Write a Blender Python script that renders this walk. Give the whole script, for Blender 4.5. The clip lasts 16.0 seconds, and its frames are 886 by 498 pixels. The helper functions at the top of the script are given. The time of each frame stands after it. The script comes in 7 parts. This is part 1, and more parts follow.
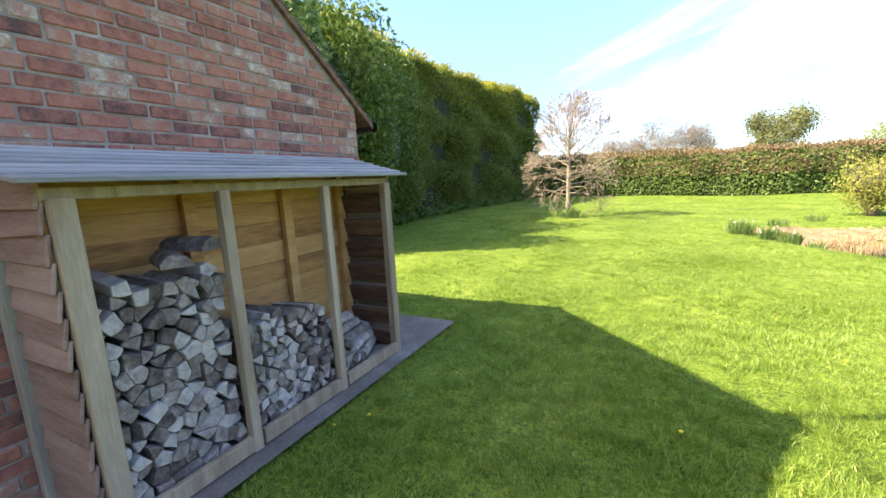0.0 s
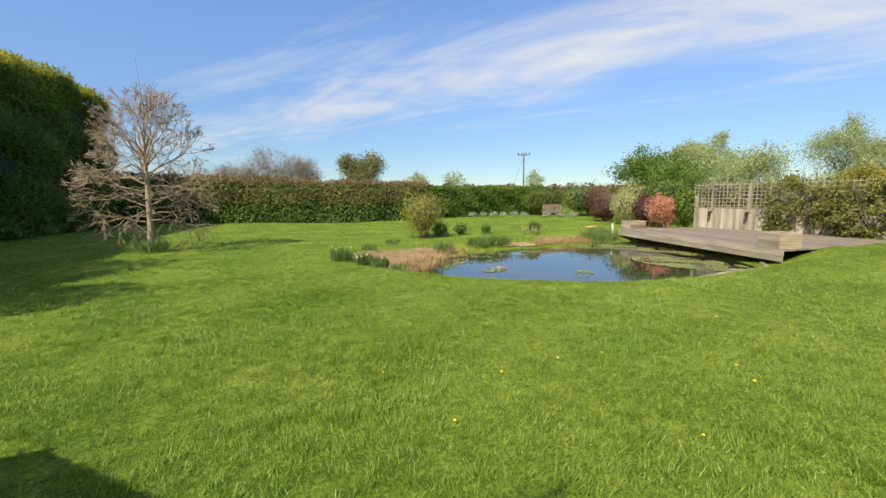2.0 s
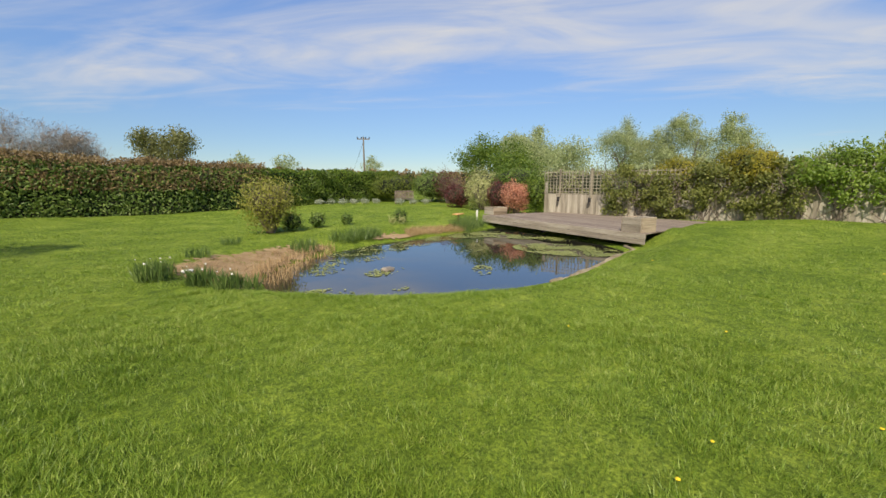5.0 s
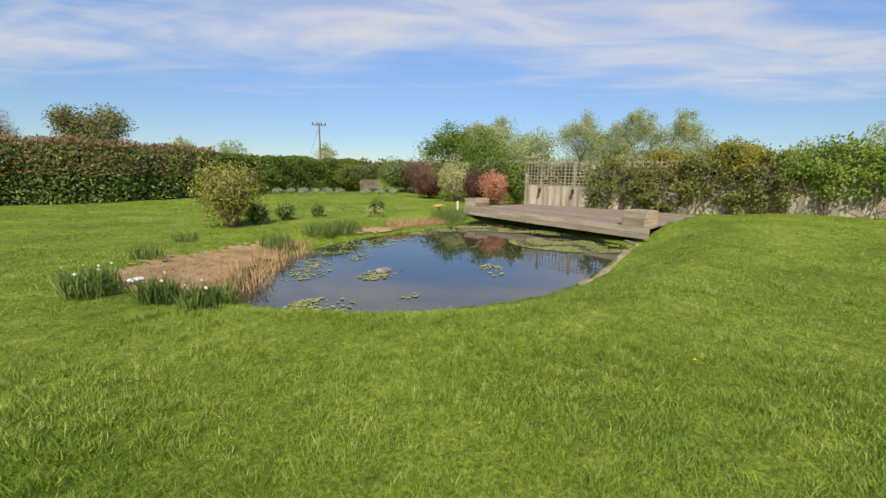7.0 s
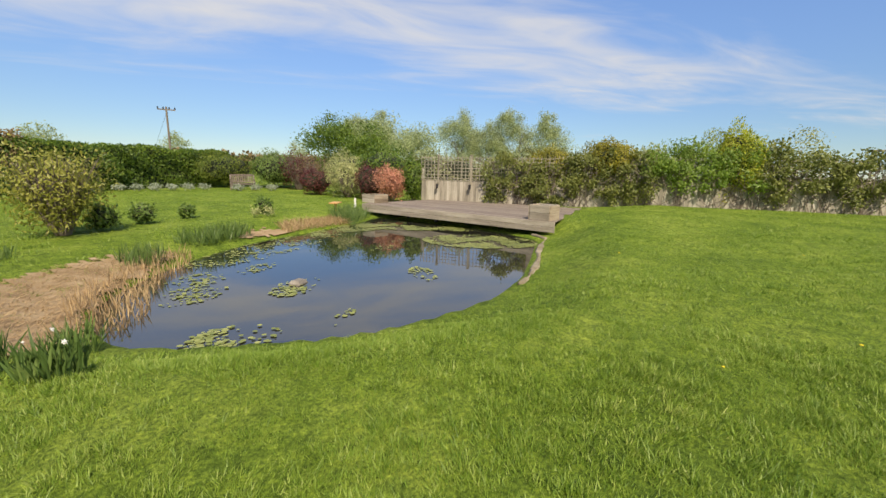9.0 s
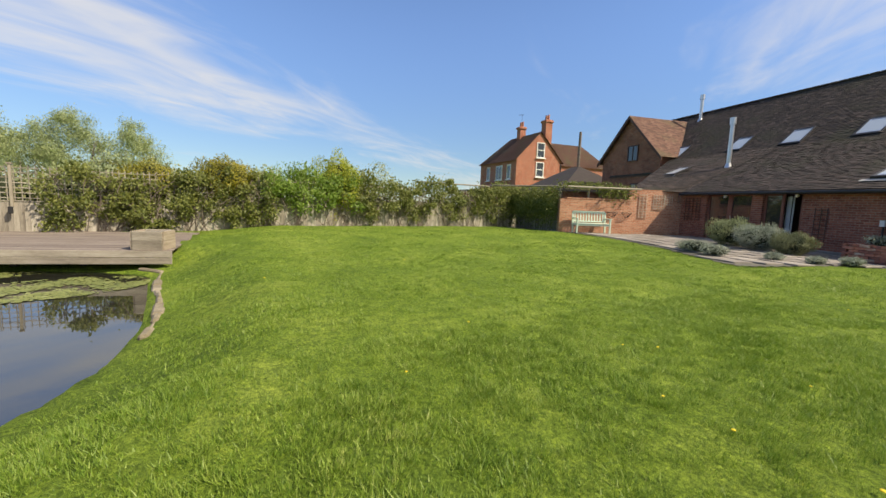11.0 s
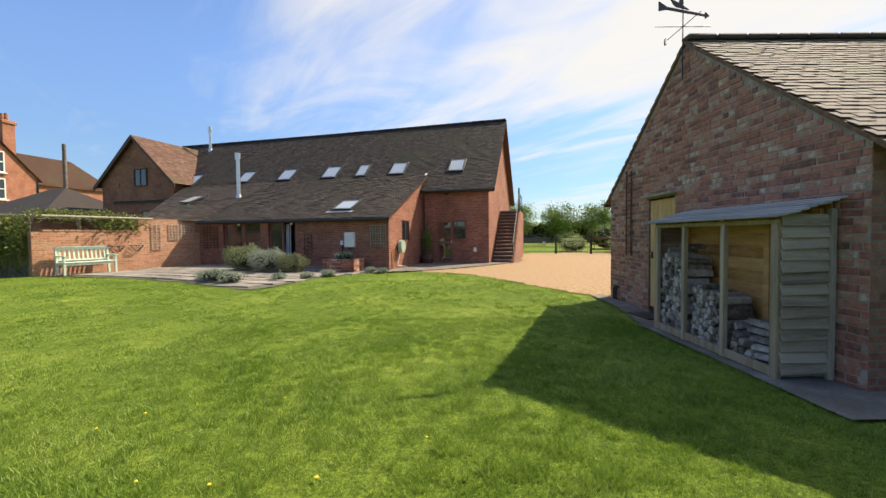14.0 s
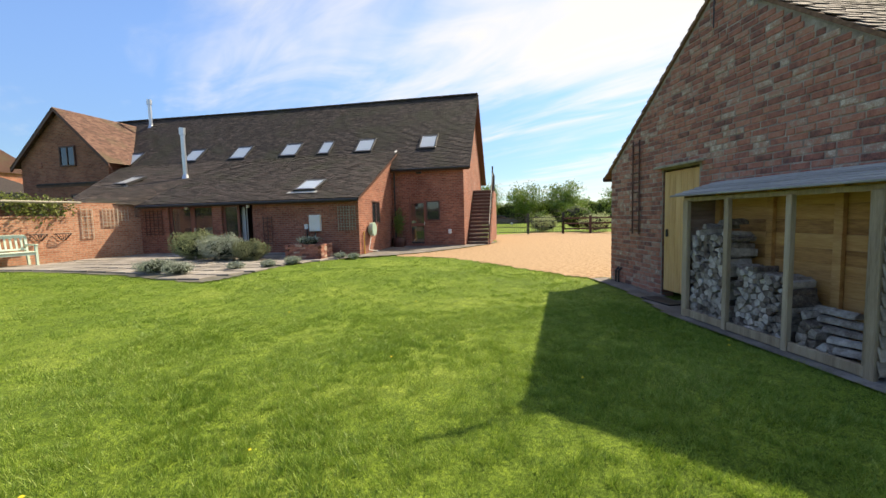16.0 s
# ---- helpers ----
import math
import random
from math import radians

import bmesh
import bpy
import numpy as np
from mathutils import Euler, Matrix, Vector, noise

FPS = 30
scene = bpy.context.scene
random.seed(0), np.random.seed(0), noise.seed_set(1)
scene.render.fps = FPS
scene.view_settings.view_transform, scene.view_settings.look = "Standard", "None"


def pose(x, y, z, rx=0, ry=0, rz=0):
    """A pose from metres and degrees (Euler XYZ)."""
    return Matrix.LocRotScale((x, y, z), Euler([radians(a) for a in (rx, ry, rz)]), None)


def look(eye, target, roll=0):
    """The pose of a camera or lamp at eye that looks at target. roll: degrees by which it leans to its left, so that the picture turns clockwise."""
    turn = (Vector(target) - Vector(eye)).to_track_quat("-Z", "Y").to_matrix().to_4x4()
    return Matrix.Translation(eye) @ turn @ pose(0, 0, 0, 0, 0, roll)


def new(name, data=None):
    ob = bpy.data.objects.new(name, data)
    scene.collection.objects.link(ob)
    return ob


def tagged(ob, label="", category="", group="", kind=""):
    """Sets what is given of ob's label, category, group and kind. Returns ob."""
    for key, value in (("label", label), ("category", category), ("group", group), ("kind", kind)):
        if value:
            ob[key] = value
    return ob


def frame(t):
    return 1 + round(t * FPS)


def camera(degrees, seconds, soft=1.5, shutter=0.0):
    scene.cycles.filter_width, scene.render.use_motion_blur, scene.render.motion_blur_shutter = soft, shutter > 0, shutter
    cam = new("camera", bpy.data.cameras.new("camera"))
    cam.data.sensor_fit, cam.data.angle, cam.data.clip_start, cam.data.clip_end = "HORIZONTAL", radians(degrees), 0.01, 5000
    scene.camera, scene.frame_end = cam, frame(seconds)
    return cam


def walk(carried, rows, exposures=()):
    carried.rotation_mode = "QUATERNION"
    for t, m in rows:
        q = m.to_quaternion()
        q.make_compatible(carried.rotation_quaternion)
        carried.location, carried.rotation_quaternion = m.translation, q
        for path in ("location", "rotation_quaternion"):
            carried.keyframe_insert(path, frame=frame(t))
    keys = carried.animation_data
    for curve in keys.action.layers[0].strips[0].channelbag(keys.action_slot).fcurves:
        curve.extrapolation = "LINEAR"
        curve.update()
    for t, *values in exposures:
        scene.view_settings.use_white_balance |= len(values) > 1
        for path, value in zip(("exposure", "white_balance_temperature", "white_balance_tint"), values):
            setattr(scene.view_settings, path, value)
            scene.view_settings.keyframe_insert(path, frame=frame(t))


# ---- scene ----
cam = camera(95.2, 16.0)
PATH = [
    (0, (2.526, -2.843, 1.506), (1.606, -1.098, 1.176), -3.0),
    (0.5, (2.583, -2.412, 1.474), (2.248, -0.462, 1.183), -1.7),
    (1, (2.655, -1.994, 1.489), (2.828, -0.02, 1.221), -0.9),
    (1.5, (2.76, -1.575, 1.458), (3.259, 0.344, 1.197), -0.4),
    (2, (2.85, -1.145, 1.42), (3.62, 0.683, 1.165), -0.5),
    (2.5, (2.944, -0.757, 1.403), (3.911, 0.975, 1.145), -0.6),
    (3, (2.968, -0.369, 1.416), (4.073, 1.276, 1.148), -0.3),
    (3.5, (2.981, 0.019, 1.424), (4.191, 1.587, 1.148), -0.2),
    (4, (3.016, 0.392, 1.411), (4.311, 1.889, 1.122), -0.0),
    (4.5, (3.054, 0.765, 1.414), (4.414, 2.198, 1.105), -0.1),
    (7, (3.292, 2.66, 1.343), (4.841, 3.869, 0.972), 0.8),
    (7.5, (3.402, 2.977, 1.356), (4.989, 4.131, 0.974), 1.0),
    (8, (3.461, 3.305, 1.354), (5.106, 4.372, 0.96), 1.3),
    (10.5, (3.738, 4.114, 1.238), (5.657, 3.626, 0.954), 1.8),
    (11, (4.012, 4.143, 1.27), (5.727, 3.138, 1.047), 2.2),
    (11.5, (4.058, 4.205, 1.402), (5.447, 2.774, 1.239), 2.0),
    (12, (3.923, 4.172, 1.366), (4.947, 2.457, 1.27), 1.7),
    (12.5, (3.825, 4.022, 1.398), (4.496, 2.139, 1.344), 0.7),
    (13, (3.773, 3.966, 1.441), (4.142, 2.001, 1.399), -0.0),
    (13.5, (3.75, 3.912, 1.444), (3.888, 1.917, 1.394), -0.3),
    (14, (3.724, 3.805, 1.435), (3.712, 1.806, 1.368), -0.6),
    (14.5, (3.763, 3.591, 1.423), (3.658, 1.596, 1.333), -0.8),
    (15, (3.885, 3.362, 1.425), (3.728, 1.372, 1.309), -1.0),
    (15.5, (4.023, 3.069, 1.426), (3.844, 1.082, 1.287), -1.3),
    (16, (4.129, 2.736, 1.393), (3.942, 0.751, 1.236), -1.5),
]
walk(cam, [(t, look(eye, target, roll)) for t, eye, target, roll in PATH], [(0.0, 2.15, 7700, 15), (0.5, 1.8, 7700, 13), (1.0, 1.05, 7700, 10), (1.6, 0.82, 7700, 9), (3.0, 0.42, 7550, 10), (8.0, 0.52, 7650, 11), (10.5, 0.6, 7750, 11), (11.5, 0.68, 7750, 10), (13.0, 0.78, 7850, 9), (16.0, 0.98, 8000, 9)])

# ---- light ----
SUN_WAY = Vector((-0.76, -0.535, 1.0)).normalized()
sun_data = bpy.data.lights.new("sun", "SUN")
sun_data.energy, sun_data.angle, sun_data.color = 4.1, radians(0.6), (1.0, 0.94, 0.84)
sun = new("sun", sun_data)
sun.matrix_world = look(SUN_WAY * 60, (0, 0, 0))


def mixed(n, l, kind, fac, a, b):
    q = n.new("ShaderNodeMix")
    q.data_type, q.blend_type = "RGBA", kind
    for socket, v in ((q.inputs["Factor"], fac), (q.inputs["A"], a), (q.inputs["B"], b)):
        if isinstance(v, (int, float)):
            socket.default_value = v
        elif isinstance(v, tuple):
            socket.default_value = (*v, 1)
        else:
            l.new(v, socket)
    return q.outputs["Result"]


def make_world():
    w = bpy.data.worlds.new("sky")
    scene.world = w
    w.use_nodes = True
    n, l = w.node_tree.nodes, w.node_tree.links
    n.clear()
    out, bg = n.new("ShaderNodeOutputWorld"), n.new("ShaderNodeBackground")
    sky = n.new("ShaderNodeTexSky")
    sky.sky_type, sky.sun_disc = "NISHITA", False
    sky.sun_elevation, sky.sun_rotation = math.asin(SUN_WAY.z), math.atan2(SUN_WAY.x, SUN_WAY.y) % math.tau
    sky.air_density, sky.dust_density, sky.ozone_density = 0.95, 0.05, 4.0
    coord = n.new("ShaderNodeTexCoord")
    sep = n.new("ShaderNodeSeparateXYZ")
    l.new(coord.outputs["Generated"], sep.inputs[0])

    def m(op, a, b=None, c=None):
        q = n.new("ShaderNodeMath")
        q.operation = op
        for i, v in enumerate((a, b, c)):
            if v is None:
                continue
            if isinstance(v, (int, float)):
                q.inputs[i].default_value = v
            else:
                l.new(v, q.inputs[i])
        return q.outputs[0]

    # cirrus on a flat high layer
    up = m("ADD", m("MAXIMUM", sep.outputs[2], 0.0), 0.06)
    px, py = m("DIVIDE", sep.outputs[0], up), m("DIVIDE", sep.outputs[1], up)
    along = m("SUBTRACT", m("MULTIPLY", py, 0.79), m("MULTIPLY", px, 0.61))
    across = m("ADD", m("MULTIPLY", px, 0.79), m("MULTIPLY", py, 0.61))
    vec = n.new("ShaderNodeCombineXYZ")
    l.new(m("MULTIPLY", along, 0.3), vec.inputs[0])
    l.new(across, vec.inputs[1])
    wisp = n.new("ShaderNodeCombineXYZ")
    l.new(m("MULTIPLY", along, 0.4), wisp.inputs[0])
    l.new(across, wisp.inputs[1])
    big, fine, haze = n.new("ShaderNodeTexNoise"), n.new("ShaderNodeTexNoise"), n.new("ShaderNodeTexNoise")
    for q, v, sc, d, ds in ((big, vec, 0.55, 5.0, 0.9), (fine, wisp, 1.7, 8.0, 1.4), (haze, vec, 0.3, 2.0, 0.2)):
        q.inputs["Scale"].default_value, q.inputs["Detail"].default_value = sc, d
        q.inputs["Roughness"].default_value, q.inputs["Distortion"].default_value = 0.58, ds
        l.new(v.outputs[0], q.inputs["Vector"])
    band = m("MAXIMUM", m("SUBTRACT", 1.0, m("MULTIPLY", m("ABSOLUTE", m("SUBTRACT", across, 2.7)), 0.5)), 0.0)
    dot = n.new("ShaderNodeVectorMath")
    dot.operation = "DOT_PRODUCT"
    dot.inputs[1].default_value = SUN_WAY
    l.new(coord.outputs["Generated"], dot.inputs[0])
    veil = m("MULTIPLY", m("MAXIMUM", m("SUBTRACT", dot.outputs["Value"], 0.05), 0.0), 0.5)
    mask = m("ADD", m("MULTIPLY", band, 0.3), m("MULTIPLY", big.outputs["Fac"], 0.85))
    mask = m("ADD", mask, m("MULTIPLY", fine.outputs["Fac"], 0.42))
    mask = m("ADD", m("ADD", mask, veil), m("MULTIPLY", haze.outputs["Fac"], 0.3))
    ramp = n.new("ShaderNodeMapRange")
    ramp.inputs["From Min"].default_value, ramp.inputs["From Max"].default_value = 0.9, 1.26
    ramp.inputs["To Max"].default_value = 0.95
    ramp.interpolation_type = "SMOOTHSTEP"
    l.new(mask, ramp.inputs["Value"])
    # hazy blue towards the horizon
    rise = n.new("ShaderNodeMapRange")
    rise.inputs["From Min"].default_value, rise.inputs["From Max"].default_value = 0.0, 0.42
    rise.interpolation_type = "SMOOTHSTEP"
    l.new(sep.outputs[2], rise.inputs["Value"])
    haze_tint = mixed(n, l, "MIX", rise.outputs[0], (0.36, 0.43, 0.52), (0.66, 0.78, 0.97))
    air = mixed(n, l, "MULTIPLY", 1.0, sky.outputs[0], haze_tint)
    cover = mixed(n, l, "MIX", ramp.outputs[0], air, (3.3, 3.5, 3.85))
    l.new(cover, bg.inputs["Color"])
    bg.inputs["Strength"].default_value = 0.15
    l.new(bg.outputs[0], out.inputs[0])


make_world()


# ---- materials ----
def shader(name):
    mt = bpy.data.materials.new(name)
    mt.use_nodes = True
    n, l = mt.node_tree.nodes, mt.node_tree.links
    return mt, n, l, n["Principled BSDF"]


def ramp_node(n, stops):
    r = n.new("ShaderNodeValToRGB")
    e = r.color_ramp.elements
    while len(e) < len(stops):
        e.new(0.5)
    for q, (p, c) in zip(e, stops):
        q.position, q.color = p, (*c, 1)
    return r


def noise_node(n, l, coord, scale, detail=5.0, rough=0.6, stretch=None):
    t = n.new("ShaderNodeTexNoise")
    t.inputs["Scale"].default_value, t.inputs["Detail"].default_value, t.inputs["Roughness"].default_value = scale, detail, rough
    if stretch:
        mp = n.new("ShaderNodeMapping")
        mp.inputs["Scale"].default_value = stretch
        l.new(coord, mp.inputs[0])
        coord = mp.outputs[0]
    l.new(coord, t.inputs["Vector"])
    return t


def bumped(n, l, b, height, strength, distance):
    q = n.new("ShaderNodeBump")
    q.inputs["Strength"].default_value, q.inputs["Distance"].default_value = strength, distance
    l.new(height, q.inputs["Height"])
    l.new(q.outputs[0], b.inputs["Normal"])


def surface(name, stops, coarse=1.5, fine=30, rough=0.8, bump=0.3, depth=0.01, metal=0.0, stretch=None, piece=0.0, world=False, island=0.0):
    """Two scales of noise through a colour ramp; piece and island shift each object or loose part."""
    mt, n, l, b = shader(name)
    co = n.new("ShaderNodeTexCoord").outputs["Object"]
    if world:
        co = n.new("ShaderNodeNewGeometry").outputs["Position"]
    if piece:
        rnd = n.new("ShaderNodeObjectInfo").outputs["Random"]
        v = n.new("ShaderNodeVectorMath")
        v.operation = "MULTIPLY_ADD"
        l.new(rnd, v.inputs[0])
        v.inputs[1].default_value = (37, 53, 71)
        l.new(co, v.inputs[2])
        co = v.outputs[0]
    a, f = noise_node(n, l, co, coarse, 3, 0.55, stretch), noise_node(n, l, co, fine, 6, 0.65, stretch)
    s = n.new("ShaderNodeMath")
    s.operation = "MULTIPLY_ADD"
    l.new(a.outputs["Fac"], s.inputs[0])
    s.inputs[1].default_value = 0.6
    h = n.new("ShaderNodeMath")
    h.operation = "MULTIPLY"
    l.new(f.outputs["Fac"], h.inputs[0])
    h.inputs[1].default_value = 0.4
    l.new(h.outputs[0], s.inputs[2])
    fac = s.outputs[0]
    for amount, source in ((piece, "o"), (island, "i")):
        if amount:
            r = n.new("ShaderNodeObjectInfo").outputs["Random"] if source == "o" else n.new("ShaderNodeNewGeometry").outputs["Random Per Island"]
            q = n.new("ShaderNodeMath")
            q.operation = "MULTIPLY_ADD"
            l.new(r, q.inputs[0])
            q.inputs[1].default_value = amount
            l.new(fac, q.inputs[2])
            k = n.new("ShaderNodeMath")
            k.operation = "SUBTRACT"
            l.new(q.outputs[0], k.inputs[0])
            k.inputs[1].default_value = amount / 2
            fac = k.outputs[0]
    r = ramp_node(n, stops)
    l.new(fac, r.inputs[0])
    l.new(r.outputs[0], b.inputs["Base Color"])
    b.inputs["Roughness"].default_value, b.inputs["Metallic"].default_value = rough, metal
    if bump:
        bumped(n, l, b, s.outputs[0], bump, depth)
    return mt


def leaf_mat(name, stops, gloss=0.45, through_light=0.35, patch=0.5):
    """Leaves: colour by loose part and by patch, some light through."""
    mt, n, l, b = shader(name)
    rnd = n.new("ShaderNodeNewGeometry")
    nz = noise_node(n, l, rnd.outputs["Position"], 0.9, 3)
    q = n.new("ShaderNodeMath")
    q.operation = "MULTIPLY_ADD"
    l.new(rnd.outputs["Random Per Island"], q.inputs[0])
    q.inputs[1].default_value = 1 - patch
    k = n.new("ShaderNodeMath")
    k.operation = "MULTIPLY"
    l.new(nz.outputs["Fac"], k.inputs[0])
    k.inputs[1].default_value = patch
    l.new(k.outputs[0], q.inputs[2])
    r = ramp_node(n, stops)
    l.new(q.outputs[0], r.inputs[0])
    l.new(r.outputs[0], b.inputs["Base Color"])
    b.inputs["Roughness"].default_value = gloss
    tr = n.new("ShaderNodeBsdfTranslucent")
    l.new(r.outputs[0], tr.inputs["Color"])
    mx = n.new("ShaderNodeMixShader")
    mx.inputs[0].default_value = through_light
    l.new(b.outputs[0], mx.inputs[1])
    l.new(tr.outputs[0], mx.inputs[2])
    l.new(mx.outputs[0], n["Material Output"].inputs[0])
    return mt


def brick_wall_mat(name, c1, c2, mortar, stain=(0.08, 0.045, 0.035)):
    mt, n, l, b = shader(name)
    co = n.new("ShaderNodeTexCoord").outputs["Object"]
    sp, cb = n.new("ShaderNodeSeparateXYZ"), n.new("ShaderNodeCombineXYZ")
    l.new(co, sp.inputs[0])
    s = n.new("ShaderNodeMath")
    l.new(sp.outputs[0], s.inputs[0])
    l.new(sp.outputs[1], s.inputs[1])
    l.new(s.outputs[0], cb.inputs[0])
    l.new(sp.outputs[2], cb.inputs[1])
    br = n.new("ShaderNodeTexBrick")
    br.inputs["Color1"].default_value, br.inputs["Color2"].default_value, br.inputs["Mortar"].default_value = (*c1, 1), (*c2, 1), (*mortar, 1)
    for k, v in (("Scale", 1.0), ("Mortar Size", 0.010), ("Mortar Smooth", 0.2), ("Bias", -0.1), ("Brick Width", 0.225), ("Row Height", 0.075)):
        br.inputs[k].default_value = v
    l.new(cb.outputs[0], br.inputs["Vector"])
    big, fine = noise_node(n, l, co, 1.1, 4), noise_node(n, l, co, 14, 5)
    r1 = ramp_node(n, ((0.35, (1, 1, 1)), (0.7, stain)))
    l.new(big.outputs["Fac"], r1.inputs[0])
    c = mixed(n, l, "MULTIPLY", 0.45, br.outputs["Color"], r1.outputs[0])
    r2 = ramp_node(n, ((0.3, (0.62, 0.6, 0.6)), (0.7, (1.25, 1.2, 1.15))))
    l.new(fine.outputs["Fac"], r2.inputs[0])
    c = mixed(n, l, "MULTIPLY", 0.8, c, r2.outputs[0])
    l.new(c, b.inputs["Base Color"])
    b.inputs["Roughness"].default_value = 0.88
    inv = n.new("ShaderNodeMath")
    inv.operation = "SUBTRACT"
    inv.inputs[0].default_value = 1
    l.new(br.outputs["Fac"], inv.inputs[1])
    bumped(n, l, b, inv.outputs[0], 0.6, 0.008)
    return mt


def tile_mat(name, stops, moss=(0.04, 0.038, 0.024)):
    mt, n, l, b = shader(name)
    g = n.new("ShaderNodeNewGeometry")
    co = n.new("ShaderNodeTexCoord").outputs["Object"]
    isl = g.outputs["Random Per Island"]
    big, fine = noise_node(n, l, co, 0.55, 5), noise_node(n, l, co, 9, 5, 0.7)
    q = n.new("ShaderNodeMath")
    q.operation = "MULTIPLY_ADD"
    l.new(isl, q.inputs[0])
    q.inputs[1].default_value = 0.35
    k = n.new("ShaderNodeMath")
    k.operation = "MULTIPLY"
    l.new(fine.outputs["Fac"], k.inputs[0])
    k.inputs[1].default_value = 0.65
    l.new(k.outputs[0], q.inputs[2])
    r = ramp_node(n, stops)
    l.new(q.outputs[0], r.inputs[0])
    rm = ramp_node(n, ((0.5, (0, 0, 0)), (0.68, (1, 1, 1))))
    l.new(big.outputs["Fac"], rm.inputs[0])
    c = mixed(n, l, "MIX", rm.outputs[0], r.outputs[0], moss)
    l.new(c, b.inputs["Base Color"])
    b.inputs["Roughness"].default_value = 0.85
    bumped(n, l, b, fine.outputs["Fac"], 0.4, 0.01)
    return mt


def glass_mat(name, tint=(0.02, 0.025, 0.03), rough=0.03):
    mt, n, l, b = shader(name)
    b.inputs["Base Color"].default_value = (*tint, 1)
    b.inputs["Roughness"].default_value = rough
    b.inputs["IOR"].default_value = 1.5
    b.inputs["Specular IOR Level"].default_value = 0.9
    return mt


def lawn_mat():
    mt, n, l, b = shader("lawn_soil_turf_gap_shade")
    co = n.new("ShaderNodeNewGeometry").outputs["Position"]
    a, f, s = noise_node(n, l, co, 0.7, 5), noise_node(n, l, co, 7, 7, 0.8), noise_node(n, l, co, 36, 7, 0.8, (1, 1, 0.3))
    r1 = ramp_node(n, ((0.3, (0.085, 0.14, 0.018)), (0.5, (0.135, 0.20, 0.026)), (0.72, (0.215, 0.275, 0.05))))
    l.new(a.outputs["Fac"], r1.inputs[0])
    # fine mottle: soil and turf tone, plus painted shade in gaps between tufts
    r2 = ramp_node(n, ((0.3, (0.34, 0.42, 0.36)), (0.48, (0.9, 0.94, 0.9)), (0.66, (1.5, 1.42, 1.4))))
    l.new(f.outputs["Fac"], r2.inputs[0])
    r3 = ramp_node(n, ((0.36, (0.3, 0.36, 0.3)), (0.5, (0.95, 0.96, 0.9)), (0.64, (1.75, 1.65, 1.55))))
    l.new(s.outputs["Fac"], r3.inputs[0])
    c = mixed(n, l, "MULTIPLY", 1.0, r1.outputs[0], r2.outputs[0])
    c = mixed(n, l, "MULTIPLY", 1.0, c, r3.outputs[0])
    l.new(c, b.inputs["Base Color"])
    b.inputs["Roughness"].default_value = 0.9
    b.inputs["Specular IOR Level"].default_value = 0.15
    bumped(n, l, b, s.outputs["Fac"], 0.7, 0.04)
    return mt


def grass_mat():
    """Blades: broad patches, small tufts and a shift for each blade."""
    mt, n, l, b = shader("grass_blades")
    g = n.new("ShaderNodeNewGeometry")
    big, small = noise_node(n, l, g.outputs["Position"], 0.8, 5), noise_node(n, l, g.outputs["Position"], 17.0, 6, 0.8)
    s = None
    for socket, k in ((big.outputs["Fac"], 0.45), (small.outputs["Fac"], 1.05), (g.outputs["Random Per Island"], 0.3)):
        q = n.new("ShaderNodeMath")
        q.operation = "MULTIPLY_ADD"
        l.new(socket, q.inputs[0])
        q.inputs[1].default_value = k
        if s is None:
            q.inputs[2].default_value = -0.42
        else:
            l.new(s, q.inputs[2])
        s = q.outputs[0]
    r = ramp_node(n, ((0.18, (0.07, 0.15, 0.016)), (0.4, (0.17, 0.285, 0.035)), (0.6, (0.29, 0.395, 0.07)), (0.8, (0.50, 0.54, 0.18))))
    l.new(s, r.inputs[0])
    l.new(r.outputs[0], b.inputs["Base Color"])
    b.inputs["Roughness"].default_value = 0.5
    tr = n.new("ShaderNodeBsdfTranslucent")
    l.new(r.outputs[0], tr.inputs["Color"])
    mx = n.new("ShaderNodeMixShader")
    mx.inputs[0].default_value = 0.35
    l.new(b.outputs[0], mx.inputs[1])
    l.new(tr.outputs[0], mx.inputs[2])
    l.new(mx.outputs[0], n["Material Output"].inputs[0])
    return mt


def water_mat():
    mt, n, l, b = shader("dark_pond_water")
    b.inputs["Base Color"].default_value = (0.02, 0.021, 0.016, 1)
    b.inputs["Roughness"].default_value = 0.02
    b.inputs["IOR"].default_value = 2.0
    b.inputs["Specular IOR Level"].default_value = 0.7
    co = n.new("ShaderNodeNewGeometry").outputs["Position"]
    w = noise_node(n, l, co, 2.2, 3)
    bumped(n, l, b, w.outputs["Fac"], 0.05, 0.02)
    return mt


M_LAWN = lawn_mat()
M_BLADE = grass_mat()
M_WATER = water_mat()
M_GRAVEL = surface("golden_gravel", ((0.3, (0.11, 0.06, 0.028)), (0.48, (0.31, 0.195, 0.098)), (0.7, (0.52, 0.365, 0.22))), 11, 100, 0.95, 0.8, 0.01, world=True)
M_SLAB = surface("weathered_paving_slab", ((0.3, (0.125, 0.112, 0.096)), (0.5, (0.235, 0.212, 0.185)), (0.7, (0.36, 0.33, 0.295))), 1.5, 40, 0.9, 0.5, 0.006, piece=0.12, world=True)
M_JOINT = surface("mossy_joint", ((0.3, (0.06, 0.06, 0.045)), (0.7, (0.16, 0.15, 0.12))), 3, 50, 0.95, 0.4, world=True)
M_CONCRETE = surface("stained_concrete", ((0.3, (0.08, 0.072, 0.062)), (0.5, (0.16, 0.145, 0.125)), (0.7, (0.30, 0.28, 0.25))), 2.6, 45, 0.9, 0.5, 0.006, world=True)
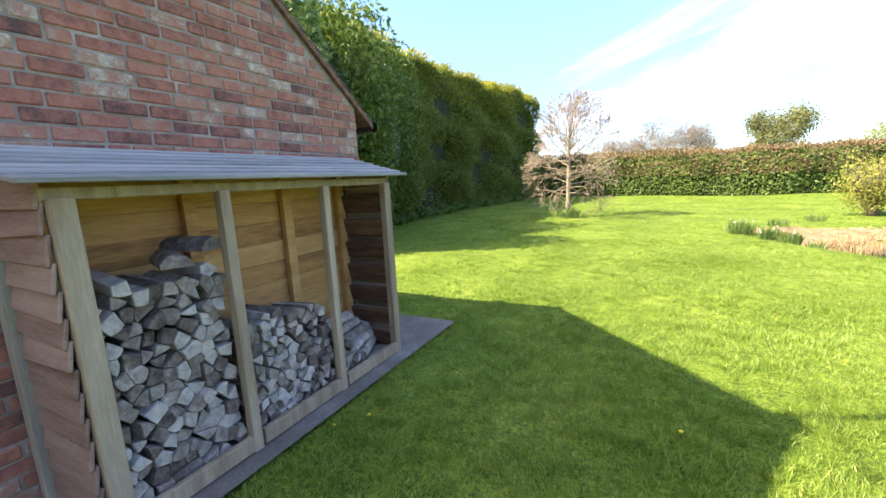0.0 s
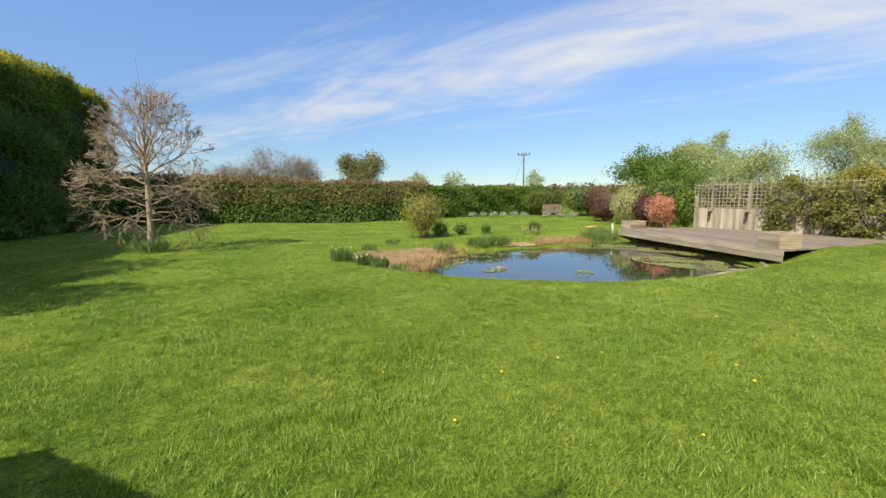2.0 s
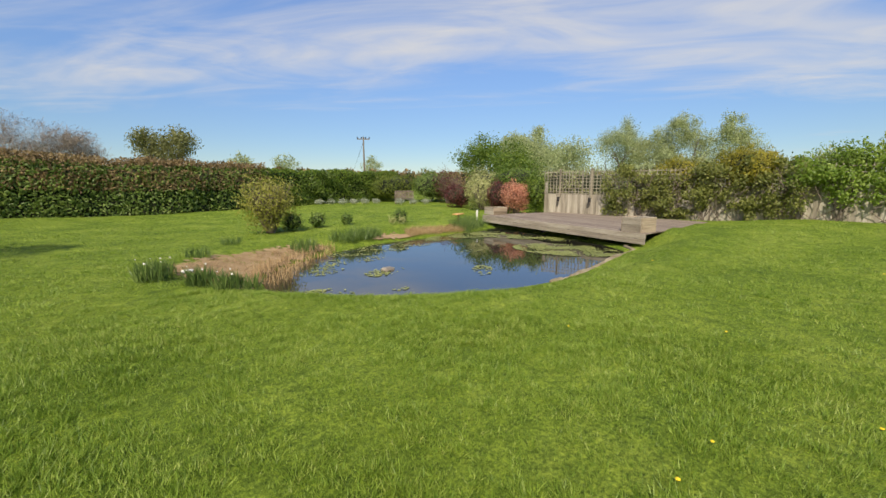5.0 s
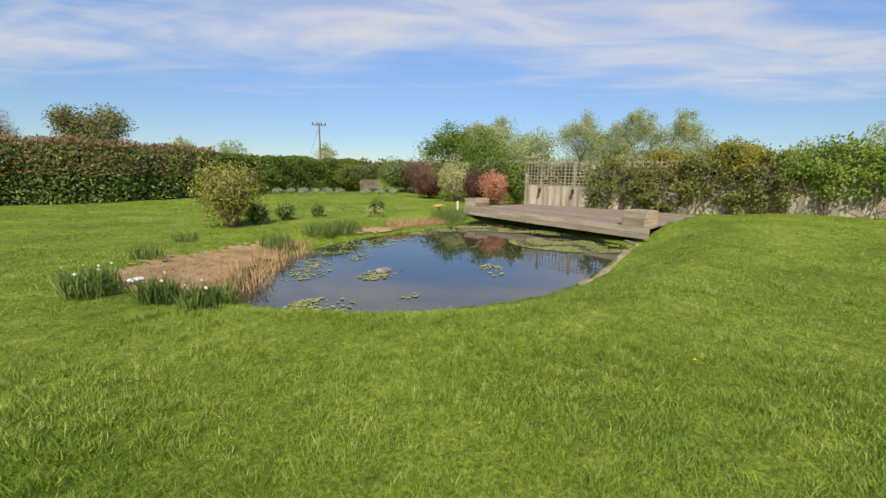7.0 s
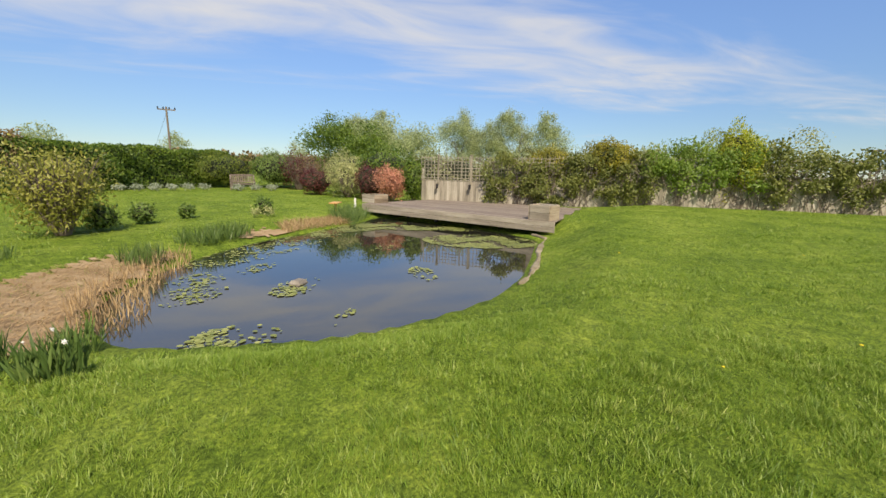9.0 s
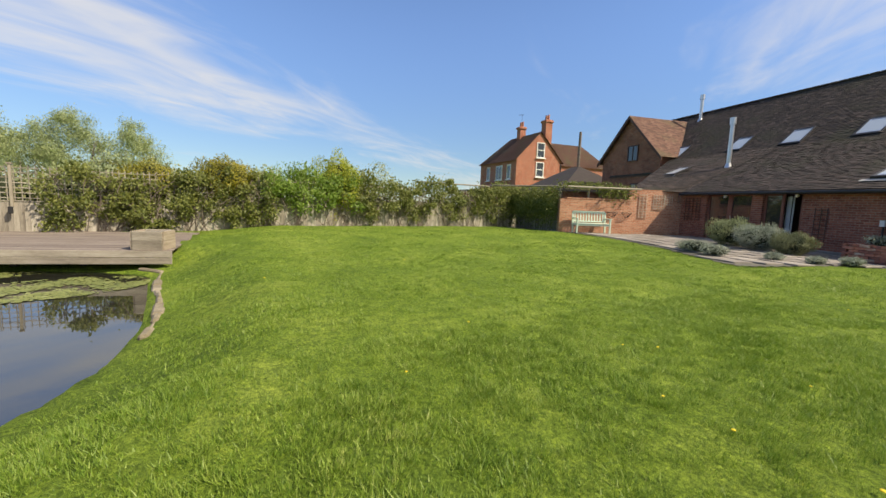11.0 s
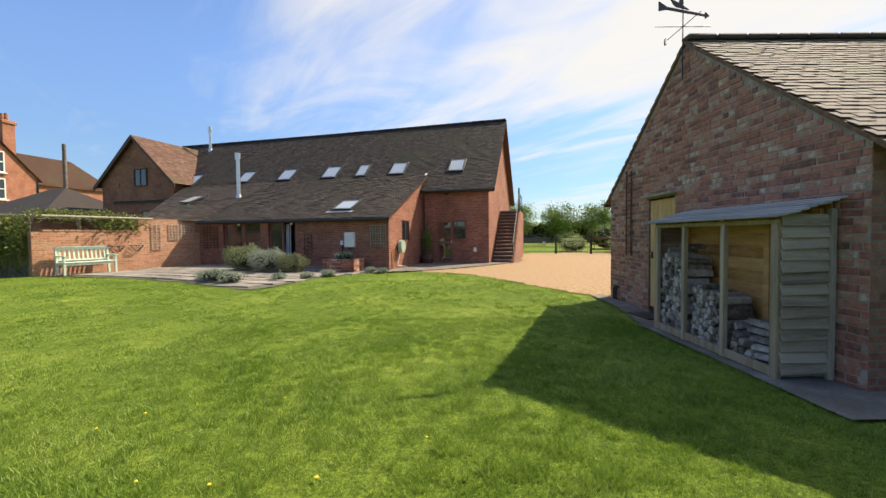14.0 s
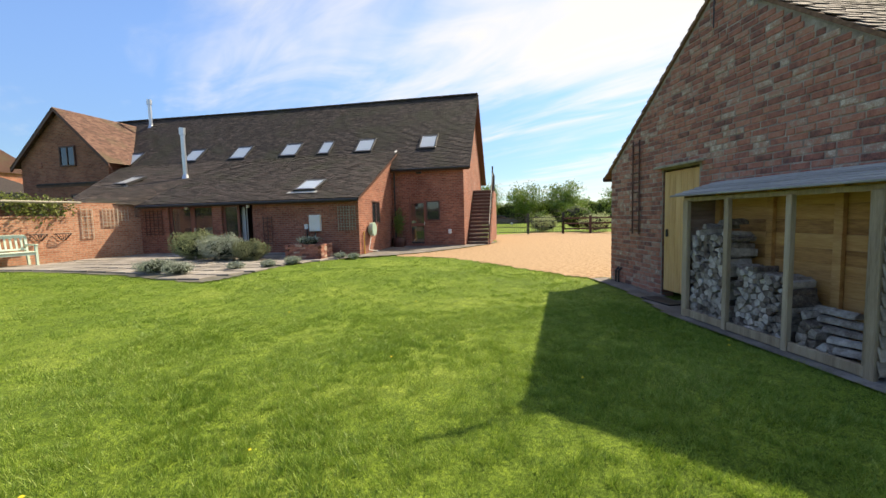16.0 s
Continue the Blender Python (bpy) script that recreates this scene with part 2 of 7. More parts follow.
M_BRICK = surface("old_handmade_brick", ((0.22, (0.12, 0.062, 0.052)), (0.36, (0.26, 0.105, 0.078)), (0.48, (0.39, 0.15, 0.10)), (0.58, (0.43, 0.19, 0.13)), (0.66, (0.38, 0.23, 0.17)), (0.74, (0.46, 0.36, 0.28)), (0.86, (0.60, 0.53, 0.44))), 13, 70, 0.9, 1.0, 0.014, piece=0.42)
M_BRICK_FAR = surface("old_handmade_brick_courses", ((0.22, (0.12, 0.062, 0.052)), (0.36, (0.26, 0.105, 0.078)), (0.48, (0.39, 0.15, 0.10)), (0.58, (0.43, 0.19, 0.13)), (0.66, (0.38, 0.23, 0.17)), (0.74, (0.46, 0.36, 0.28)), (0.86, (0.60, 0.53, 0.44))), 13, 70, 0.9, 1.0, 0.014, island=0.4)
M_MORTAR = surface("lime_mortar", ((0.3, (0.17, 0.13, 0.105)), (0.5, (0.28, 0.23, 0.19)), (0.72, (0.5, 0.44, 0.37))), 5, 60, 0.95, 0.6, 0.006)
M_HOUSE = brick_wall_mat("red_house_brick", (0.27, 0.085, 0.052), (0.45, 0.165, 0.10), (0.36, 0.24, 0.18), (0.2, 0.11, 0.09))
M_NEIGH = brick_wall_mat("orange_red_brick", (0.39, 0.125, 0.075), (0.5, 0.19, 0.12), (0.42, 0.29, 0.22), (0.36, 0.2, 0.15))
# paler copy of the orange-red brick; sunlight on the wall put into its colour
M_GARDENWALL = brick_wall_mat("orange_brick_painted_sun", (0.48, 0.21, 0.12), (0.64, 0.345, 0.22), (0.5, 0.39, 0.29), (0.5, 0.3, 0.22))
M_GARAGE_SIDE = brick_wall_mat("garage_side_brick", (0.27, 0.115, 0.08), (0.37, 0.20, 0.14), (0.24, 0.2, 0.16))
M_TILE = tile_mat("dark_clay_roof_tile", ((0.25, (0.018, 0.014, 0.013)), (0.5, (0.038, 0.028, 0.025)), (0.68, (0.07, 0.052, 0.045)), (0.8, (0.19, 0.145, 0.12))))
M_TILE_RED = tile_mat("brown_orange_roof_tile", ((0.25, (0.075, 0.04, 0.03)), (0.5, (0.155, 0.078, 0.055)), (0.7, (0.22, 0.12, 0.085)), (0.85, (0.30, 0.21, 0.15))), (0.12, 0.095, 0.05))
M_TILE_GREY = tile_mat("weathered_garage_tile", ((0.25, (0.07, 0.054, 0.048)), (0.5, (0.115, 0.09, 0.08)), (0.7, (0.165, 0.135, 0.12)), (0.85, (0.24, 0.205, 0.185))), (0.15, 0.14, 0.09))
M_OLDWOOD = surface("silvered_timber", ((0.3, (0.16, 0.14, 0.11)), (0.5, (0.30, 0.27, 0.21)), (0.72, (0.44, 0.40, 0.32))), 2.5, 22, 0.85, 0.5, 0.004, stretch=(6, 6, 0.5), piece=0.2)
M_POST = surface("greenish_treated_post", ((0.3, (0.20, 0.145, 0.09)), (0.5, (0.36, 0.275, 0.18)), (0.72, (0.50, 0.41, 0.29))), 2.5, 22, 0.8, 0.5, 0.004, stretch=(6, 6, 0.5), piece=0.15)
M_ROOFBOARD = surface("grey_weathered_board", ((0.3, (0.20, 0.20, 0.19)), (0.5, (0.34, 0.34, 0.33)), (0.72, (0.46, 0.46, 0.44))), 2.5, 22, 0.85, 0.5, 0.004, stretch=(6, 0.5, 6), piece=0.2)
M_WARMWOOD = surface("orange_treated_pine", ((0.3, (0.26, 0.115, 0.04)), (0.5, (0.50, 0.26, 0.09)), (0.72, (0.64, 0.385, 0.16))), 2.0, 16, 0.7, 0.4, 0.004, stretch=(5, 0.6, 5), piece=0.25)
M_BARKEDGE = surface("rough_sawn_brown_edge", ((0.3, (0.045, 0.022, 0.013)), (0.5, (0.13, 0.065, 0.038)), (0.72, (0.26, 0.14, 0.085))), 4, 25, 0.9, 0.8, 0.01, stretch=(1, 5, 5), piece=0.2)
M_DOORWOOD = surface("pale_oak_door", ((0.3, (0.42, 0.23, 0.075)), (0.5, (0.60, 0.36, 0.14)), (0.72, (0.70, 0.47, 0.22))), 2.0, 14, 0.6, 0.3, 0.003, stretch=(6, 6, 0.5), piece=0.1)
M_LOG = surface("seasoned_split_log", ((0.22, (0.06, 0.042, 0.034)), (0.38, (0.17, 0.135, 0.11)), (0.55, (0.36, 0.315, 0.275)), (0.78, (0.62, 0.56, 0.50))), 14, 60, 0.9, 0.7, 0.008, piece=0.4)
M_DECK = surface("weathered_deck_board", ((0.3, (0.10, 0.078, 0.064)), (0.5, (0.185, 0.15, 0.125)), (0.72, (0.29, 0.25, 0.21))), 2, 24, 0.85, 0.4, 0.004, stretch=(6, 0.5, 6), piece=0.25)
M_FENCE = surface("grey_fence_board", ((0.3, (0.17, 0.15, 0.12)), (0.5, (0.34, 0.31, 0.255)), (0.72, (0.53, 0.495, 0.425))), 1.6, 20, 0.88, 0.5, 0.004, stretch=(5, 5, 0.6), piece=0.2)
M_PLANK = surface("weathered_grey_plank", ((0.3, (0.16, 0.135, 0.105)), (0.5, (0.32, 0.285, 0.235)), (0.72, (0.5, 0.46, 0.39))), 1.6, 20, 0.88, 0.5, 0.004, stretch=(5, 0.5, 5), piece=0.2)
M_DOORFRAME = surface("red_brown_stained_joinery", ((0.3, (0.14, 0.045, 0.03)), (0.6, (0.25, 0.085, 0.055))), 3, 25, 0.5, 0.2, 0.002, stretch=(5, 5, 0.6))
M_FASCIA = surface("dark_stained_timber", ((0.3, (0.045, 0.018, 0.013)), (0.6, (0.11, 0.042, 0.028))), 3, 25, 0.55, 0.2, 0.002, stretch=(5, 5, 0.6))
M_BLACK = surface("black_plastic_and_iron", ((0.3, (0.012, 0.012, 0.013)), (0.7, (0.03, 0.03, 0.032))), 4, 30, 0.5, 0.1, 0.002)
M_GLASS = glass_mat("window_glass")
# pale pane: the bright sky's reflection is put into the base colour
M_SKYPANE = glass_mat("glass_painted_sky", (0.42, 0.48, 0.54), 0.04)
M_SIDE = surface("pinkish_weathered_board", ((0.3, (0.16, 0.10, 0.075)), (0.5, (0.30, 0.20, 0.155)), (0.72, (0.42, 0.31, 0.25))), 3, 25, 0.9, 0.6, 0.006, stretch=(0.6, 5, 5), piece=0.2)
M_SIDEGREY = surface("lapped_grey_brown_board", ((0.28, (0.12, 0.09, 0.062)), (0.5, (0.28, 0.225, 0.165)), (0.72, (0.42, 0.355, 0.275))), 3, 25, 0.9, 0.6, 0.006, stretch=(0.5, 6, 6), piece=0.3)
M_STEEL = surface("brushed_flue_steel", ((0.3, (0.5, 0.5, 0.5)), (0.7, (0.68, 0.68, 0.68))), 4, 40, 0.32, 0.05, 0.002, metal=0.95, stretch=(8, 8, 0.4))
M_WHITE = surface("white_paint", ((0.3, (0.66, 0.66, 0.64)), (0.7, (0.8, 0.8, 0.78))), 3, 30, 0.5, 0.1, 0.002)
M_BENCH = surface("pale_green_painted_wood", ((0.3, (0.42, 0.54, 0.45)), (0.6, (0.58, 0.70, 0.58)), (0.8, (0.64, 0.74, 0.63))), 4, 30, 0.65, 0.2, 0.002, piece=0.1)
# lightened wood: the sunlight on these trellises is put into the colour
M_LATH = surface("pale_lath_painted_sun", ((0.3, (0.36, 0.27, 0.2)), (0.6, (0.55, 0.45, 0.36)), (0.8, (0.66, 0.57, 0.47))), 3, 25, 0.8, 0.3, 0.003, piece=0.1)
M_BARK = surface("grey_brown_bark", ((0.3, (0.07, 0.055, 0.045)), (0.5, (0.16, 0.13, 0.105)), (0.72, (0.27, 0.23, 0.19))), 6, 40, 0.9, 0.8, 0.01)
M_TWIG = surface("pale_bare_twig", ((0.3, (0.19, 0.14, 0.095)), (0.5, (0.34, 0.265, 0.19)), (0.72, (0.48, 0.40, 0.30))), 6, 40, 0.9, 0.6, 0.006)
# near-black green: the shade between the leaves is put into this colour
M_CORE_SHADE = surface("painted_leaf_shade", ((0.3, (0.008, 0.012, 0.005)), (0.7, (0.028, 0.04, 0.014))), 3, 20, 0.95, 0.9, 0.05, world=True)
L_CONIFER = leaf_mat("dense_conifer_spray", ((0.15, (0.075, 0.125, 0.02)), (0.5, (0.15, 0.205, 0.03)), (0.85, (0.27, 0.31, 0.055))), 0.6, 0.5)
L_GOLD = leaf_mat("golden_new_growth", ((0.15, (0.16, 0.20, 0.022)), (0.5, (0.34, 0.35, 0.04)), (0.85, (0.50, 0.47, 0.07))), 0.6, 0.55)
L_LIME = leaf_mat("lime_yellow_conifer_spray", ((0.15, (0.2, 0.25, 0.025)), (0.5, (0.42, 0.46, 0.045)), (0.85, (0.58, 0.58, 0.08))), 0.55, 0.5)
L_LAUREL = leaf_mat("laurel_leaf", ((0.15, (0.065, 0.13, 0.025)), (0.5, (0.12, 0.20, 0.036)), (0.85, (0.27, 0.36, 0.09))), 0.5, 0.35)
L_BEECH = leaf_mat("brown_beech_leaf", ((0.15, (0.13, 0.085, 0.038)), (0.5, (0.22, 0.155, 0.072)), (0.85, (0.34, 0.26, 0.13))), 0.6, 0.3)
L_HEDGE = leaf_mat("bright_hedge_leaf", ((0.15, (0.050, 0.106, 0.015)), (0.5, (0.11, 0.19, 0.022)), (0.85, (0.22, 0.30, 0.04))), 0.45, 0.35)
L_CLIMB = leaf_mat("climber_leaf", ((0.12, (0.08, 0.115, 0.028)), (0.5, (0.17, 0.20, 0.045)), (0.8, (0.30, 0.32, 0.085)), (0.95, (0.36, 0.25, 0.10))), 0.5, 0.4)
L_ROSE = leaf_mat("bright_rose_leaf", ((0.15, (0.09, 0.17, 0.025)), (0.5, (0.18, 0.29, 0.04)), (0.85, (0.33, 0.44, 0.09))), 0.45, 0.45)
L_OLIVEGOLD = leaf_mat("olive_gold_leaf", ((0.15, (0.12, 0.13, 0.02)), (0.5, (0.29, 0.275, 0.035)), (0.85, (0.50, 0.43, 0.05))), 0.5, 0.45)
L_BIRCH = leaf_mat("fresh_birch_leaf", ((0.15, (0.24, 0.30, 0.13)), (0.5, (0.38, 0.44, 0.22)), (0.85, (0.50, 0.55, 0.32))), 0.7, 0.5)
L_OAK = leaf_mat("olive_oak_leaf", ((0.15, (0.10, 0.12, 0.04)), (0.5, (0.19, 0.205, 0.075)), (0.85, (0.29, 0.29, 0.12))), 0.7, 0.4)
L_RED = leaf_mat("dark_red_leaf", ((0.15, (0.05, 0.014, 0.016)), (0.5, (0.12, 0.03, 0.032)), (0.85, (0.2, 0.06, 0.055))), 0.5, 0.3)
L_PINK = leaf_mat("salmon_pink_leaf", ((0.15, (0.36, 0.14, 0.09)), (0.5, (0.55, 0.25, 0.165)), (0.85, (0.68, 0.36, 0.25))), 0.5, 0.35)
L_PALE = leaf_mat("pale_variegated_leaf", ((0.15, (0.2, 0.24, 0.08)), (0.5, (0.38, 0.4, 0.16)), (0.85, (0.5, 0.5, 0.25))), 0.5, 0.35)
L_TWIGS = leaf_mat("grey_brown_twig_haze", ((0.15, (0.13, 0.10, 0.085)), (0.5, (0.21, 0.175, 0.15)), (0.85, (0.30, 0.26, 0.225))), 0.8, 0.0)
L_GREY = leaf_mat("grey_green_lavender_leaf", ((0.15, (0.15, 0.19, 0.13)), (0.5, (0.29, 0.33, 0.25)), (0.85, (0.48, 0.52, 0.43))), 0.7, 0.2)
L_REED = leaf_mat("dry_straw_reed", ((0.15, (0.22, 0.14, 0.07)), (0.5, (0.42, 0.29, 0.15)), (0.85, (0.55, 0.42, 0.25))), 0.7, 0.2)
L_IRIS = leaf_mat("iris_blade", ((0.15, (0.05, 0.10, 0.022)), (0.5, (0.12, 0.20, 0.05)), (0.85, (0.22, 0.30, 0.09))), 0.5, 0.3)
L_ALGAE = leaf_mat("floating_algae", ((0.15, (0.10, 0.13, 0.03)), (0.5, (0.20, 0.23, 0.06)), (0.85, (0.32, 0.34, 0.12))), 0.6, 0.0)


# ---- builders ----
def part(name, bm, material, parent, label=""):
    me = bpy.data.meshes.new(name)
    bm.to_mesh(me)
    bm.free()
    me.materials.append(material)
    ob = new(name, me)
    ob.parent = parent
    if label:
        tagged(ob, label)
    return ob


def thing(name, label, category, place=(0, 0, 0), turn=0.0, group="", kind=""):
    ob = new(name)
    ob.empty_display_size = 0.1
    ob.matrix_world = pose(*place, 0, 0, turn)
    return tagged(ob, label, category, group, kind)


def add_box(bm, c, s, rot=None, bevel=0.0):
    r = bmesh.ops.create_cube(bm, size=1.0)
    vs = r["verts"]
    m = Matrix.Translation(c) @ (rot if rot else Matrix()) @ Matrix.Diagonal((*s, 1))
    bmesh.ops.transform(bm, matrix=m, verts=vs)
    if bevel:
        es = list({e for v in vs for e in v.link_edges})
        bmesh.ops.bevel(bm, geom=es, offset=bevel, segments=1, affect="EDGES")


BOXES = {}


def box_mesh(name, s, material, bevel):
    key = (tuple(round(v, 4) for v in s), material.name, bevel)
    if key not in BOXES:
        bm = bmesh.new()
        add_box(bm, (0, 0, 0), s, None, min(bevel, min(s) * 0.4))
        me = bpy.data.meshes.new(name)
        bm.to_mesh(me)
        bm.free()
        me.materials.append(material)
        BOXES[key] = me
    return BOXES[key]


def piece(name, parent, material, c, s, rot=(0, 0, 0), bevel=0.004, label=""):
    ob = new(name, box_mesh(name, s, material, bevel))
    ob.parent = parent
    ob.matrix_basis = pose(*c, *rot)
    if label:
        tagged(ob, label)
    return ob


def mesh_np(name, verts, faces, material, parent=None, smooth=False, sides=4):
    """A mesh from arrays: verts (n, 3), faces (m, sides)."""
    me = bpy.data.meshes.new(name)
    verts, faces = np.asarray(verts, np.float32), np.asarray(faces, np.int32)
    me.vertices.add(len(verts))
    me.vertices.foreach_set("co", verts.ravel())
    me.loops.add(faces.size)
    me.loops.foreach_set("vertex_index", faces.ravel())
    me.polygons.add(len(faces))
    me.polygons.foreach_set("loop_start", np.arange(0, faces.size, sides, dtype=np.int32))
    me.polygons.foreach_set("use_smooth", np.full(len(faces), smooth))
    me.update(calc_edges=True)
    me.materials.append(material)
    ob = new(name, me)
    ob.parent = parent
    return ob


RNG = np.random.default_rng(7)


def leaves(name, pts, size, material, parent, outward=None, slim=0.5, lift=0.35, rng=RNG):
    """One small folded leaf or spray at each point."""
    pts = np.asarray(pts, float)
    k = len(pts)
    d = rng.normal(size=(k, 3))
    face = rng.normal(size=(k, 3))
    if outward is not None:
        face = face * 0.55 + np.asarray(outward)
    d = d - face * ((d * face).sum(1) / ((face * face).sum(1) + 1e-9))[:, None] * 0.8
    d[:, 2] += lift
    d /= np.linalg.norm(d, axis=1)[:, None]
    s = np.cross(d, face)
    s /= np.linalg.norm(s, axis=1)[:, None] + 1e-9
    ln = (size * rng.uniform(0.55, 1.35, k))[:, None]
    w = ln * slim
    nrm = np.cross(d, s)
    v = np.empty((k, 4, 3))
    v[:, 0], v[:, 2] = pts, pts + d * ln
    mid = pts + d * ln * 0.5 + nrm * ln * 0.08
    v[:, 1], v[:, 3] = mid + s * w * 0.5, mid - s * w * 0.5
    return mesh_np(name, v.reshape(-1, 3), np.arange(4 * k).reshape(-1, 4), material, parent)


def tubes(name, segs, material, parent, sides=5, smooth=True):
    """Tapered sticks: segs of (p0, p1, r0, r1)."""
    p0, p1 = np.array([s[0] for s in segs], float), np.array([s[1] for s in segs], float)
    r0, r1 = np.array([s[2] for s in segs], float), np.array([s[3] for s in segs], float)
    d = p1 - p0
    d /= np.linalg.norm(d, axis=1)[:, None] + 1e-9
    ref = np.where(np.abs(d[:, 2:3]) > 0.9, np.array([[1.0, 0, 0]]), np.array([[0, 0, 1.0]]))
    a = np.cross(d, ref)
    a /= np.linalg.norm(a, axis=1)[:, None] + 1e-9
    b = np.cross(d, a)
    k = len(segs)
    v = np.empty((k, 2 * sides, 3))
    for i in range(sides):
        c, s = math.cos(math.tau * i / sides), math.sin(math.tau * i / sides)
        q = a * c + b * s
        v[:, i], v[:, sides + i] = p0 + q * r0[:, None], p1 + q * r1[:, None]
    f = np.array([[i, (i + 1) % sides, sides + (i + 1) % sides, sides + i] for i in range(sides)])
    faces = (np.arange(k)[:, None, None] * 2 * sides + f[None]).reshape(-1, 4)
    return mesh_np(name, v.reshape(-1, 3), faces, material, parent, smooth)


def prism(bm, outline, axis, lo, hi):
    """A flat outline pushed through from lo to hi along axis x, y or z."""
    def at(p, d):
        return {"x": (d, p[0], p[1]), "y": (p[0], d, p[1]), "z": (p[0], p[1], d)}[axis]
    a, b = [bm.verts.new(at(p, lo)) for p in outline], [bm.verts.new(at(p, hi)) for p in outline]
    bm.faces.new(a)
    bm.faces.new(b[::-1])
    for i in range(len(a)):
        j = (i + 1) % len(a)
        bm.faces.new((a[j], a[i], b[i], b[j]))
    bmesh.ops.recalc_face_normals(bm, faces=bm.faces)


def wall_along(bm, axis, a0, a1, b0, b1, z0, z1, holes=()):
    """A wall along x or y with square openings (a0, a1, z0, z1) through it."""
    cuts = sorted({a0, a1, *[h[0] for h in holes], *[h[1] for h in holes]})
    for p, q in zip(cuts, cuts[1:]):
        mid = (p + q) / 2
        zs = [(z0, z1)]
        for h in holes:
            if h[0] < mid < h[1]:
                zs = [s for lo, hi in zs for s in ((lo, min(hi, h[2])), (max(lo, h[3]), hi)) if s[1] - s[0] > 0.001]
        for lo, hi in zs:
            c, s = (mid, (b0 + b1) / 2, (lo + hi) / 2), (q - p, abs(b1 - b0), hi - lo)
            if axis == "y":
                c, s = (c[1], c[0], c[2]), (s[1], s[0], s[2])
            add_box(bm, c, s)


def inside(poly, x, y):
    x, y = np.asarray(x, float), np.asarray(y, float)
    r = np.zeros(x.shape, bool)
    for (x0, y0), (x1, y1) in zip(poly, poly[1:] + poly[:1]):
        hit = ((y0 > y) != (y1 > y)) & (x < (x1 - x0) * (y - y0) / ((y1 - y0) or 1e-9) + x0)
        r ^= hit
    return r


def edge_distance(poly, x, y):
    x, y = np.asarray(x, float), np.asarray(y, float)
    best = np.full(x.shape, 1e9)
    for (x0, y0), (x1, y1) in zip(poly, poly[1:] + poly[:1]):
        dx, dy = x1 - x0, y1 - y0
        t = np.clip(((x - x0) * dx + (y - y0) * dy) / (dx * dx + dy * dy), 0, 1)
        best = np.minimum(best, np.hypot(x - x0 - t * dx, y - y0 - t * dy))
    return np.where(inside(poly, x, y), -best, best)


def rounded(poly, times=2):
    for _ in range(times):
        poly = [q for (x0, y0), (x1, y1) in zip(poly, poly[1:] + poly[:1])
                for q in ((0.75 * x0 + 0.25 * x1, 0.75 * y0 + 0.25 * y1), (0.25 * x0 + 0.75 * x1, 0.25 * y0 + 0.75 * y1))]
    return poly


def step(v, lo, hi):
    t = np.clip((np.asarray(v, float) - lo) / (hi - lo), 0, 1)
    return t * t * (3 - 2 * t)


# ---- the plan ----
HOUSE_AT, HOUSE_TURN = (5.75, -12.1), -15.6
HU = (math.cos(radians(HOUSE_TURN)), math.sin(radians(HOUSE_TURN)))


def house_xy(u, v):
    """Along the house front and back from it, to the world."""
    return HOUSE_AT[0] + u * HU[0] + v * HU[1], HOUSE_AT[1] + u * HU[1] - v * HU[0]


POND = rounded([(5.6, 8.3), (6.1, 7.1), (7.0, 5.95), (7.9, 5.35), (8.9, 4.95), (10.2, 4.75), (11.6, 4.8), (13.0, 5.0), (15.2, 5.0), (17.4, 11.9),
                (15.4, 11.4), (13.2, 11.4), (11.0, 11.6), (9.2, 11.3), (7.4, 10.5), (6.2, 9.6)])
WATER_Z = -0.5
DECK = [(14.7, 4.85), (16.8, 12.15), (20.2, 11.3), (20.2, 4.1), (17.0, 4.45)]
PATIO = [(17.1, -9.6), (14.2, -9.2), (11.46, -8.4), (8.75, -6.9), (8.2, -8.0), (7.5, -10.0), (6.4, -10.9), (5.75, -12.1), (14.5, -14.5)]
APRON = [(6.4, -10.95), (4.6, -11.55), (2.9, -12.6), (0.4, -15.4), (-0.6, -17.0), (1.1, -16.9), (4.6, -16.2), (5.75, -12.1)]
GRAVEL = rounded([(4.9, -11.5), (2.9, -10.5), (1.7, -8.1), (0.7, -5.7), (0.1, -5.1), (-14, -5.1), (-16, -22.6), (-2.0, -27.5), (-0.6, -17), (0.4, -15.4), (2.9, -12.6)], 1)
PAVING = [(0.0, -5.15), (0.32, -5.15), (0.42, -3.4), (0.66, -2.3), (0.66, 0.82), (-0.6, 0.95), (-9.0, 0.95), (-9.0, 0.3), (0.0, 0.3)]
DOWN_SIDE = [(-9, -5), (0, -5), (0, 0.3), (-9, 0.3)]


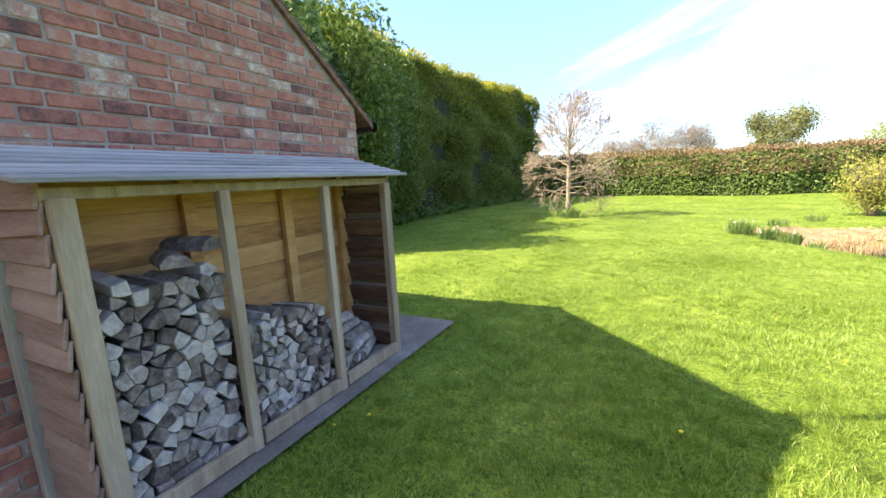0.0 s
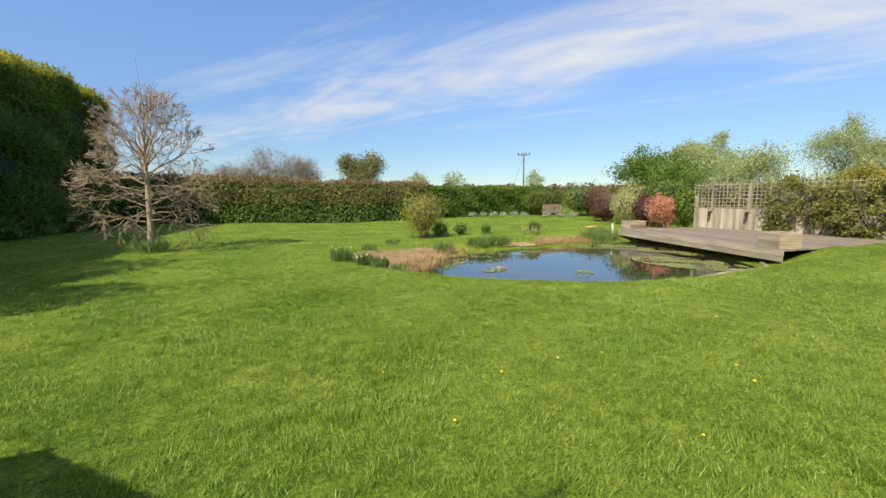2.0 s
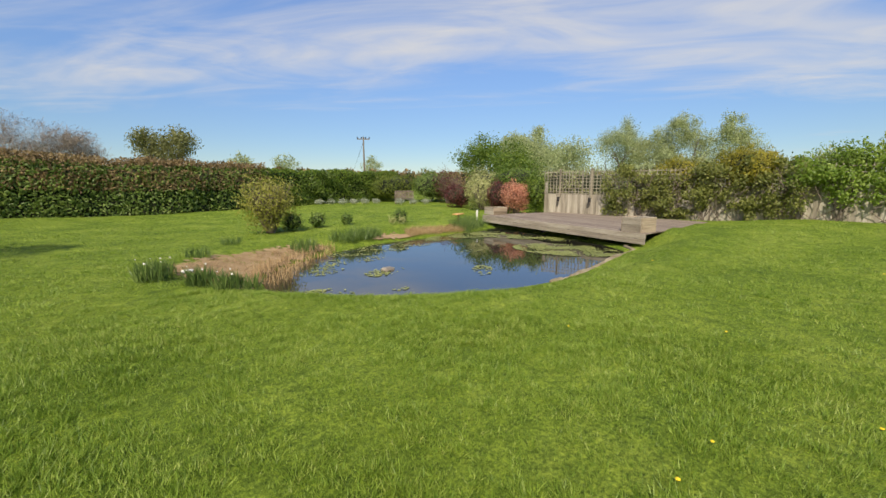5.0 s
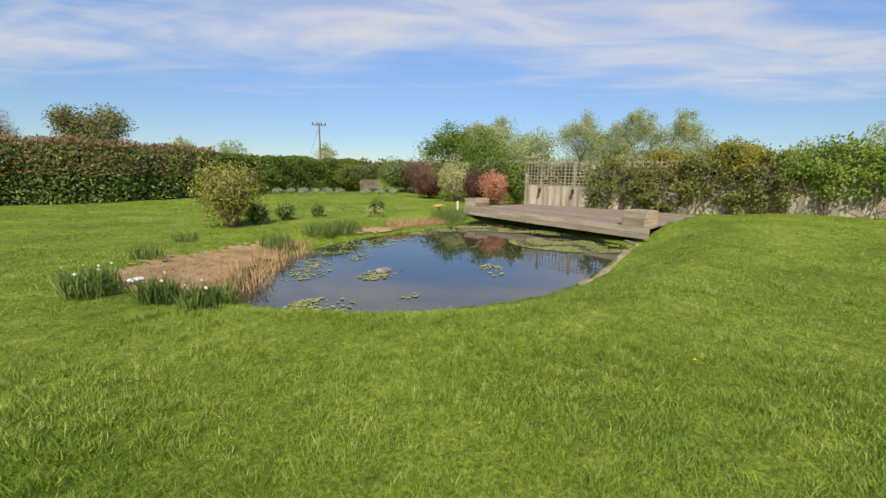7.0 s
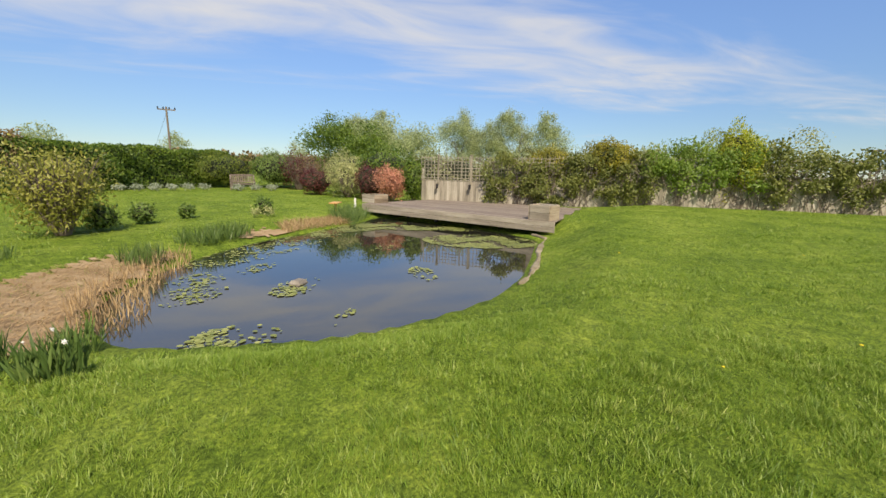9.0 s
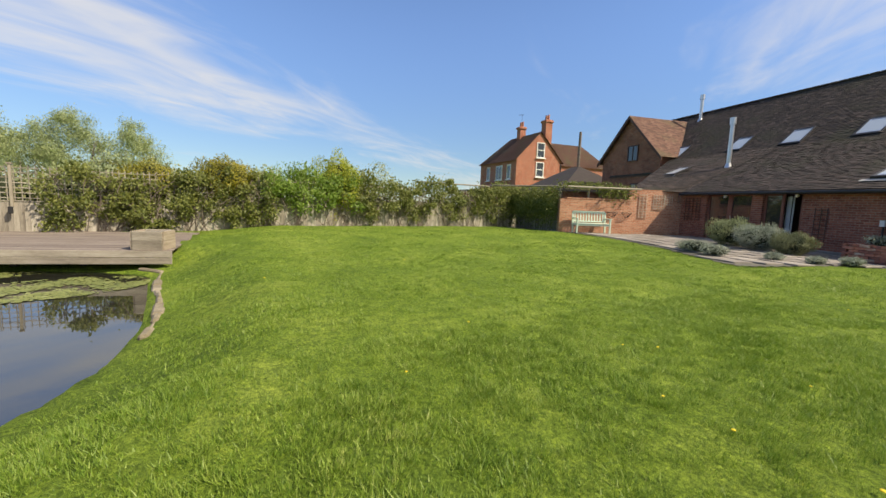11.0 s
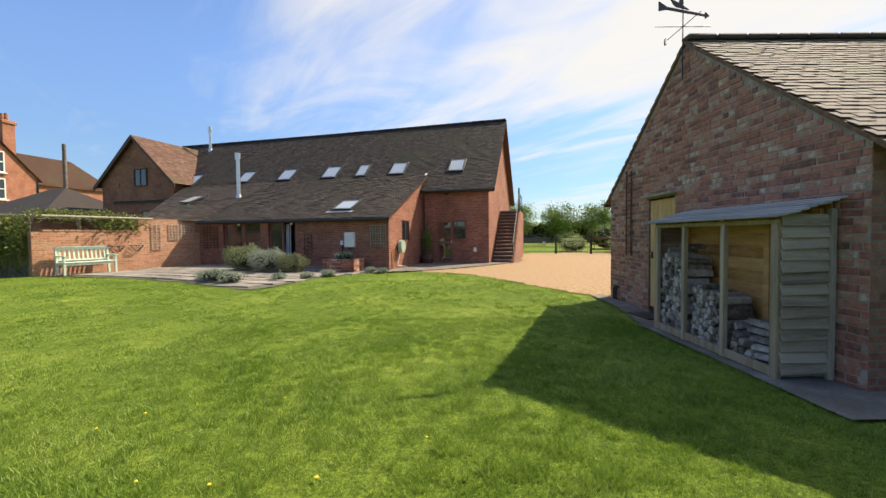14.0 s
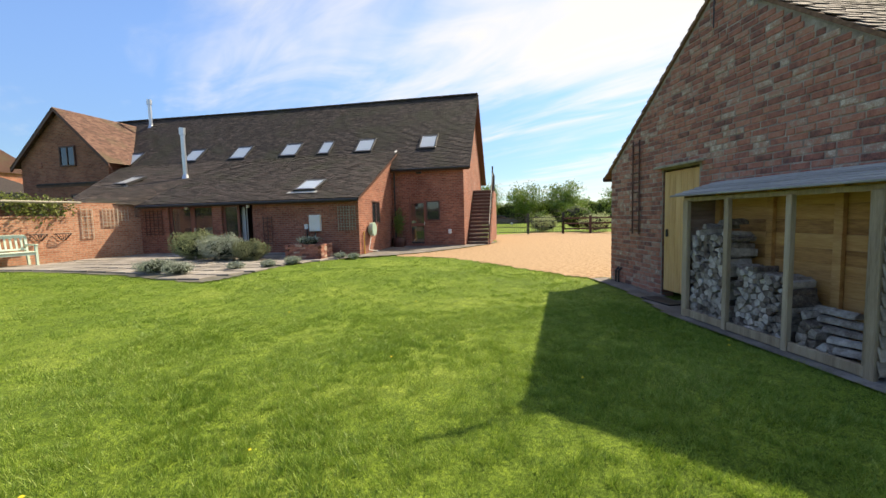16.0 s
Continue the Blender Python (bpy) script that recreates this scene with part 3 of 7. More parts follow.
def ground_z(x, y):
    x, y = np.asarray(x, float), np.asarray(y, float)
    rx, ry = x - HOUSE_AT[0], y - HOUSE_AT[1]
    u, v = rx * HU[0] + ry * HU[1], rx * HU[1] - ry * HU[0]
    near = step(x, -30, -6) * step(-x, -34, -24) * step(y, -40, -20) * step(-y, -45, -30)
    z = 0.07 * step(v, -8, -3) + 0.13 * step(u, 1, 6) * step(v, -7, -1.5) * step(-u, -16, -12)
    z = z + 0.22 * step(x, 10, 17.5) * step(-y, -5.0, -1.5) * step(y, -12, -8)
    z = z - 0.18 * step(x, 1.0, 7.0) * step(y, 7.5, 13) + 0.08 * step(-x, -1, 3) * step(y, 7, 12)
    z = z * near
    d = edge_distance(POND, x, y)
    bank = step(-d, -1.5, 0.05)
    z = z * (1 - bank) - bank * 0.42
    z = np.where(d < 0, -0.42 - 0.75 * step(-d, 0.0, 0.9), z)
    under = edge_distance(DECK, x, y) < -0.3
    return np.where(under & (d > 0), np.minimum(z, -0.3), z)


def gz(x, y):
    return float(ground_z(np.array([x]), np.array([y]))[0])


def make_ground():
    xs = np.concatenate([-np.geomspace(2500, 10, 26), np.arange(-9, 23.01, 0.22), np.geomspace(24, 2500, 26)])
    ys = np.concatenate([-np.geomspace(2500, 20, 24), np.arange(-19, 28.01, 0.22), np.geomspace(29, 2500, 26)])
    gx, gy = np.meshgrid(xs, ys)
    z = ground_z(gx, gy) + 0.012 * np.sin(gx * 2.1 + np.sin(gy * 1.3)) * np.cos(gy * 1.7) * (np.abs(gx) < 40)
    far = np.hypot(gx - 5, gy)
    z = z + 5.0 * step(far, 90, 400) * step(gy, -20, 120)
    w, hgt = len(xs), len(ys)
    i = np.arange(w * hgt).reshape(hgt, w)
    f = np.stack([i[:-1, :-1], i[:-1, 1:], i[1:, 1:], i[1:, :-1]], -1).reshape(-1, 4)
    ob = mesh_np("ground", np.stack([gx, gy, z], -1).reshape(-1, 3), f, M_LAWN, None, True)
    return tagged(ob, "mown green lawn sloping gently down to a pond", "lawn", "", "structure")


ground = make_ground()


def overlay(name, poly, cell, dz, material, label, category, ragged=0.0):
    """A thin sheet that follows the ground inside an outline."""
    x0, x1, y0, y1 = min(p[0] for p in poly), max(p[0] for p in poly), min(p[1] for p in poly), max(p[1] for p in poly)
    xs, ys = np.arange(x0, x1 + cell, cell), np.arange(y0, y1 + cell, cell)
    gx, gy = np.meshgrid(xs, ys)
    cx, cy = gx[:-1, :-1] + cell / 2, gy[:-1, :-1] + cell / 2
    jit = RNG.uniform(-ragged, ragged, cx.shape)
    keep = edge_distance(poly, cx, cy) < jit
    i = np.arange(gx.size).reshape(gx.shape)
    f = np.stack([i[:-1, :-1], i[:-1, 1:], i[1:, 1:], i[1:, :-1]], -1)[keep]
    used = np.unique(f)
    remap = np.zeros(gx.size, int)
    remap[used] = np.arange(len(used))
    z = ground_z(gx, gy) + dz
    v = np.stack([gx, gy, z], -1).reshape(-1, 3)[used]
    return tagged(mesh_np(name, v, remap[f], material, None, True), label, category, "", "structure")


drive = overlay("driveway", GRAVEL, 0.12, 0.016, M_GRAVEL, "golden gravel driveway beside the lawn", "driveway", 0.08)
apron = overlay("pavement", APRON, 0.15, 0.045, M_CONCRETE, "grey concrete path along the house", "path", 0.02)
patio = overlay("patio", PATIO, 0.12, 0.02, M_JOINT, "grey slab patio in front of the house", "patio", 0.03)
strip = overlay("pavement_strip", PAVING, 0.08, 0.03, M_CONCRETE, "worn grey concrete strip along the garage wall", "path", 0.01)

bm = bmesh.new()
bm.faces.new([bm.verts.new((x, y, WATER_Z)) for x, y in rounded([(5.2, 8.3), (6.0, 6.7), (8.8, 4.4), (13, 4.5), (16, 4.6), (18, 12.2), (13, 12), (9, 11.9), (6, 10.2)], 1)])
water = part("water", bm, M_WATER, None)
tagged(water, "dark still pond water reflecting the sky", "pond", "", "structure")


# ---- garage ----
garage = thing("garage", "old brick garage with a steep tiled gable roof", "garage")
GY0, GY1, GEAVE, GTOP, GMID = -5.03, 0.32, 2.22, 4.27, -2.355
bm = bmesh.new()
gable = [(GY0, -0.15), (-3.42, -0.15), (-3.42, 2.04), (-2.62, 2.04), (-2.62, -0.15), (GY1, -0.15), (GY1, GEAVE), (GMID, GTOP), (GY0, GEAVE)]
prism(bm, gable, "x", -0.22, -0.008)
gw = part("gable_wall", bm, M_MORTAR, garage, "lime mortar behind the gable bricks")
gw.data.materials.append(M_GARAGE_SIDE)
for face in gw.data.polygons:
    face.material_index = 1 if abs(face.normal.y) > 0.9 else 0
bm = bmesh.new()
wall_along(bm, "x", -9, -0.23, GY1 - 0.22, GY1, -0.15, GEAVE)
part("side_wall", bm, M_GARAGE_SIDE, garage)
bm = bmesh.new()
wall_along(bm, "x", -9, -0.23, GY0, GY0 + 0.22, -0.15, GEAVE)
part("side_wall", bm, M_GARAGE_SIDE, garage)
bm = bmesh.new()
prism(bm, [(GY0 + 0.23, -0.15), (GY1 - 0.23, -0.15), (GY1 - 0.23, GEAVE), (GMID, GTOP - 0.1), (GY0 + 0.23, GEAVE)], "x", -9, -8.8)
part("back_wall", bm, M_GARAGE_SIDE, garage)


def roof_side(bm, y_low, z_low, y_top, z_top, x0, x1, thick):
    vs = [bm.verts.new(p) for p in ((x0, y_low, z_low), (x1, y_low, z_low), (x1, y_top, z_top), (x0, y_top, z_top),
                                    (x0, y_low, z_low - thick), (x1, y_low, z_low - thick), (x1, y_top, z_top - thick), (x0, y_top, z_top - thick))]
    for f in ((0, 1, 2, 3), (7, 6, 5, 4), (0, 4, 5, 1), (1, 5, 6, 2), (2, 6, 7, 3), (3, 7, 4, 0)):
        bm.faces.new([vs[i] for i in f])
    bmesh.ops.recalc_face_normals(bm, faces=bm.faces)


SLOPE = (GTOP - GEAVE) / (GY1 - GMID)
bm = bmesh.new()
roof_side(bm, GY1 + 0.22, GEAVE - 0.22 * SLOPE + 0.05, GMID, GTOP + 0.05, -9.1, 0.03, 0.05)
roof_side(bm, GY0 - 0.22, GEAVE - 0.22 * SLOPE + 0.05, GMID, GTOP + 0.05, -9.1, 0.03, 0.05)
roof = part("roof", bm, M_BARKEDGE, garage, "dark roof boarding under the tiles")


def tile_field(parent, name, origin, along, up, width, length, tw, gauge, material, singles, thick=0.008):
    """Courses of lapped tiles on a slope; the first lot as single pieces, the rest joined."""
    along, up = Vector(along).normalized(), Vector(up).normalized()
    nrm = along.cross(up).normalized()
    if nrm.z < 0:
        nrm = -nrm
    rot = Matrix((along, up, nrm)).transposed().to_4x4() @ Matrix.Rotation(math.asin(min(0.5, thick / gauge)) * -1.0, 4, "X")
    mesh = box_mesh(name, (tw - 0.004, gauge * 1.45, thick), material, 0.0)
    rows, cols = int(length / gauge), int(width / tw)
    verts, faces, count = [], [], 0
    rnd = random.Random(3)
    base = [Vector(v.co) for v in mesh.vertices]
    quads = [list(p.vertices) for p in mesh.polygons]
    for r in range(rows):
        for c in range(cols + 1):
            a = (c + 0.5 + 0.5 * (r % 2)) * tw
            if a > width:
                continue
            p = Vector(origin) + along * a + up * ((r + 0.5) * gauge) + nrm * (thick * 0.9 + rnd.uniform(-0.003, 0.006))
            m = Matrix.Translation(p) @ rot @ Matrix.Rotation(rnd.uniform(-0.02, 0.02), 4, "Z")
            if count < singles and a < 3.2:
                ob = new(name, mesh)
                ob.parent = parent
                ob.matrix_basis = m
                count += 1
            else:
                k = len(verts)
                verts += [m @ v for v in base]
                faces += [[k + i for i in q] for q in quads]
    if verts:
        ob = mesh_np(name + "work", np.array(verts), np.array(faces), material, parent)
        tagged(ob, "", "", "", "stuff")


# ---- log store against the gable ----
store = thing("log_store", "open-fronted timber log store against the brick gable", "log store")
SY = [-2.17, -1.45, -0.71, 0.0]
for i, y in enumerate(SY):
    piece("post", store, M_POST, (0.52, y + (0.03 if i == 0 else -0.03), 0.76), (0.055, 0.085 if i in (0, 3) else 0.06, 1.52))
for y0, y1 in zip(SY, SY[1:]):
    piece("bottom_rail", store, M_POST, (0.53, (y0 + y1) / 2 - 0.02, 0.085), (0.04, y1 - y0 - 0.07, 0.09))
piece("top_rail", store, M_POST, (0.50, -1.1, 1.535), (0.04, 2.2, 0.05))
for i, y in enumerate((-2.2, -1.45, -0.73, -0.02)):
    piece("back_post", store, M_WARMWOOD, (0.07, y + (0.05 if i < 3 else -0.07), 0.85), (0.05, 0.08, 1.62))
for i in range(11):
    z = 0.1 + i * 0.147
    piece("back_board", store, M_WARMWOOD, (0.03, -1.09, z + 0.07), (0.018, 2.2, 0.158), (0, 5, 0))
for i in range(14):
    z = 0.08 + i * 0.108
    piece("side_board", store, M_SIDEGREY, (0.285, 0.026, z + 0.06), (0.47, 0.02, 0.12), (16, random.uniform(-2.5, 2.5), 0), 0.005)
    piece("side_board", store, M_SIDE, (0.285, -2.2, z + 0.06), (0.47, 0.016, 0.125), (-10, random.uniform(-3, 3), 0))
piece("side_post", store, M_OLDWOOD, (0.05, 0.03, 0.84), (0.06, 0.05, 1.62))
piece("side_post", store, M_OLDWOOD, (0.05, -2.22, 0.84), (0.06, 0.05, 1.62))
piece("floor_board", store, M_OLDWOOD, (0.28, -1.08, 0.06), (0.46, 2.14, 0.03))
tilt = math.degrees(math.atan2(0.17, 0.62))
for i in range(7):
    k = i / 6
    piece("roof_board", store, M_ROOFBOARD, (0.05 + 0.55 * k, -1.085, 1.745 - 0.155 * k), (0.112, 2.42 + 0.03 * (i % 3), 0.022), (0, tilt - 7, 0))
for i in range(7):
    piece("inner_slat", store, M_BARKEDGE, (0.28, -0.045, 0.15 + i * 0.2), (0.44, 0.03, 0.15), (14, 0, 4), 0.012)


def clip_cell(cell, px, py, qx, qy):
    """Keep of the cell what lies nearer to p than to q."""
    mx, my, nx, ny = (px + qx) / 2, (py + qy) / 2, qx - px, qy - py
    out = []
    for (ax, ay), (bx, by) in zip(cell, cell[1:] + cell[:1]):
        da, db = (ax - mx) * nx + (ay - my) * ny, (bx - mx) * nx + (by - my) * ny
        if da <= 0:
            out.append((ax, ay))
        if da * db < 0:
            t = da / (da - db)
            out.append((ax + t * (bx - ax), ay + t * (by - ay)))
    return out


def log_stack(label, y0, y1, tops, cell, seed):
    """Split logs end-on, packed tightly; tops gives the stack's height along it."""
    rnd = random.Random(seed)
    st = thing("firewood_stack", label, "firewood", (0, 0, 0), 0, "firewood in the log store")
    seeds = []
    rows, cols = int(1.4 / cell) + 1, int((y1 - y0) / cell)
    w = (y1 - y0) / cols
    for r in range(-1, rows + 1):
        for c in range(-1, cols + 1):
            seeds.append((y0 + (c + 0.5 + 0.5 * (r % 2) + rnd.uniform(-0.34, 0.34)) * w, 0.085 + (r + 0.5 + rnd.uniform(-0.34, 0.34)) * cell * 0.86))
    for i, (sy, sz) in enumerate(seeds):
        f = (sy - y0) / (y1 - y0)
        top = np.interp(f, np.linspace(0, 1, len(tops)), tops)
        if not (y0 < sy < y1 and 0.09 < sz < top - 0.02):
            continue
        cellp = [(y0 + 0.004, 0.078), (y1 - 0.004, 0.078), (y1 - 0.004, sz + 0.08), (y0 + 0.004, sz + 0.08)]
        for j, (qy, qz) in enumerate(seeds):
            if j != i and abs(qy - sy) < 3 * cell and abs(qz - sz) < 3 * cell and cellp:
                cellp = clip_cell(cellp, sy, sz, qy, qz)
        if len(cellp) < 3:
            continue
        one_log(st, cleft(cellp, rnd), rnd)
    return st


def cleft(cellp, rnd):
    """Drop the shortest sides until a wedge of three or four is left."""
    ring, sides = list(cellp), rnd.choice((3, 4, 4, 5))
    while len(ring) > sides:
        gaps = [math.dist(ring[i], ring[(i + 1) % len(ring)]) for i in range(len(ring))]
        i = gaps.index(min(gaps))
        j = (i + 1) % len(ring)
        ring[i] = ((ring[i][0] + ring[j][0]) / 2, (ring[i][1] + ring[j][1]) / 2)
        ring.pop(j)
    return ring


def one_log(st, cellp, rnd):
    """A split log: flat cleft sides, one side bowed out under bark."""
    if len(cellp) < 3:
        return
    cy, cz = sum(p[0] for p in cellp) / len(cellp), sum(p[1] for p in cellp) / len(cellp)
    k = rnd.uniform(0.92, 1.04)
    outline = [((p[0] - cy) * k, (p[1] - cz) * k) for p in cellp]
    i = rnd.randrange(len(outline))
    (ay, az), (by, bz) = outline[i], outline[(i + 1) % len(outline)]
    bow = 0.14
    outline[i + 1:i + 1] = [(ay + (by - ay) * f + (bz - az) * bow * w, az + (bz - az) * f - (by - ay) * bow * w) for f, w in ((0.3, 0.85), (0.7, 0.85))]
    bm = bmesh.new()
    ln = rnd.uniform(0.30, 0.37)
    prism(bm, outline, "x", -ln, 0.0)
    front = [e for e in bm.edges if all(abs(v.co.x) < 1e-6 for v in e.verts)]
    bmesh.ops.bevel(bm, geom=front, offset=0.004, segments=1, affect="EDGES")
    ob = part("log", bm, M_LOG, st)
    ob.matrix_basis = pose(0.485 + rnd.uniform(-0.035, 0.012), cy, cz, 0, rnd.uniform(-4, 4), rnd.uniform(-6, 6))


log_stack("tall stack of grey split logs in a timber store", -2.13, -1.5, (1.08, 1.14, 1.1, 1.18), 0.078, 1)
log_stack("half-height stack of grey split logs in a timber store", -1.42, -0.76, (0.80, 0.78, 0.74, 0.72), 0.068, 2)
log_stack("low remainder of a log stack in a timber store", -0.67, -0.34, (0.42, 0.38, 0.2, 0.12), 0.075, 5)


def loose_log(x, y, z, ln, r, turn, label, half=True):
    ob = thing("loose_log", label, "log", (x, y, z), turn, "loose logs in the log store")
    bm = bmesh.new()
    pts = [(r * math.cos(t) * random.uniform(0.9, 1.05), r * math.sin(t) * random.uniform(0.85, 1.0)) for t in np.linspace(0, math.pi if half else math.tau * 0.92, 9)]
    prism(bm, pts, "y", -ln / 2, ln / 2)
    part("wood", bm, M_LOG, ob)
    return ob


loose_log(0.40, -1.72, 1.17, 0.34, 0.07, 70, "split log lying across a log stack")
loose_log(0.36, -1.58, 1.22, 0.30, 0.07, 100, "split log lying across a log stack")
for i in range(5):
    loose_log(0.26 + 0.02 * i, -0.5 + 0.07 * i, 0.42 - 0.075 * i, 0.36, 0.06, 6 * i, "split log lying lengthwise on a low log stack")
loose_log(0.30, -0.17, 0.21, 0.14, 0.125, 20, "sawn round of wood standing in the log store", False).matrix_world = pose(0.22, -0.16, 0.2, 0, 0, 35)

# ---- garage door, ladder trellis, mat ----
gdoor = thing("door_garage", "closed pale oak plank door in the brick gable", "door", (-0.05, -3.02, 0.1), 0, "", "structure")
for i in range(6):
    piece("plank", gdoor, M_DOORWOOD, (0, -0.325 + 0.13 * i, 0.97), (0.035, 0.126, 1.88))
for y in (-0.385, 0.385):
    piece("frame", gdoor, M_FASCIA, (-0.02, y, 0.97), (0.05, 0.035, 1.92))
piece("handle", gdoor, M_BLACK, (0.035, -0.3, 0.95), (0.03, 0.03, 0.12), (0, 0, 0), 0.008, "black iron handle")
piece("lintel_board", gdoor, M_OLDWOOD, (0.09, 0.0, 1.99), (0.14, 0.98, 0.04), (0, 9, 0), 0.006, "grey drip board above the door")
rack = thing("trellis", "narrow dark wooden ladder trellis on the brick gable", "trellis", (0.03, -4.12, 1.0))
for y in (-0.1, 0.1):
    piece("upright", rack, M_FASCIA, (0, y, 0.82), (0.02, 0.025, 1.64))
for i in range(10):
    piece("rung", rack, M_FASCIA, (0.016, 0, 0.08 + i * 0.165), (0.014, 0.24, 0.025))
mat_thing = thing("door_mat", "black rubber mat on the concrete strip", "door mat", (0.26, -2.98, gz(0.26, -2.98) + 0.03))
piece("mat", mat_thing, M_BLACK, (0, 0, 0.012), (0.3, 0.62, 0.018), (0, 0, 4), 0.004)
for y in (-4.72, -4.62):
    pipe = thing("pipe", "short black pipe rising along the garage wall", "pipe", (0.06, y, 0), 0, "pipes at the garage wall")
    tubes("tube", [((0, 0, 0), (0, 0, 0.28), 0.02, 0.02), ((0, 0, 0.28), (-0.06, 0, 0.34), 0.02, 0.02)], M_BLACK, pipe, 8)
gut = thing("gutter", "black half-round gutter on the garage eave", "gutter", (0, GY1 + 0.24, GEAVE - 0.15))
tubes("channel", [((-9, 0, 0), (0.03, 0, 0), 0.055, 0.055)], M_BLACK, gut, 10)
gut = thing("gutter", "black half-round gutter on the garage eave", "gutter", (0, GY0 - 0.24, GEAVE - 0.15))
tubes("channel", [((-9, 0, 0), (0.03, 0, 0), 0.05, 0.05)], M_BLACK, gut, 10)

vane = thing("weather_vane", "black iron weather vane on the garage apex", "weather vane", (0.05, GMID, 3.75))
segs = [((0, 0, 0), (0, 0, 1.15), 0.009, 0.007), ((0, -0.42, 0.78), (0, 0.42, 0.78), 0.006, 0.006), ((-0.42, 0, 0.78), (0.42, 0, 0.78), 0.006, 0.006)]
tubes("rod", segs, M_BLACK, vane, 6)
bm = bmesh.new()
prism(bm, [(-0.5, 1.0), (-0.42, 1.05), (-0.42, 1.015), (0.3, 1.03), (0.44, 1.09), (0.44, 0.95), (0.3, 0.99), (-0.42, 0.985), (-0.42, 0.95)], "y", -0.008, 0.008)
ar = part("arrow", bm, M_BLACK, vane)
ar.matrix_basis = pose(0, 0, 0, 0, 0, 15)
bm = bmesh.new()
prism(bm, [(-0.12, 1.04), (0.02, 1.1), (-0.02, 1.22), (0.05, 1.21), (0.08, 1.12), (0.24, 1.16), (0.18, 1.08), (0.12, 1.05)], "y", -0.006, 0.006)
ar = part("silhouette", bm, M_BLACK, vane)
ar.matrix_basis = pose(0, 0, 0, 0, 0, 15)
fc = bpy.data.curves.new("letter", "FONT")
fc.body, fc.size, fc.extrude, fc.align_x = "E", 0.14, 0.005, "CENTER"
fo = new("letter", fc)
fo.data.materials.append(M_BLACK)
fo.parent = vane
fo.matrix_basis = pose(0, -0.48, 0.73, 90, 0, 90)

# ---- house ----
house = thing("house", "long red-brick converted barn with a dark tiled roof", "house", (*HOUSE_AT, 0), HOUSE_TURN)
EAVE, MV, RV, RZ, ME = 2.22, 4.2, 9.0, 8.05, 3.68
bm = bmesh.new()
wall_along(bm, "x", 0, 9.2, -0.28, 0, -0.1, EAVE, [(5.95, 7.9, 0.2, 2.1), (4.2, 5.55, 0.2, 2.1)])
part("wall", bm, M_HOUSE, house)
bm = bmesh.new()
wall_along(bm, "y", -MV, -0.281, 0, 0.28, -0.1, 2.2, [(-2.35, -1.4, 1.2, 2.12)])
prism(bm, [(-MV, 2.2), (-0.281, 2.2), (-MV, 2.2 + 0.45 * (MV - 0.1))], "x", 0, 0.28)
part("wall", bm, M_HOUSE, house)
bm = bmesh.new()
wall_along(bm, "x", -3.3, -0.002, -MV - 0.28, -MV, -0.1, ME, [(-1.55, -0.75, 0.12, 2.15), (-2.2, -1.55, 1.25, 2.15)])
part("wall", bm, M_HOUSE, house)
bm = bmesh.new()
prism(bm, [(-MV - 0.281, -0.1), (-13.8, -0.1), (-13.8, ME), (-RV, RZ - 0.15), (-MV - 0.281, ME)], "x", -3.3, -3.0)
part("end_wall", bm, M_HOUSE, house)
bm = bmesh.new()
wall_along(bm, "x", -2.99, 24, -14.1, -13.8, -0.1, ME)
wall_along(bm, "x", 0.3, 14.4, -MV - 0.28, -MV, -0.1, ME)
wall_along(bm, "y", -13.79, -4.5, 23.7, 24, -0.1, ME)
part("back_wall", bm, M_HOUSE, house)


def slope_mesh(name, corners, courses, material, thick, label=""):
    """A tiled slope in lapped courses: corners low a, low b, top b, top a."""
    la, lb, tb, ta = [np.array(c, float) for c in corners]
    nrm = np.cross(lb - la, ta - la)
    nrm /= np.linalg.norm(nrm)
    if nrm[2] < 0:
        nrm = -nrm
    verts, faces = [], []
    parts_across = max(1, int(np.linalg.norm(lb - la) / 0.2))
    rg = np.random.default_rng(int(abs(la.sum()) * 100) + 1)
    for r in range(courses):
        k0, k1 = r / courses, min(1, (r + 1.15) / courses)
        a0, b0, a1, b1 = la + (ta - la) * k0, lb + (tb - lb) * k0, la + (ta - la) * k1, lb + (tb - lb) * k1
        for c in range(-1, parts_across):
            f0, f1 = max(0, (c + 0.5 * (r % 2)) / parts_across), min(1, (c + 1 + 0.5 * (r % 2)) / parts_across)
            if f1 <= 0.0001:
                continue
            if f0 >= 1:
                continue
            t = thick * rg.uniform(0.75, 1.45)
            lo0, lo1 = a0 + (b0 - a0) * f0, a0 + (b0 - a0) * f1
            hi0, hi1 = a1 + (b1 - a1) * f0, a1 + (b1 - a1) * f1
            i = len(verts)
            verts += [lo0 + nrm * t, lo1 + nrm * t, hi1 + nrm * 0.002, hi0 + nrm * 0.002, lo0, lo1]
            faces += [(i, i + 1, i + 2, i + 3), (i + 4, i + 5, i + 1, i)]
    return mesh_np(name, np.array(verts), np.array(faces), material, house)


bm = bmesh.new()
roof_side(bm, -3.95, ME - 0.04, -RV, RZ, -3.62, 19.8, 0.12)
roof_side(bm, -14.1, ME - 0.1, -RV, RZ, -3.62, 23, 0.12)
part("roof", bm, M_FASCIA, house, "dark timber under the roof tiles")
slope_mesh("tiling", ((-3.65, -3.9, ME - 0.06), (19.8, -3.9, ME - 0.06), (19.8, -RV, RZ), (-3.65, -RV, RZ)), 58, M_TILE, 0.02)
bm = bmesh.new()
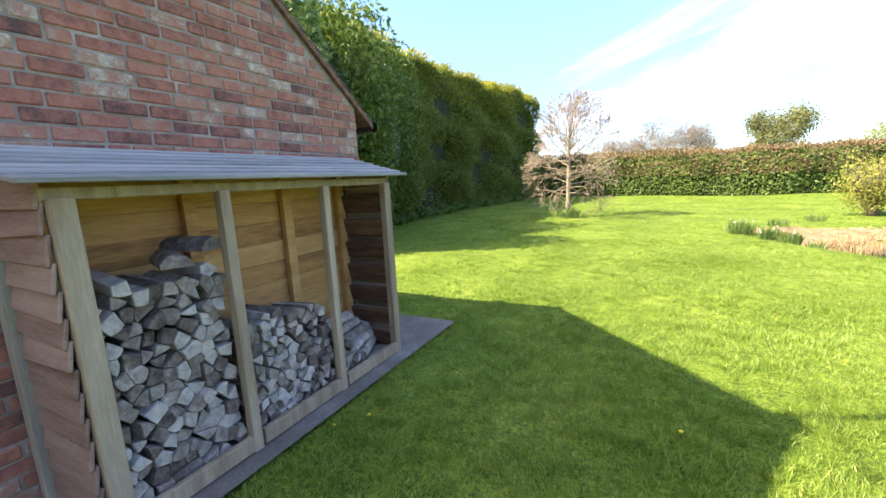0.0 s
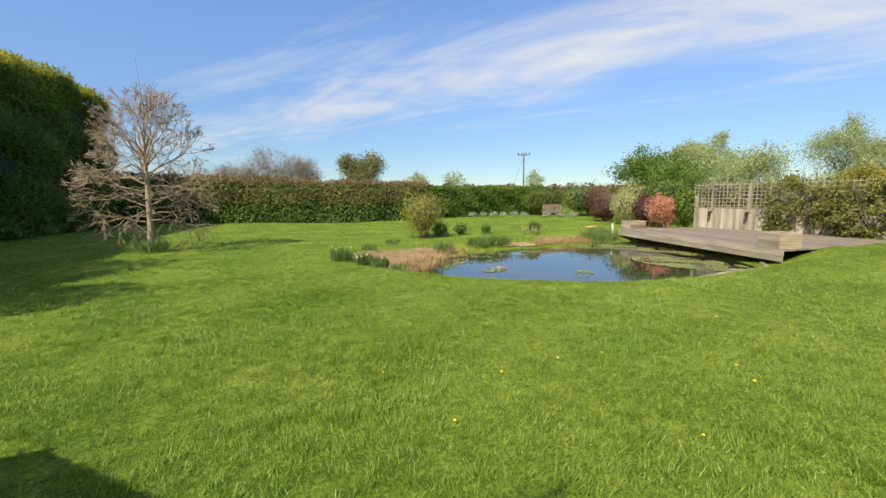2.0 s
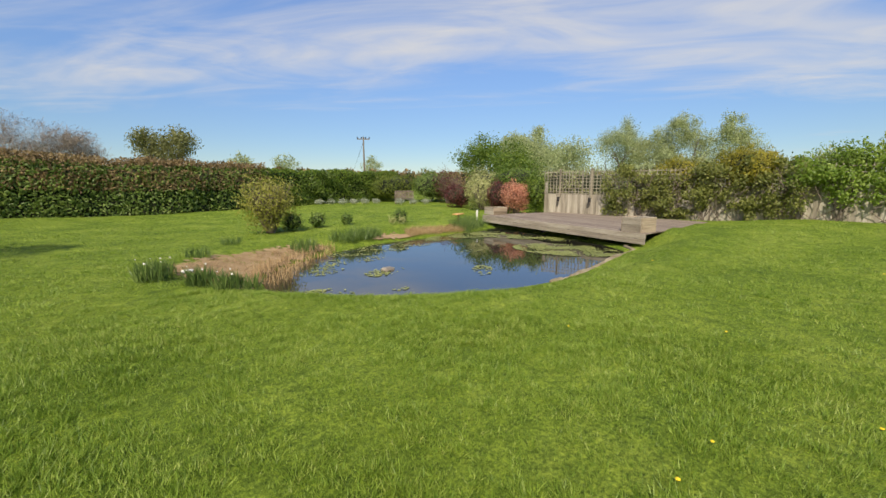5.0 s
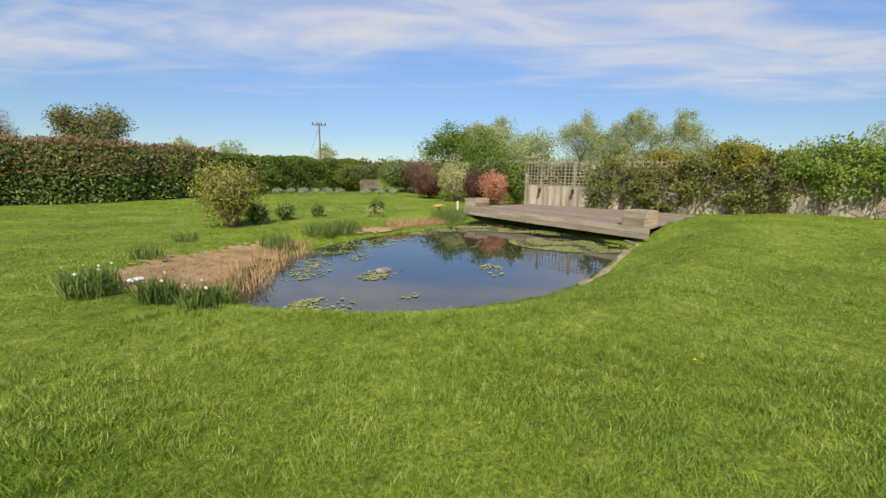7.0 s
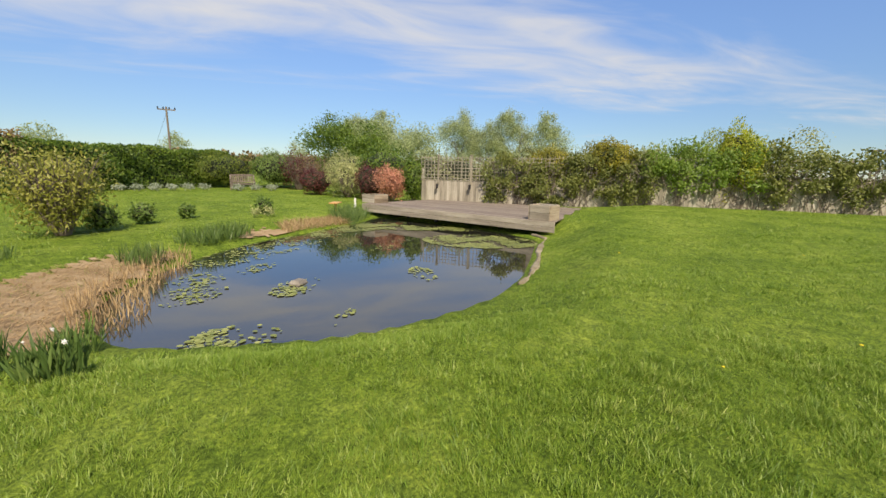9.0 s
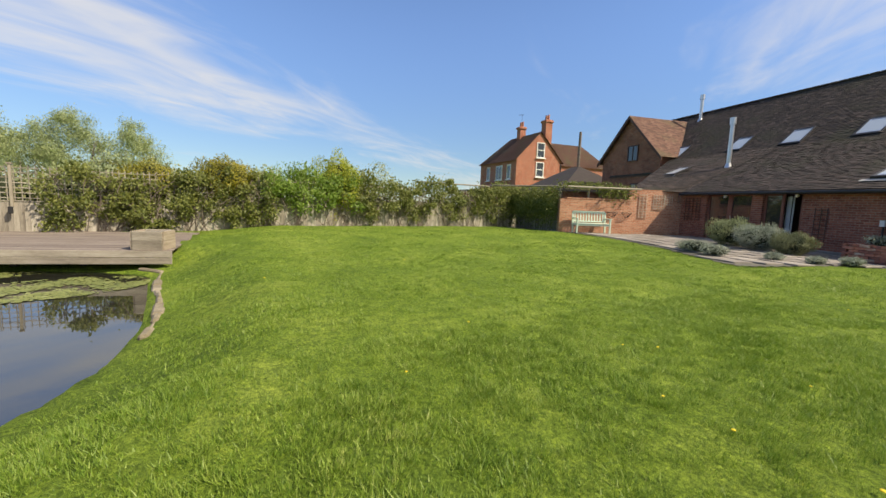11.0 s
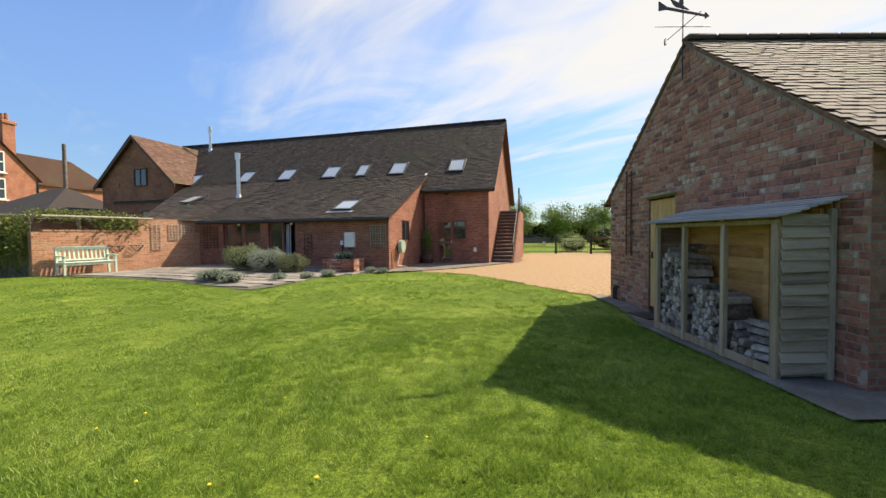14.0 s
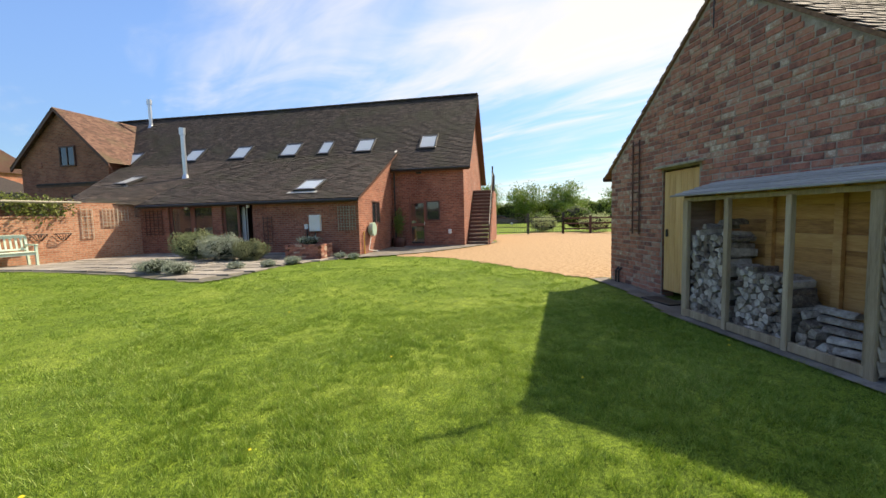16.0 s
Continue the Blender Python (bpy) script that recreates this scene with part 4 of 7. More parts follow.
for i in range(58):
    u = -3.6 + 0.405 * i
    sag = -0.09 * math.sin(max(0.0, min(1.0, (u + 2) / 20)) * math.pi)
    add_box(bm, (u + 0.2, -RV, RZ + 0.035 + 0.4 * sag), (0.4, 0.26, 0.1), None, 0.03)
part("ridge_capping", bm, M_TILE, house)
# lean-to roof over the front and the angled end
LT = (MV + 0.75, 2.2 + 0.45 * (MV + 1.0))
bm = bmesh.new()
roof_side(bm, 0.25, 2.17, -LT[0], LT[1] - 0.03, -0.12, 9.0, 0.1)
part("lean_to_roof", bm, M_FASCIA, house, "dark timber under the lean-to tiles")
slope_mesh("lean_to_tiling", ((-0.15, 0.28, 2.17), (9.0, 0.28, 2.17), (9.0, -LT[0], LT[1]), (-0.15, -LT[0], LT[1])), 44, M_TILE, 0.02)
slope_mesh("lean_to_tiling", ((9.0, 0.28, 2.17), (10.0, 2.1, 2.26), (15.4, -LT[0], LT[1]), (9.0, -LT[0], LT[1])), 44, M_TILE, 0.02)
piece("verge_cap", house, M_WHITE, (-0.1, -LT[0] + 0.35, LT[1] - 0.05), (0.09, 0.22, 0.04), (-24, 0, 0), 0.01, "pale mortar verge at the lean-to top")
piece("fascia", house, M_FASCIA, (4.5, 0.2, 2.09), (9.1, 0.04, 0.12))
piece("fascia", house, M_FASCIA, (-1.8, -3.98, ME - 0.16), (3.6, 0.04, 0.14))
# wing with its gable
WU, WH, WE, WT, WV = 17.95, 2.8, 4.9, 7.6, 4.0
bm = bmesh.new()
prism(bm, [(WU - WH, -0.1), (WU + WH, -0.1), (WU + WH, WE), (WU, WT - 0.12), (WU - WH, WE)], "y", -WV, -WV - 0.3)
part("gable_wall", bm, M_HOUSE, house)
bm = bmesh.new()
wall_along(bm, "y", -13, -WV - 0.301, WU - WH, WU - WH + 0.3, -0.1, WE)
wall_along(bm, "y", -13, -WV - 0.301, WU + WH - 0.3, WU + WH, -0.1, WE)
part("wing_wall", bm, M_HOUSE, house)
for sgn in (-1, 1):
    lo = ((WU + sgn * (WH + 0.35)), WE - 0.3)
    slope_mesh("wing_tiling", ((lo[0], -WV + 0.3, lo[1]), (lo[0], -RV + 0.6, lo[1]), (WU, -RV - 0.6, WT), (WU, -WV + 0.3, WT)), 36, M_TILE_RED, 0.02)
    bm = bmesh.new()
    prism(bm, [(lo[0], lo[1] - 0.02), (WU, WT - 0.02), (WU, WT - 0.2), (lo[0], lo[1] - 0.2)], "y", -WV + 0.28, -WV + 0.2)
    part("barge_board", bm, M_FASCIA, house)


def window_in(parent, name, c, w, h, axis, frame_mat, bars=1, depth=0.06, t=0.06):
    """Frame, panes and bars; axis x: the window runs along x, y: along y. c is the middle."""
    win = new(name)
    win.parent = parent
    win.matrix_basis = pose(*c, 0, 0, 0 if axis == "x" else 90)
    for s in (-1, 1):
        piece("frame", win, frame_mat, (s * (w - t) / 2, 0, 0), (t, depth, h))
        piece("frame", win, frame_mat, (0, 0, s * (h - t) / 2), (w - 2 * t, depth, t))
    for i in range(bars):
        piece("bar", win, frame_mat, (-w / 2 + w * (i + 1) / (bars + 1), 0, 0), (t * 0.8, depth * 0.8, h - 2 * t))
    piece("pane", win, M_GLASS, (0, 0, 0), (w - 2 * t, 0.012, h - 2 * t), (0, 0, 0), 0.0)
    return win


window_in(house, "window", (WU - 0.35, -WV + 0.03, 5.1), 1.0, 1.05, "x", M_FASCIA, 1, 0.1)
window_in(house, "window", (WU - 0.9, -WV + 0.03, 2.6), 1.1, 1.0, "x", M_FASCIA, 1, 0.1)
piece("alarm_box", house, M_NEIGH, (WU + 1.5, -WV + 0.03, 4.7), (0.28, 0.07, 0.28), (0, 0, 0), 0.02, "small round-cornered alarm box")
window_in(house, "window", (0.02, -1.875, 1.66), 0.95, 0.92, "y", M_FASCIA, 1)
window_in(house, "window", (-1.875, -MV - 0.04, 1.7), 0.65, 0.9, "x", M_FASCIA, 0)
hd = window_in(house, "door", (-1.15, -MV - 0.04, 1.135), 0.8, 2.03, "x", M_DOORFRAME, 0, 0.07, 0.1)
piece("mid_rail", hd, M_DOORFRAME, (0, 0.002, -0.05), (0.6, 0.06, 0.12))
piece("handle", hd, M_STEEL, (-0.33, 0.05, 0), (0.03, 0.04, 0.14))
# french doors
fd = window_in(house, "door", (7.4, -0.12, 1.15), 1.0, 1.9, "x", M_DOORFRAME, 0, 0.07, 0.09)
piece("mid_rail", fd, M_DOORFRAME, (0, 0.002, -0.25), (0.82, 0.06, 0.1))
fd = window_in(house, "door", (6.42, -0.12, 1.15), 0.94, 1.9, "x", M_DOORFRAME, 0, 0.07, 0.09)
piece("mid_rail", fd, M_DOORFRAME, (0, 0.002, -0.35), (0.76, 0.06, 0.1))
piece("handle", fd, M_STEEL, (0.4, 0.05, 0), (0.03, 0.04, 0.16))
fd = window_in(house, "door", (5.2, -0.12, 1.15), 0.7, 1.9, "x", M_DOORFRAME, 0, 0.07, 0.09)
piece("mid_rail", fd, M_DOORFRAME, (0, 0.002, -0.35), (0.52, 0.06, 0.1))
piece("door_frame", house, M_DOORFRAME, (4.245, -0.12, 1.15), (0.09, 0.1, 1.9))
bm = bmesh.new()
for i in range(9):
    add_box(bm, (4.72 + 0.035 * i + 0.04 * math.sin(i), -0.35 + 0.03 * (i % 2), 1.1), (0.045, 0.05, 1.78), None, 0.015)
part("curtain", bm, M_WHITE, house, "white curtain in an open doorway")
bm = bmesh.new()
for i in range(8):
    add_box(bm, (7.55 + 0.035 * i, -0.32 + 0.03 * (i % 2), 1.1), (0.045, 0.05, 1.78), None, 0.015)
part("curtain", bm, M_WHITE, house, "pale curtain behind a glazed door")
bm = bmesh.new()
wall_along(bm, "x", 3.9, 8.2, -1.6, -1.55, 0.0, 2.2)
part("inner_wall", bm, M_FASCIA, house)
piece("step_stone", house, M_SLAB, (6.9, 0.28, 0.2), (2.4, 0.5, 0.12))
piece("step_stone", house, M_SLAB, (3.0, 0.22, 0.17), (1.8, 0.4, 0.12))


def skylight(u, v, w, ln, plane, sky_pane=False):
    z0, k = plane
    ang = math.degrees(math.atan(k))
    sk = new("skylight")
    sk.parent = house
    sk.matrix_basis = pose(u, -v, z0 + k * v + 0.075, -ang, 0, 0)
    for s in (-1, 1):
        piece("frame", sk, M_BLACK, (s * (w / 2 - 0.04), 0, 0), (0.08, ln, 0.09))
        piece("frame", sk, M_BLACK, (0, s * (ln / 2 - 0.05), 0), (w - 0.16, 0.1, 0.09))
    piece("sash", sk, M_STEEL, (0, -ln / 2 + 0.14, 0.005), (w - 0.17, 0.04, 0.07))
    piece("sash", sk, M_STEEL, (0, ln / 2 - 0.14, 0.005), (w - 0.17, 0.04, 0.07))
    # its pale colour stands for the sky mirrored in the glass
    piece("pane", sk, M_SKYPANE, (0, 0, 0.02), (w - 0.17, ln - 0.34, 0.02), (0, 0, 0), 0.0)
    piece("flashing", sk, M_ROOFBOARD, (0.05, ln / 2 + 0.08, -0.04), (w + 0.3, 0.16, 0.012), (0, 0, 0), 0.002, "grey lead flashing")


MAINP, LEANP = (3.64 - 0.8609 * 3.95, 0.8609), (2.2 + 0.1125, 0.45)
for u, w in ((15.35, 1.15), (11.3, 0.9), (8.5, 0.95), (5.65, 0.95), (3.75, 0.65), (1.68, 0.9), (-1.5, 0.85)):
    skylight(u, 5.45, w, 1.2, MAINP)
skylight(2.25, 0.85, 0.9, 1.15, LEANP)
skylight(11.2, 1.5, 0.75, 1.15, (LEANP[0] + 0.36, 0.40))


def flue(u, v, z0, z1, r):
    f = thing("flue", "tall shiny steel flue pipe on the tiled roof", "flue", (*house_xy(u, v), 0), 0, "flues on the house roof")
    tubes("pipe", [((0, 0, z0 - 0.2), (0, 0, z1 - 0.3), r, r)], M_STEEL, f, 14)
    tubes("cowl", [((0, 0, z1 - 0.3), (0, 0, z1), r * 1.45, r * 1.45), ((0, 0, z1), (0, 0, z1 + 0.01), r * 1.45, 0.01)], M_STEEL, f, 14)
    tubes("collar", [((0, 0, z0 - 0.15), (0, 0, z0 + 0.12), r * 1.9, r * 1.1)], M_STEEL, f, 14)
    tubes("band", [((0, 0, z0 + 0.9), (0, 0, z0 + 0.96), r * 1.12, r * 1.12)], M_STEEL, f, 14)


flue(9.35, 2.6, 3.55, 5.75, 0.095)
flue(16.8, 8.4, 7.5, 9.15, 0.1)

# outside stair along the end wall
stair = thing("outside_stair", "brick and concrete outside stair with an iron rail", "stairs", (*HOUSE_AT, 0), HOUSE_TURN)
for i in range(15):
    piece("tread", stair, M_DECK, (-3.82, -4.95 - 0.24 * i, 0.05 + 0.183 * (i + 1) - 0.03), (0.94, 0.28, 0.05))
    piece("riser", stair, M_FASCIA, (-3.82, -4.85 - 0.24 * i, 0.05 + 0.183 * (i + 0.4)), (0.94, 0.03, 0.13))
bm = bmesh.new()
prism(bm, [(-4.75, 0.0), (-8.5, 0.0), (-11, 0.0), (-11, 2.75), (-8.5, 2.75)], "x", -4.42, -4.3)
part("side_wall", bm, M_HOUSE, stair)
piece("landing", stair, M_CONCRETE, (-3.8, -9.7, 2.72), (1.2, 2.5, 0.12))
segs = [((-4.36, -4.8, 0.0), (-4.36, -4.8, 1.0), 0.02, 0.02), ((-4.36, -4.8, 1.0), (-4.36, -8.5, 3.75), 0.025, 0.025), ((-4.36, -8.5, 3.75), (-4.36, -10.9, 3.75), 0.025, 0.025)]
tubes("handrail", segs, M_BLACK, stair, 6)
for i in range(16):
    y = -4.9 - 0.38 * i
    z = min(2.75, max(0.0, (-4.75 - y) / 3.75 * 2.75))
    tubes("baluster", [((-4.36, y, z), (-4.36, y, z + 1.0), 0.01, 0.01)], M_BLACK, stair, 5)
piece("end_post", stair, M_BLACK, (-4.36, -8.5, 3.4), (0.08, 0.08, 1.35))

# angled garden wall from the house corner
GA, GB = Vector((*house_xy(9.2, 0.0), 0)), Vector((17.05, -9.45, 0))
gw = thing("garden_wall", "sunlit orange-red brick garden wall joined to the house", "garden wall", GA, math.degrees(math.atan2(GB.y - GA.y, GB.x - GA.x)), "", "structure")
GL = (GB - GA).length
bm = bmesh.new()
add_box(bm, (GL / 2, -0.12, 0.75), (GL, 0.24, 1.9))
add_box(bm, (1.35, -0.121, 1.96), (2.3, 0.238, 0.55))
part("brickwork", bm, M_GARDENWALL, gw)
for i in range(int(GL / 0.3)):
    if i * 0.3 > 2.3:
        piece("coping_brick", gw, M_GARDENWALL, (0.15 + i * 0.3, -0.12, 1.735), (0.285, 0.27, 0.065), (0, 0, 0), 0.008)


def trellis(name, parent_place, turn, w, h, nx, nz, label, material=M_OLDWOOD, slat=0.022, group="wall trellises"):
    t = thing(name, label, "trellis", parent_place, turn, group)
    for i in range(nx):
        piece("upright", t, material, (w * (i / (nx - 1) - 0.5), 0, h / 2), (slat, 0.014, h), (0, 0, 0), 0.0)
    for i in range(nz):
        piece("slat", t, material, (0, 0.014, h * (i + 0.5) / nz), (w, 0.014, slat), (0, 0, 0), 0.0)
    return t


def on_garden_wall(d, z):
    p = GA.lerp(GB, d / GL)
    n = Vector((-(GB - GA).y, (GB - GA).x, 0)).normalized()
    return (p.x + n.x * 0.03, p.y + n.y * 0.03, z)


gang = math.degrees(math.atan2(GB.y - GA.y, GB.x - GA.x))
trellis("trellis", on_garden_wall(1.85, 0.95), gang, 0.35, 1.1, 3, 9, "slim pale wooden trellis on the sunlit garden wall", M_LATH)
trellis("trellis", on_garden_wall(1.1, 1.35), gang, 0.5, 0.7, 5, 6, "pale wooden trellis on the sunlit garden wall", M_LATH)
trellis("trellis", on_garden_wall(0.65, 1.55), gang, 0.35, 0.45, 4, 4, "pale wooden trellis on the sunlit garden wall", M_LATH)
trellis("trellis", (*house_xy(8.55, -0.04), 0.95), HOUSE_TURN, 0.75, 1.0, 5, 9, "dark trellis on the shaded house wall", M_FASCIA)
trellis("trellis", (*house_xy(0.45, -0.04), 1.0), HOUSE_TURN, 0.65, 0.9, 7, 9, "square wooden trellis on the house wall", M_OLDWOOD)
trellis("trellis", (*house_xy(3.6, -0.04), 0.5), HOUSE_TURN, 0.35, 1.1, 3, 7, "narrow dark trellis on the house wall", M_FASCIA)


# ---- plants: builders ----
def lumpy(pts, amp, freq, seed):
    """Soft bulges for foliage outlines, from a few waves."""
    r = np.random.default_rng(seed)
    out = np.zeros(len(pts))
    for _ in range(6):
        k = r.normal(size=3) * freq
        out += np.sin(pts @ k + r.uniform(0, 6.28))
    return out * amp / 2.5


def ball_points(k, c, r, rng, inner=0.75):
    d = rng.normal(size=(k, 3))
    d /= np.linalg.norm(d, axis=1)[:, None]
    q = rng.uniform(inner, 1.0, k)[:, None]
    q = q * (1 + lumpy(d * 3, 0.22, 1.4, int(abs(c[0] * 7 + c[1] * 3)) + 5))[:, None]
    return np.array(c) + d * q * np.array(r), d


# dark core; its colour carries the shade inside the foliage
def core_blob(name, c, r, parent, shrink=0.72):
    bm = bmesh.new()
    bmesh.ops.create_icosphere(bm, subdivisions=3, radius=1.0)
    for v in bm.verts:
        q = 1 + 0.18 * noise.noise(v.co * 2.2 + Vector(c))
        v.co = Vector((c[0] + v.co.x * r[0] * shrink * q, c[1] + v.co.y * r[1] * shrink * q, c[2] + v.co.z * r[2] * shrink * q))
    return part(name, bm, M_CORE_SHADE, parent)


def stems(k, c, r, rng, rad=0.012):
    """Thin stems fanning up from the foot of a shrub."""
    segs = []
    for _ in range(k):
        a, s = rng.uniform(0, math.tau), rng.uniform(0.2, 0.85)
        p0 = np.array([c[0] + 0.12 * r[0] * math.cos(a), c[1] + 0.12 * r[1] * math.sin(a), c[2] - r[2] * 0.98])
        p2 = np.array([c[0] + s * r[0] * math.cos(a), c[1] + s * r[1] * math.sin(a), c[2] + rng.uniform(-0.1, 0.75) * r[2]])
        p1 = (p0 + p2) / 2 + np.array([0, 0, 0.18 * r[2]])
        segs += [(p0, p1, rad, rad * 0.7), (p1, p2, rad * 0.7, rad * 0.25)]
    return segs


def shrub(name, label, x, y, r, n, size, material, category="shrub", solid=True, twigs=30, slim=0.5, group="", inner=0.7, seed=1, lift=0.35, zoff=0.0):
    rng = np.random.default_rng(seed + int(abs(x * 10) + abs(y * 10)))
    z = gz(x, y) + zoff
    ob = thing(name, label, category, (x, y, z), 0, group)
    c = (0, 0, r[2])
    pts, d = ball_points(n, c, r, rng, inner)
    ok = pts[:, 2] > 0.01
    leaves("foliage", pts[ok], size, material, ob, d[ok], slim, lift, rng)
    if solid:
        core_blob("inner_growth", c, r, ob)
    if twigs:
        tubes("stemwork", stems(twigs, c, r, rng, 0.006 + 0.008 * r[2]), M_BARK, ob, 4)
    return ob


def grow(p, d, ln, rad, depth, rng, segs, tips, spread=0.55, droop=0.0, kids=(2, 3), shrink=0.74, least=0.0045):
    n = 2
    for i in range(n):
        d2 = d + rng.normal(size=3) * 0.16 + np.array([0, 0, -droop])
        d2 /= np.linalg.norm(d2)
        q = p + d2 * ln / n
        r2 = max(least, rad * (1 - 0.18 * (i + 1) / n))
        segs.append((p, q, rad, r2))
        p, d, rad = q, d2, r2
    if depth == 0:
        tips.append((p, d))
        return
    for _ in range(rng.integers(kids[0], kids[1] + 1)):
        d2 = d + rng.normal(size=3) * spread
        d2 /= np.linalg.norm(d2)
        grow(p, d2, ln * shrink * rng.uniform(0.8, 1.15), rad * 0.66, depth - 1, rng, segs, tips, spread, droop, kids, shrink, least)


def tree(name, label, x, y, height, width, leaf, nleaf, size, seed, trunk_frac=0.3, depth=4, bark=M_BARK, group="", spread=0.5, base=None, lean=0.0, category="tree", clump=0.5, slim=0.55, lift=0.0, point=0.0):
    rng = np.random.default_rng(seed)
    z = gz(x, y) if base is None else base
    ob = thing(name, label, category, (x, y, z), 0, group)
    segs, tips = [], []
    rad = height * 0.022
    top = np.array([lean * height * 0.2, 0, height * trunk_frac])
    segs.append((np.zeros(3) - np.array([0, 0, 0.1]), top, rad * 1.3, rad))
    tubes("trunk", segs, bark, ob, 8)
    segs = []
    for i in range(5):
        a = i * 2.4 + rng.uniform(0, 1)
        d = np.array([math.cos(a) * 0.6 * width / height * 1.6, math.sin(a) * 0.6 * width / height * 1.6, 1.0 - 0.1 * i])
        d /= np.linalg.norm(d)
        grow(top * rng.uniform(0.75, 1.0), d, height * 0.19, rad * 0.6, depth - 1, rng, segs, tips, spread)
    tubes("branchwork", segs, bark, ob, 4)
    if leaf is not None:
        low = trunk_frac * 0.8
        nc = 46
        q = rng.normal(size=(nc, 3))
        q /= np.linalg.norm(q, axis=1)[:, None]
        q *= (rng.uniform(0, 1, nc) ** 0.4 * 0.86)[:, None]
        taper = np.clip(1.0 - point * np.clip(q[:, 2], -0.6, 1), 0.12, 1.5)
        cen = np.stack([q[:, 0] * width / 2 * taper, q[:, 1] * width / 2 * taper, height * (low + (1 - low) * (q[:, 2] * 0.5 + 0.5))], -1)
        cr = width * rng.uniform(0.13, 0.25, nc) * np.clip(taper, 0.5, 1)
        who = rng.integers(0, nc, nleaf)
        dd_ = rng.normal(size=(nleaf, 3))
        dd_ /= np.linalg.norm(dd_, axis=1)[:, None]
        pts = cen[who] + dd_ * (cr[who] * rng.uniform(0.3, 1.15, nleaf))[:, None] * np.array([1, 1, 0.8 + 0.5 * point])
        leaves("crown", pts, size, leaf, ob, dd_, slim, lift, rng)
    return ob


def hedge(name, label, line, height, thick, n, size, material, seed, top_mat=None, top_n=0, category="hedge", face="both", slim=0.5, wave=0.12, base_gap=0.0, lift=0.3, top_band=0.35):
    """A clipped hedge along a line on the plan, with leaves all over its faces and top."""
    rng = np.random.default_rng(seed)
    p = np.array(line, float)
    seg = np.linalg.norm(np.diff(p, axis=0), axis=1)
    cum = np.concatenate([[0], np.cumsum(seg)])
    ob = thing(name, label, category)

    def at(s):
        x, y = np.interp(s, cum, p[:, 0]), np.interp(s, cum, p[:, 1])
        e = 0.5
        dx = np.interp(s + e, cum, p[:, 0]) - np.interp(s - e, cum, p[:, 0])
        dy = np.interp(s + e, cum, p[:, 1]) - np.interp(s - e, cum, p[:, 1])
        ln = np.hypot(dx, dy) + 1e-9
        return x, y, -dy / ln, dx / ln

    def profile(s, q):
        """q from 0 to 1 goes up one face, over the top and down the other."""
        h = height + 0.5 * wave * np.sin(s * 1.1 + seed) + 0.4 * wave * np.sin(s * 2.7)
        side = np.where(q < 0.5, 1.0, -1.0)
        per = h / (h * 2 + thick)
        up = np.where(q < per, q / per, np.where(q > 1 - per, (1 - q) / per, 1.0))
        off = np.where(q < per, 0.5, np.where(q > 1 - per, -0.5, 0.5 - (q - per) / (1 - 2 * per)))
        edge = np.clip((up - 0.9) / 0.1, 0, 1)
        return off * thick * (1 - 0.1 * edge) * (1 - 0.06 * (1 - up)), base_gap + up * (h - base_gap), per

    def points(k, shrink=0.0, only_top=False):
        s = rng.uniform(0, cum[-1], k)
        per = height / (2 * height + thick)
        q = rng.uniform(per * (1 - top_band), 1 - per * (1 - top_band), k) if only_top else rng.uniform(0, 1, k)
        off, z, _ = profile(s, q)
        x, y, nx, ny = at(s)
        b = lumpy(np.stack([s * 1.3, off, z * 1.6], -1), wave, 1.3, seed) + rng.uniform(-0.12, 0.05, k)
        outx = np.where(np.abs(off) > thick * 0.4, np.sign(off), 0)
        off2 = off + b * np.where(outx != 0, outx, 0)
        z2 = z + np.where(outx == 0, b, 0)
        g = ground_z(x, y)
        pts = np.stack([x + nx * off2, y + ny * off2, g + z2], -1)
        d = np.stack([nx * outx, ny * outx, np.where(outx == 0, 1.0, 0.15)], -1)
        return pts, d

    pts, d = points(n)
    leaves("foliage", pts, size, material, ob, d, slim, lift, rng)
    if top_mat is not None:
        pts, d = points(top_n, 0, True)
        pts[:, 2] += np.where(pts[:, 2] > height * 0.85, rng.uniform(0, 0.38, top_n), 0)
        leaves("new_growth", pts, size * 0.9, top_mat, ob, d, slim, lift + 0.3, rng)
    # shrunken dark core, with the shade behind the leaves in its colour
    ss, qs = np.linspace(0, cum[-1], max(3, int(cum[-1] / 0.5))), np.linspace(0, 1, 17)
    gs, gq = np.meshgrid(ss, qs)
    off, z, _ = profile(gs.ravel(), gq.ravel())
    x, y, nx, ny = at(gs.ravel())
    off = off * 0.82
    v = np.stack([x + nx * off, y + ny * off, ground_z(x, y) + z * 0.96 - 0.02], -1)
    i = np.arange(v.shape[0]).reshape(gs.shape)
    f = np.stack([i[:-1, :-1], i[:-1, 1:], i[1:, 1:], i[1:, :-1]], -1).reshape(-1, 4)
    mesh_np("inner_growth", v, f, M_CORE_SHADE, ob, True)
    return ob


# ---- hedges ----
hedge("conifer_hedge", "tall clipped dark conifer hedge with golden tips", [(-7.3, 7.0), (-7.1, 13.0), (-6.7, 18.0), (-5.6, 24.2)], 6.1, 2.6, 170000, 0.17, L_CONIFER, 11, L_GOLD, 40000, slim=0.38, wave=0.26, top_band=0.2)
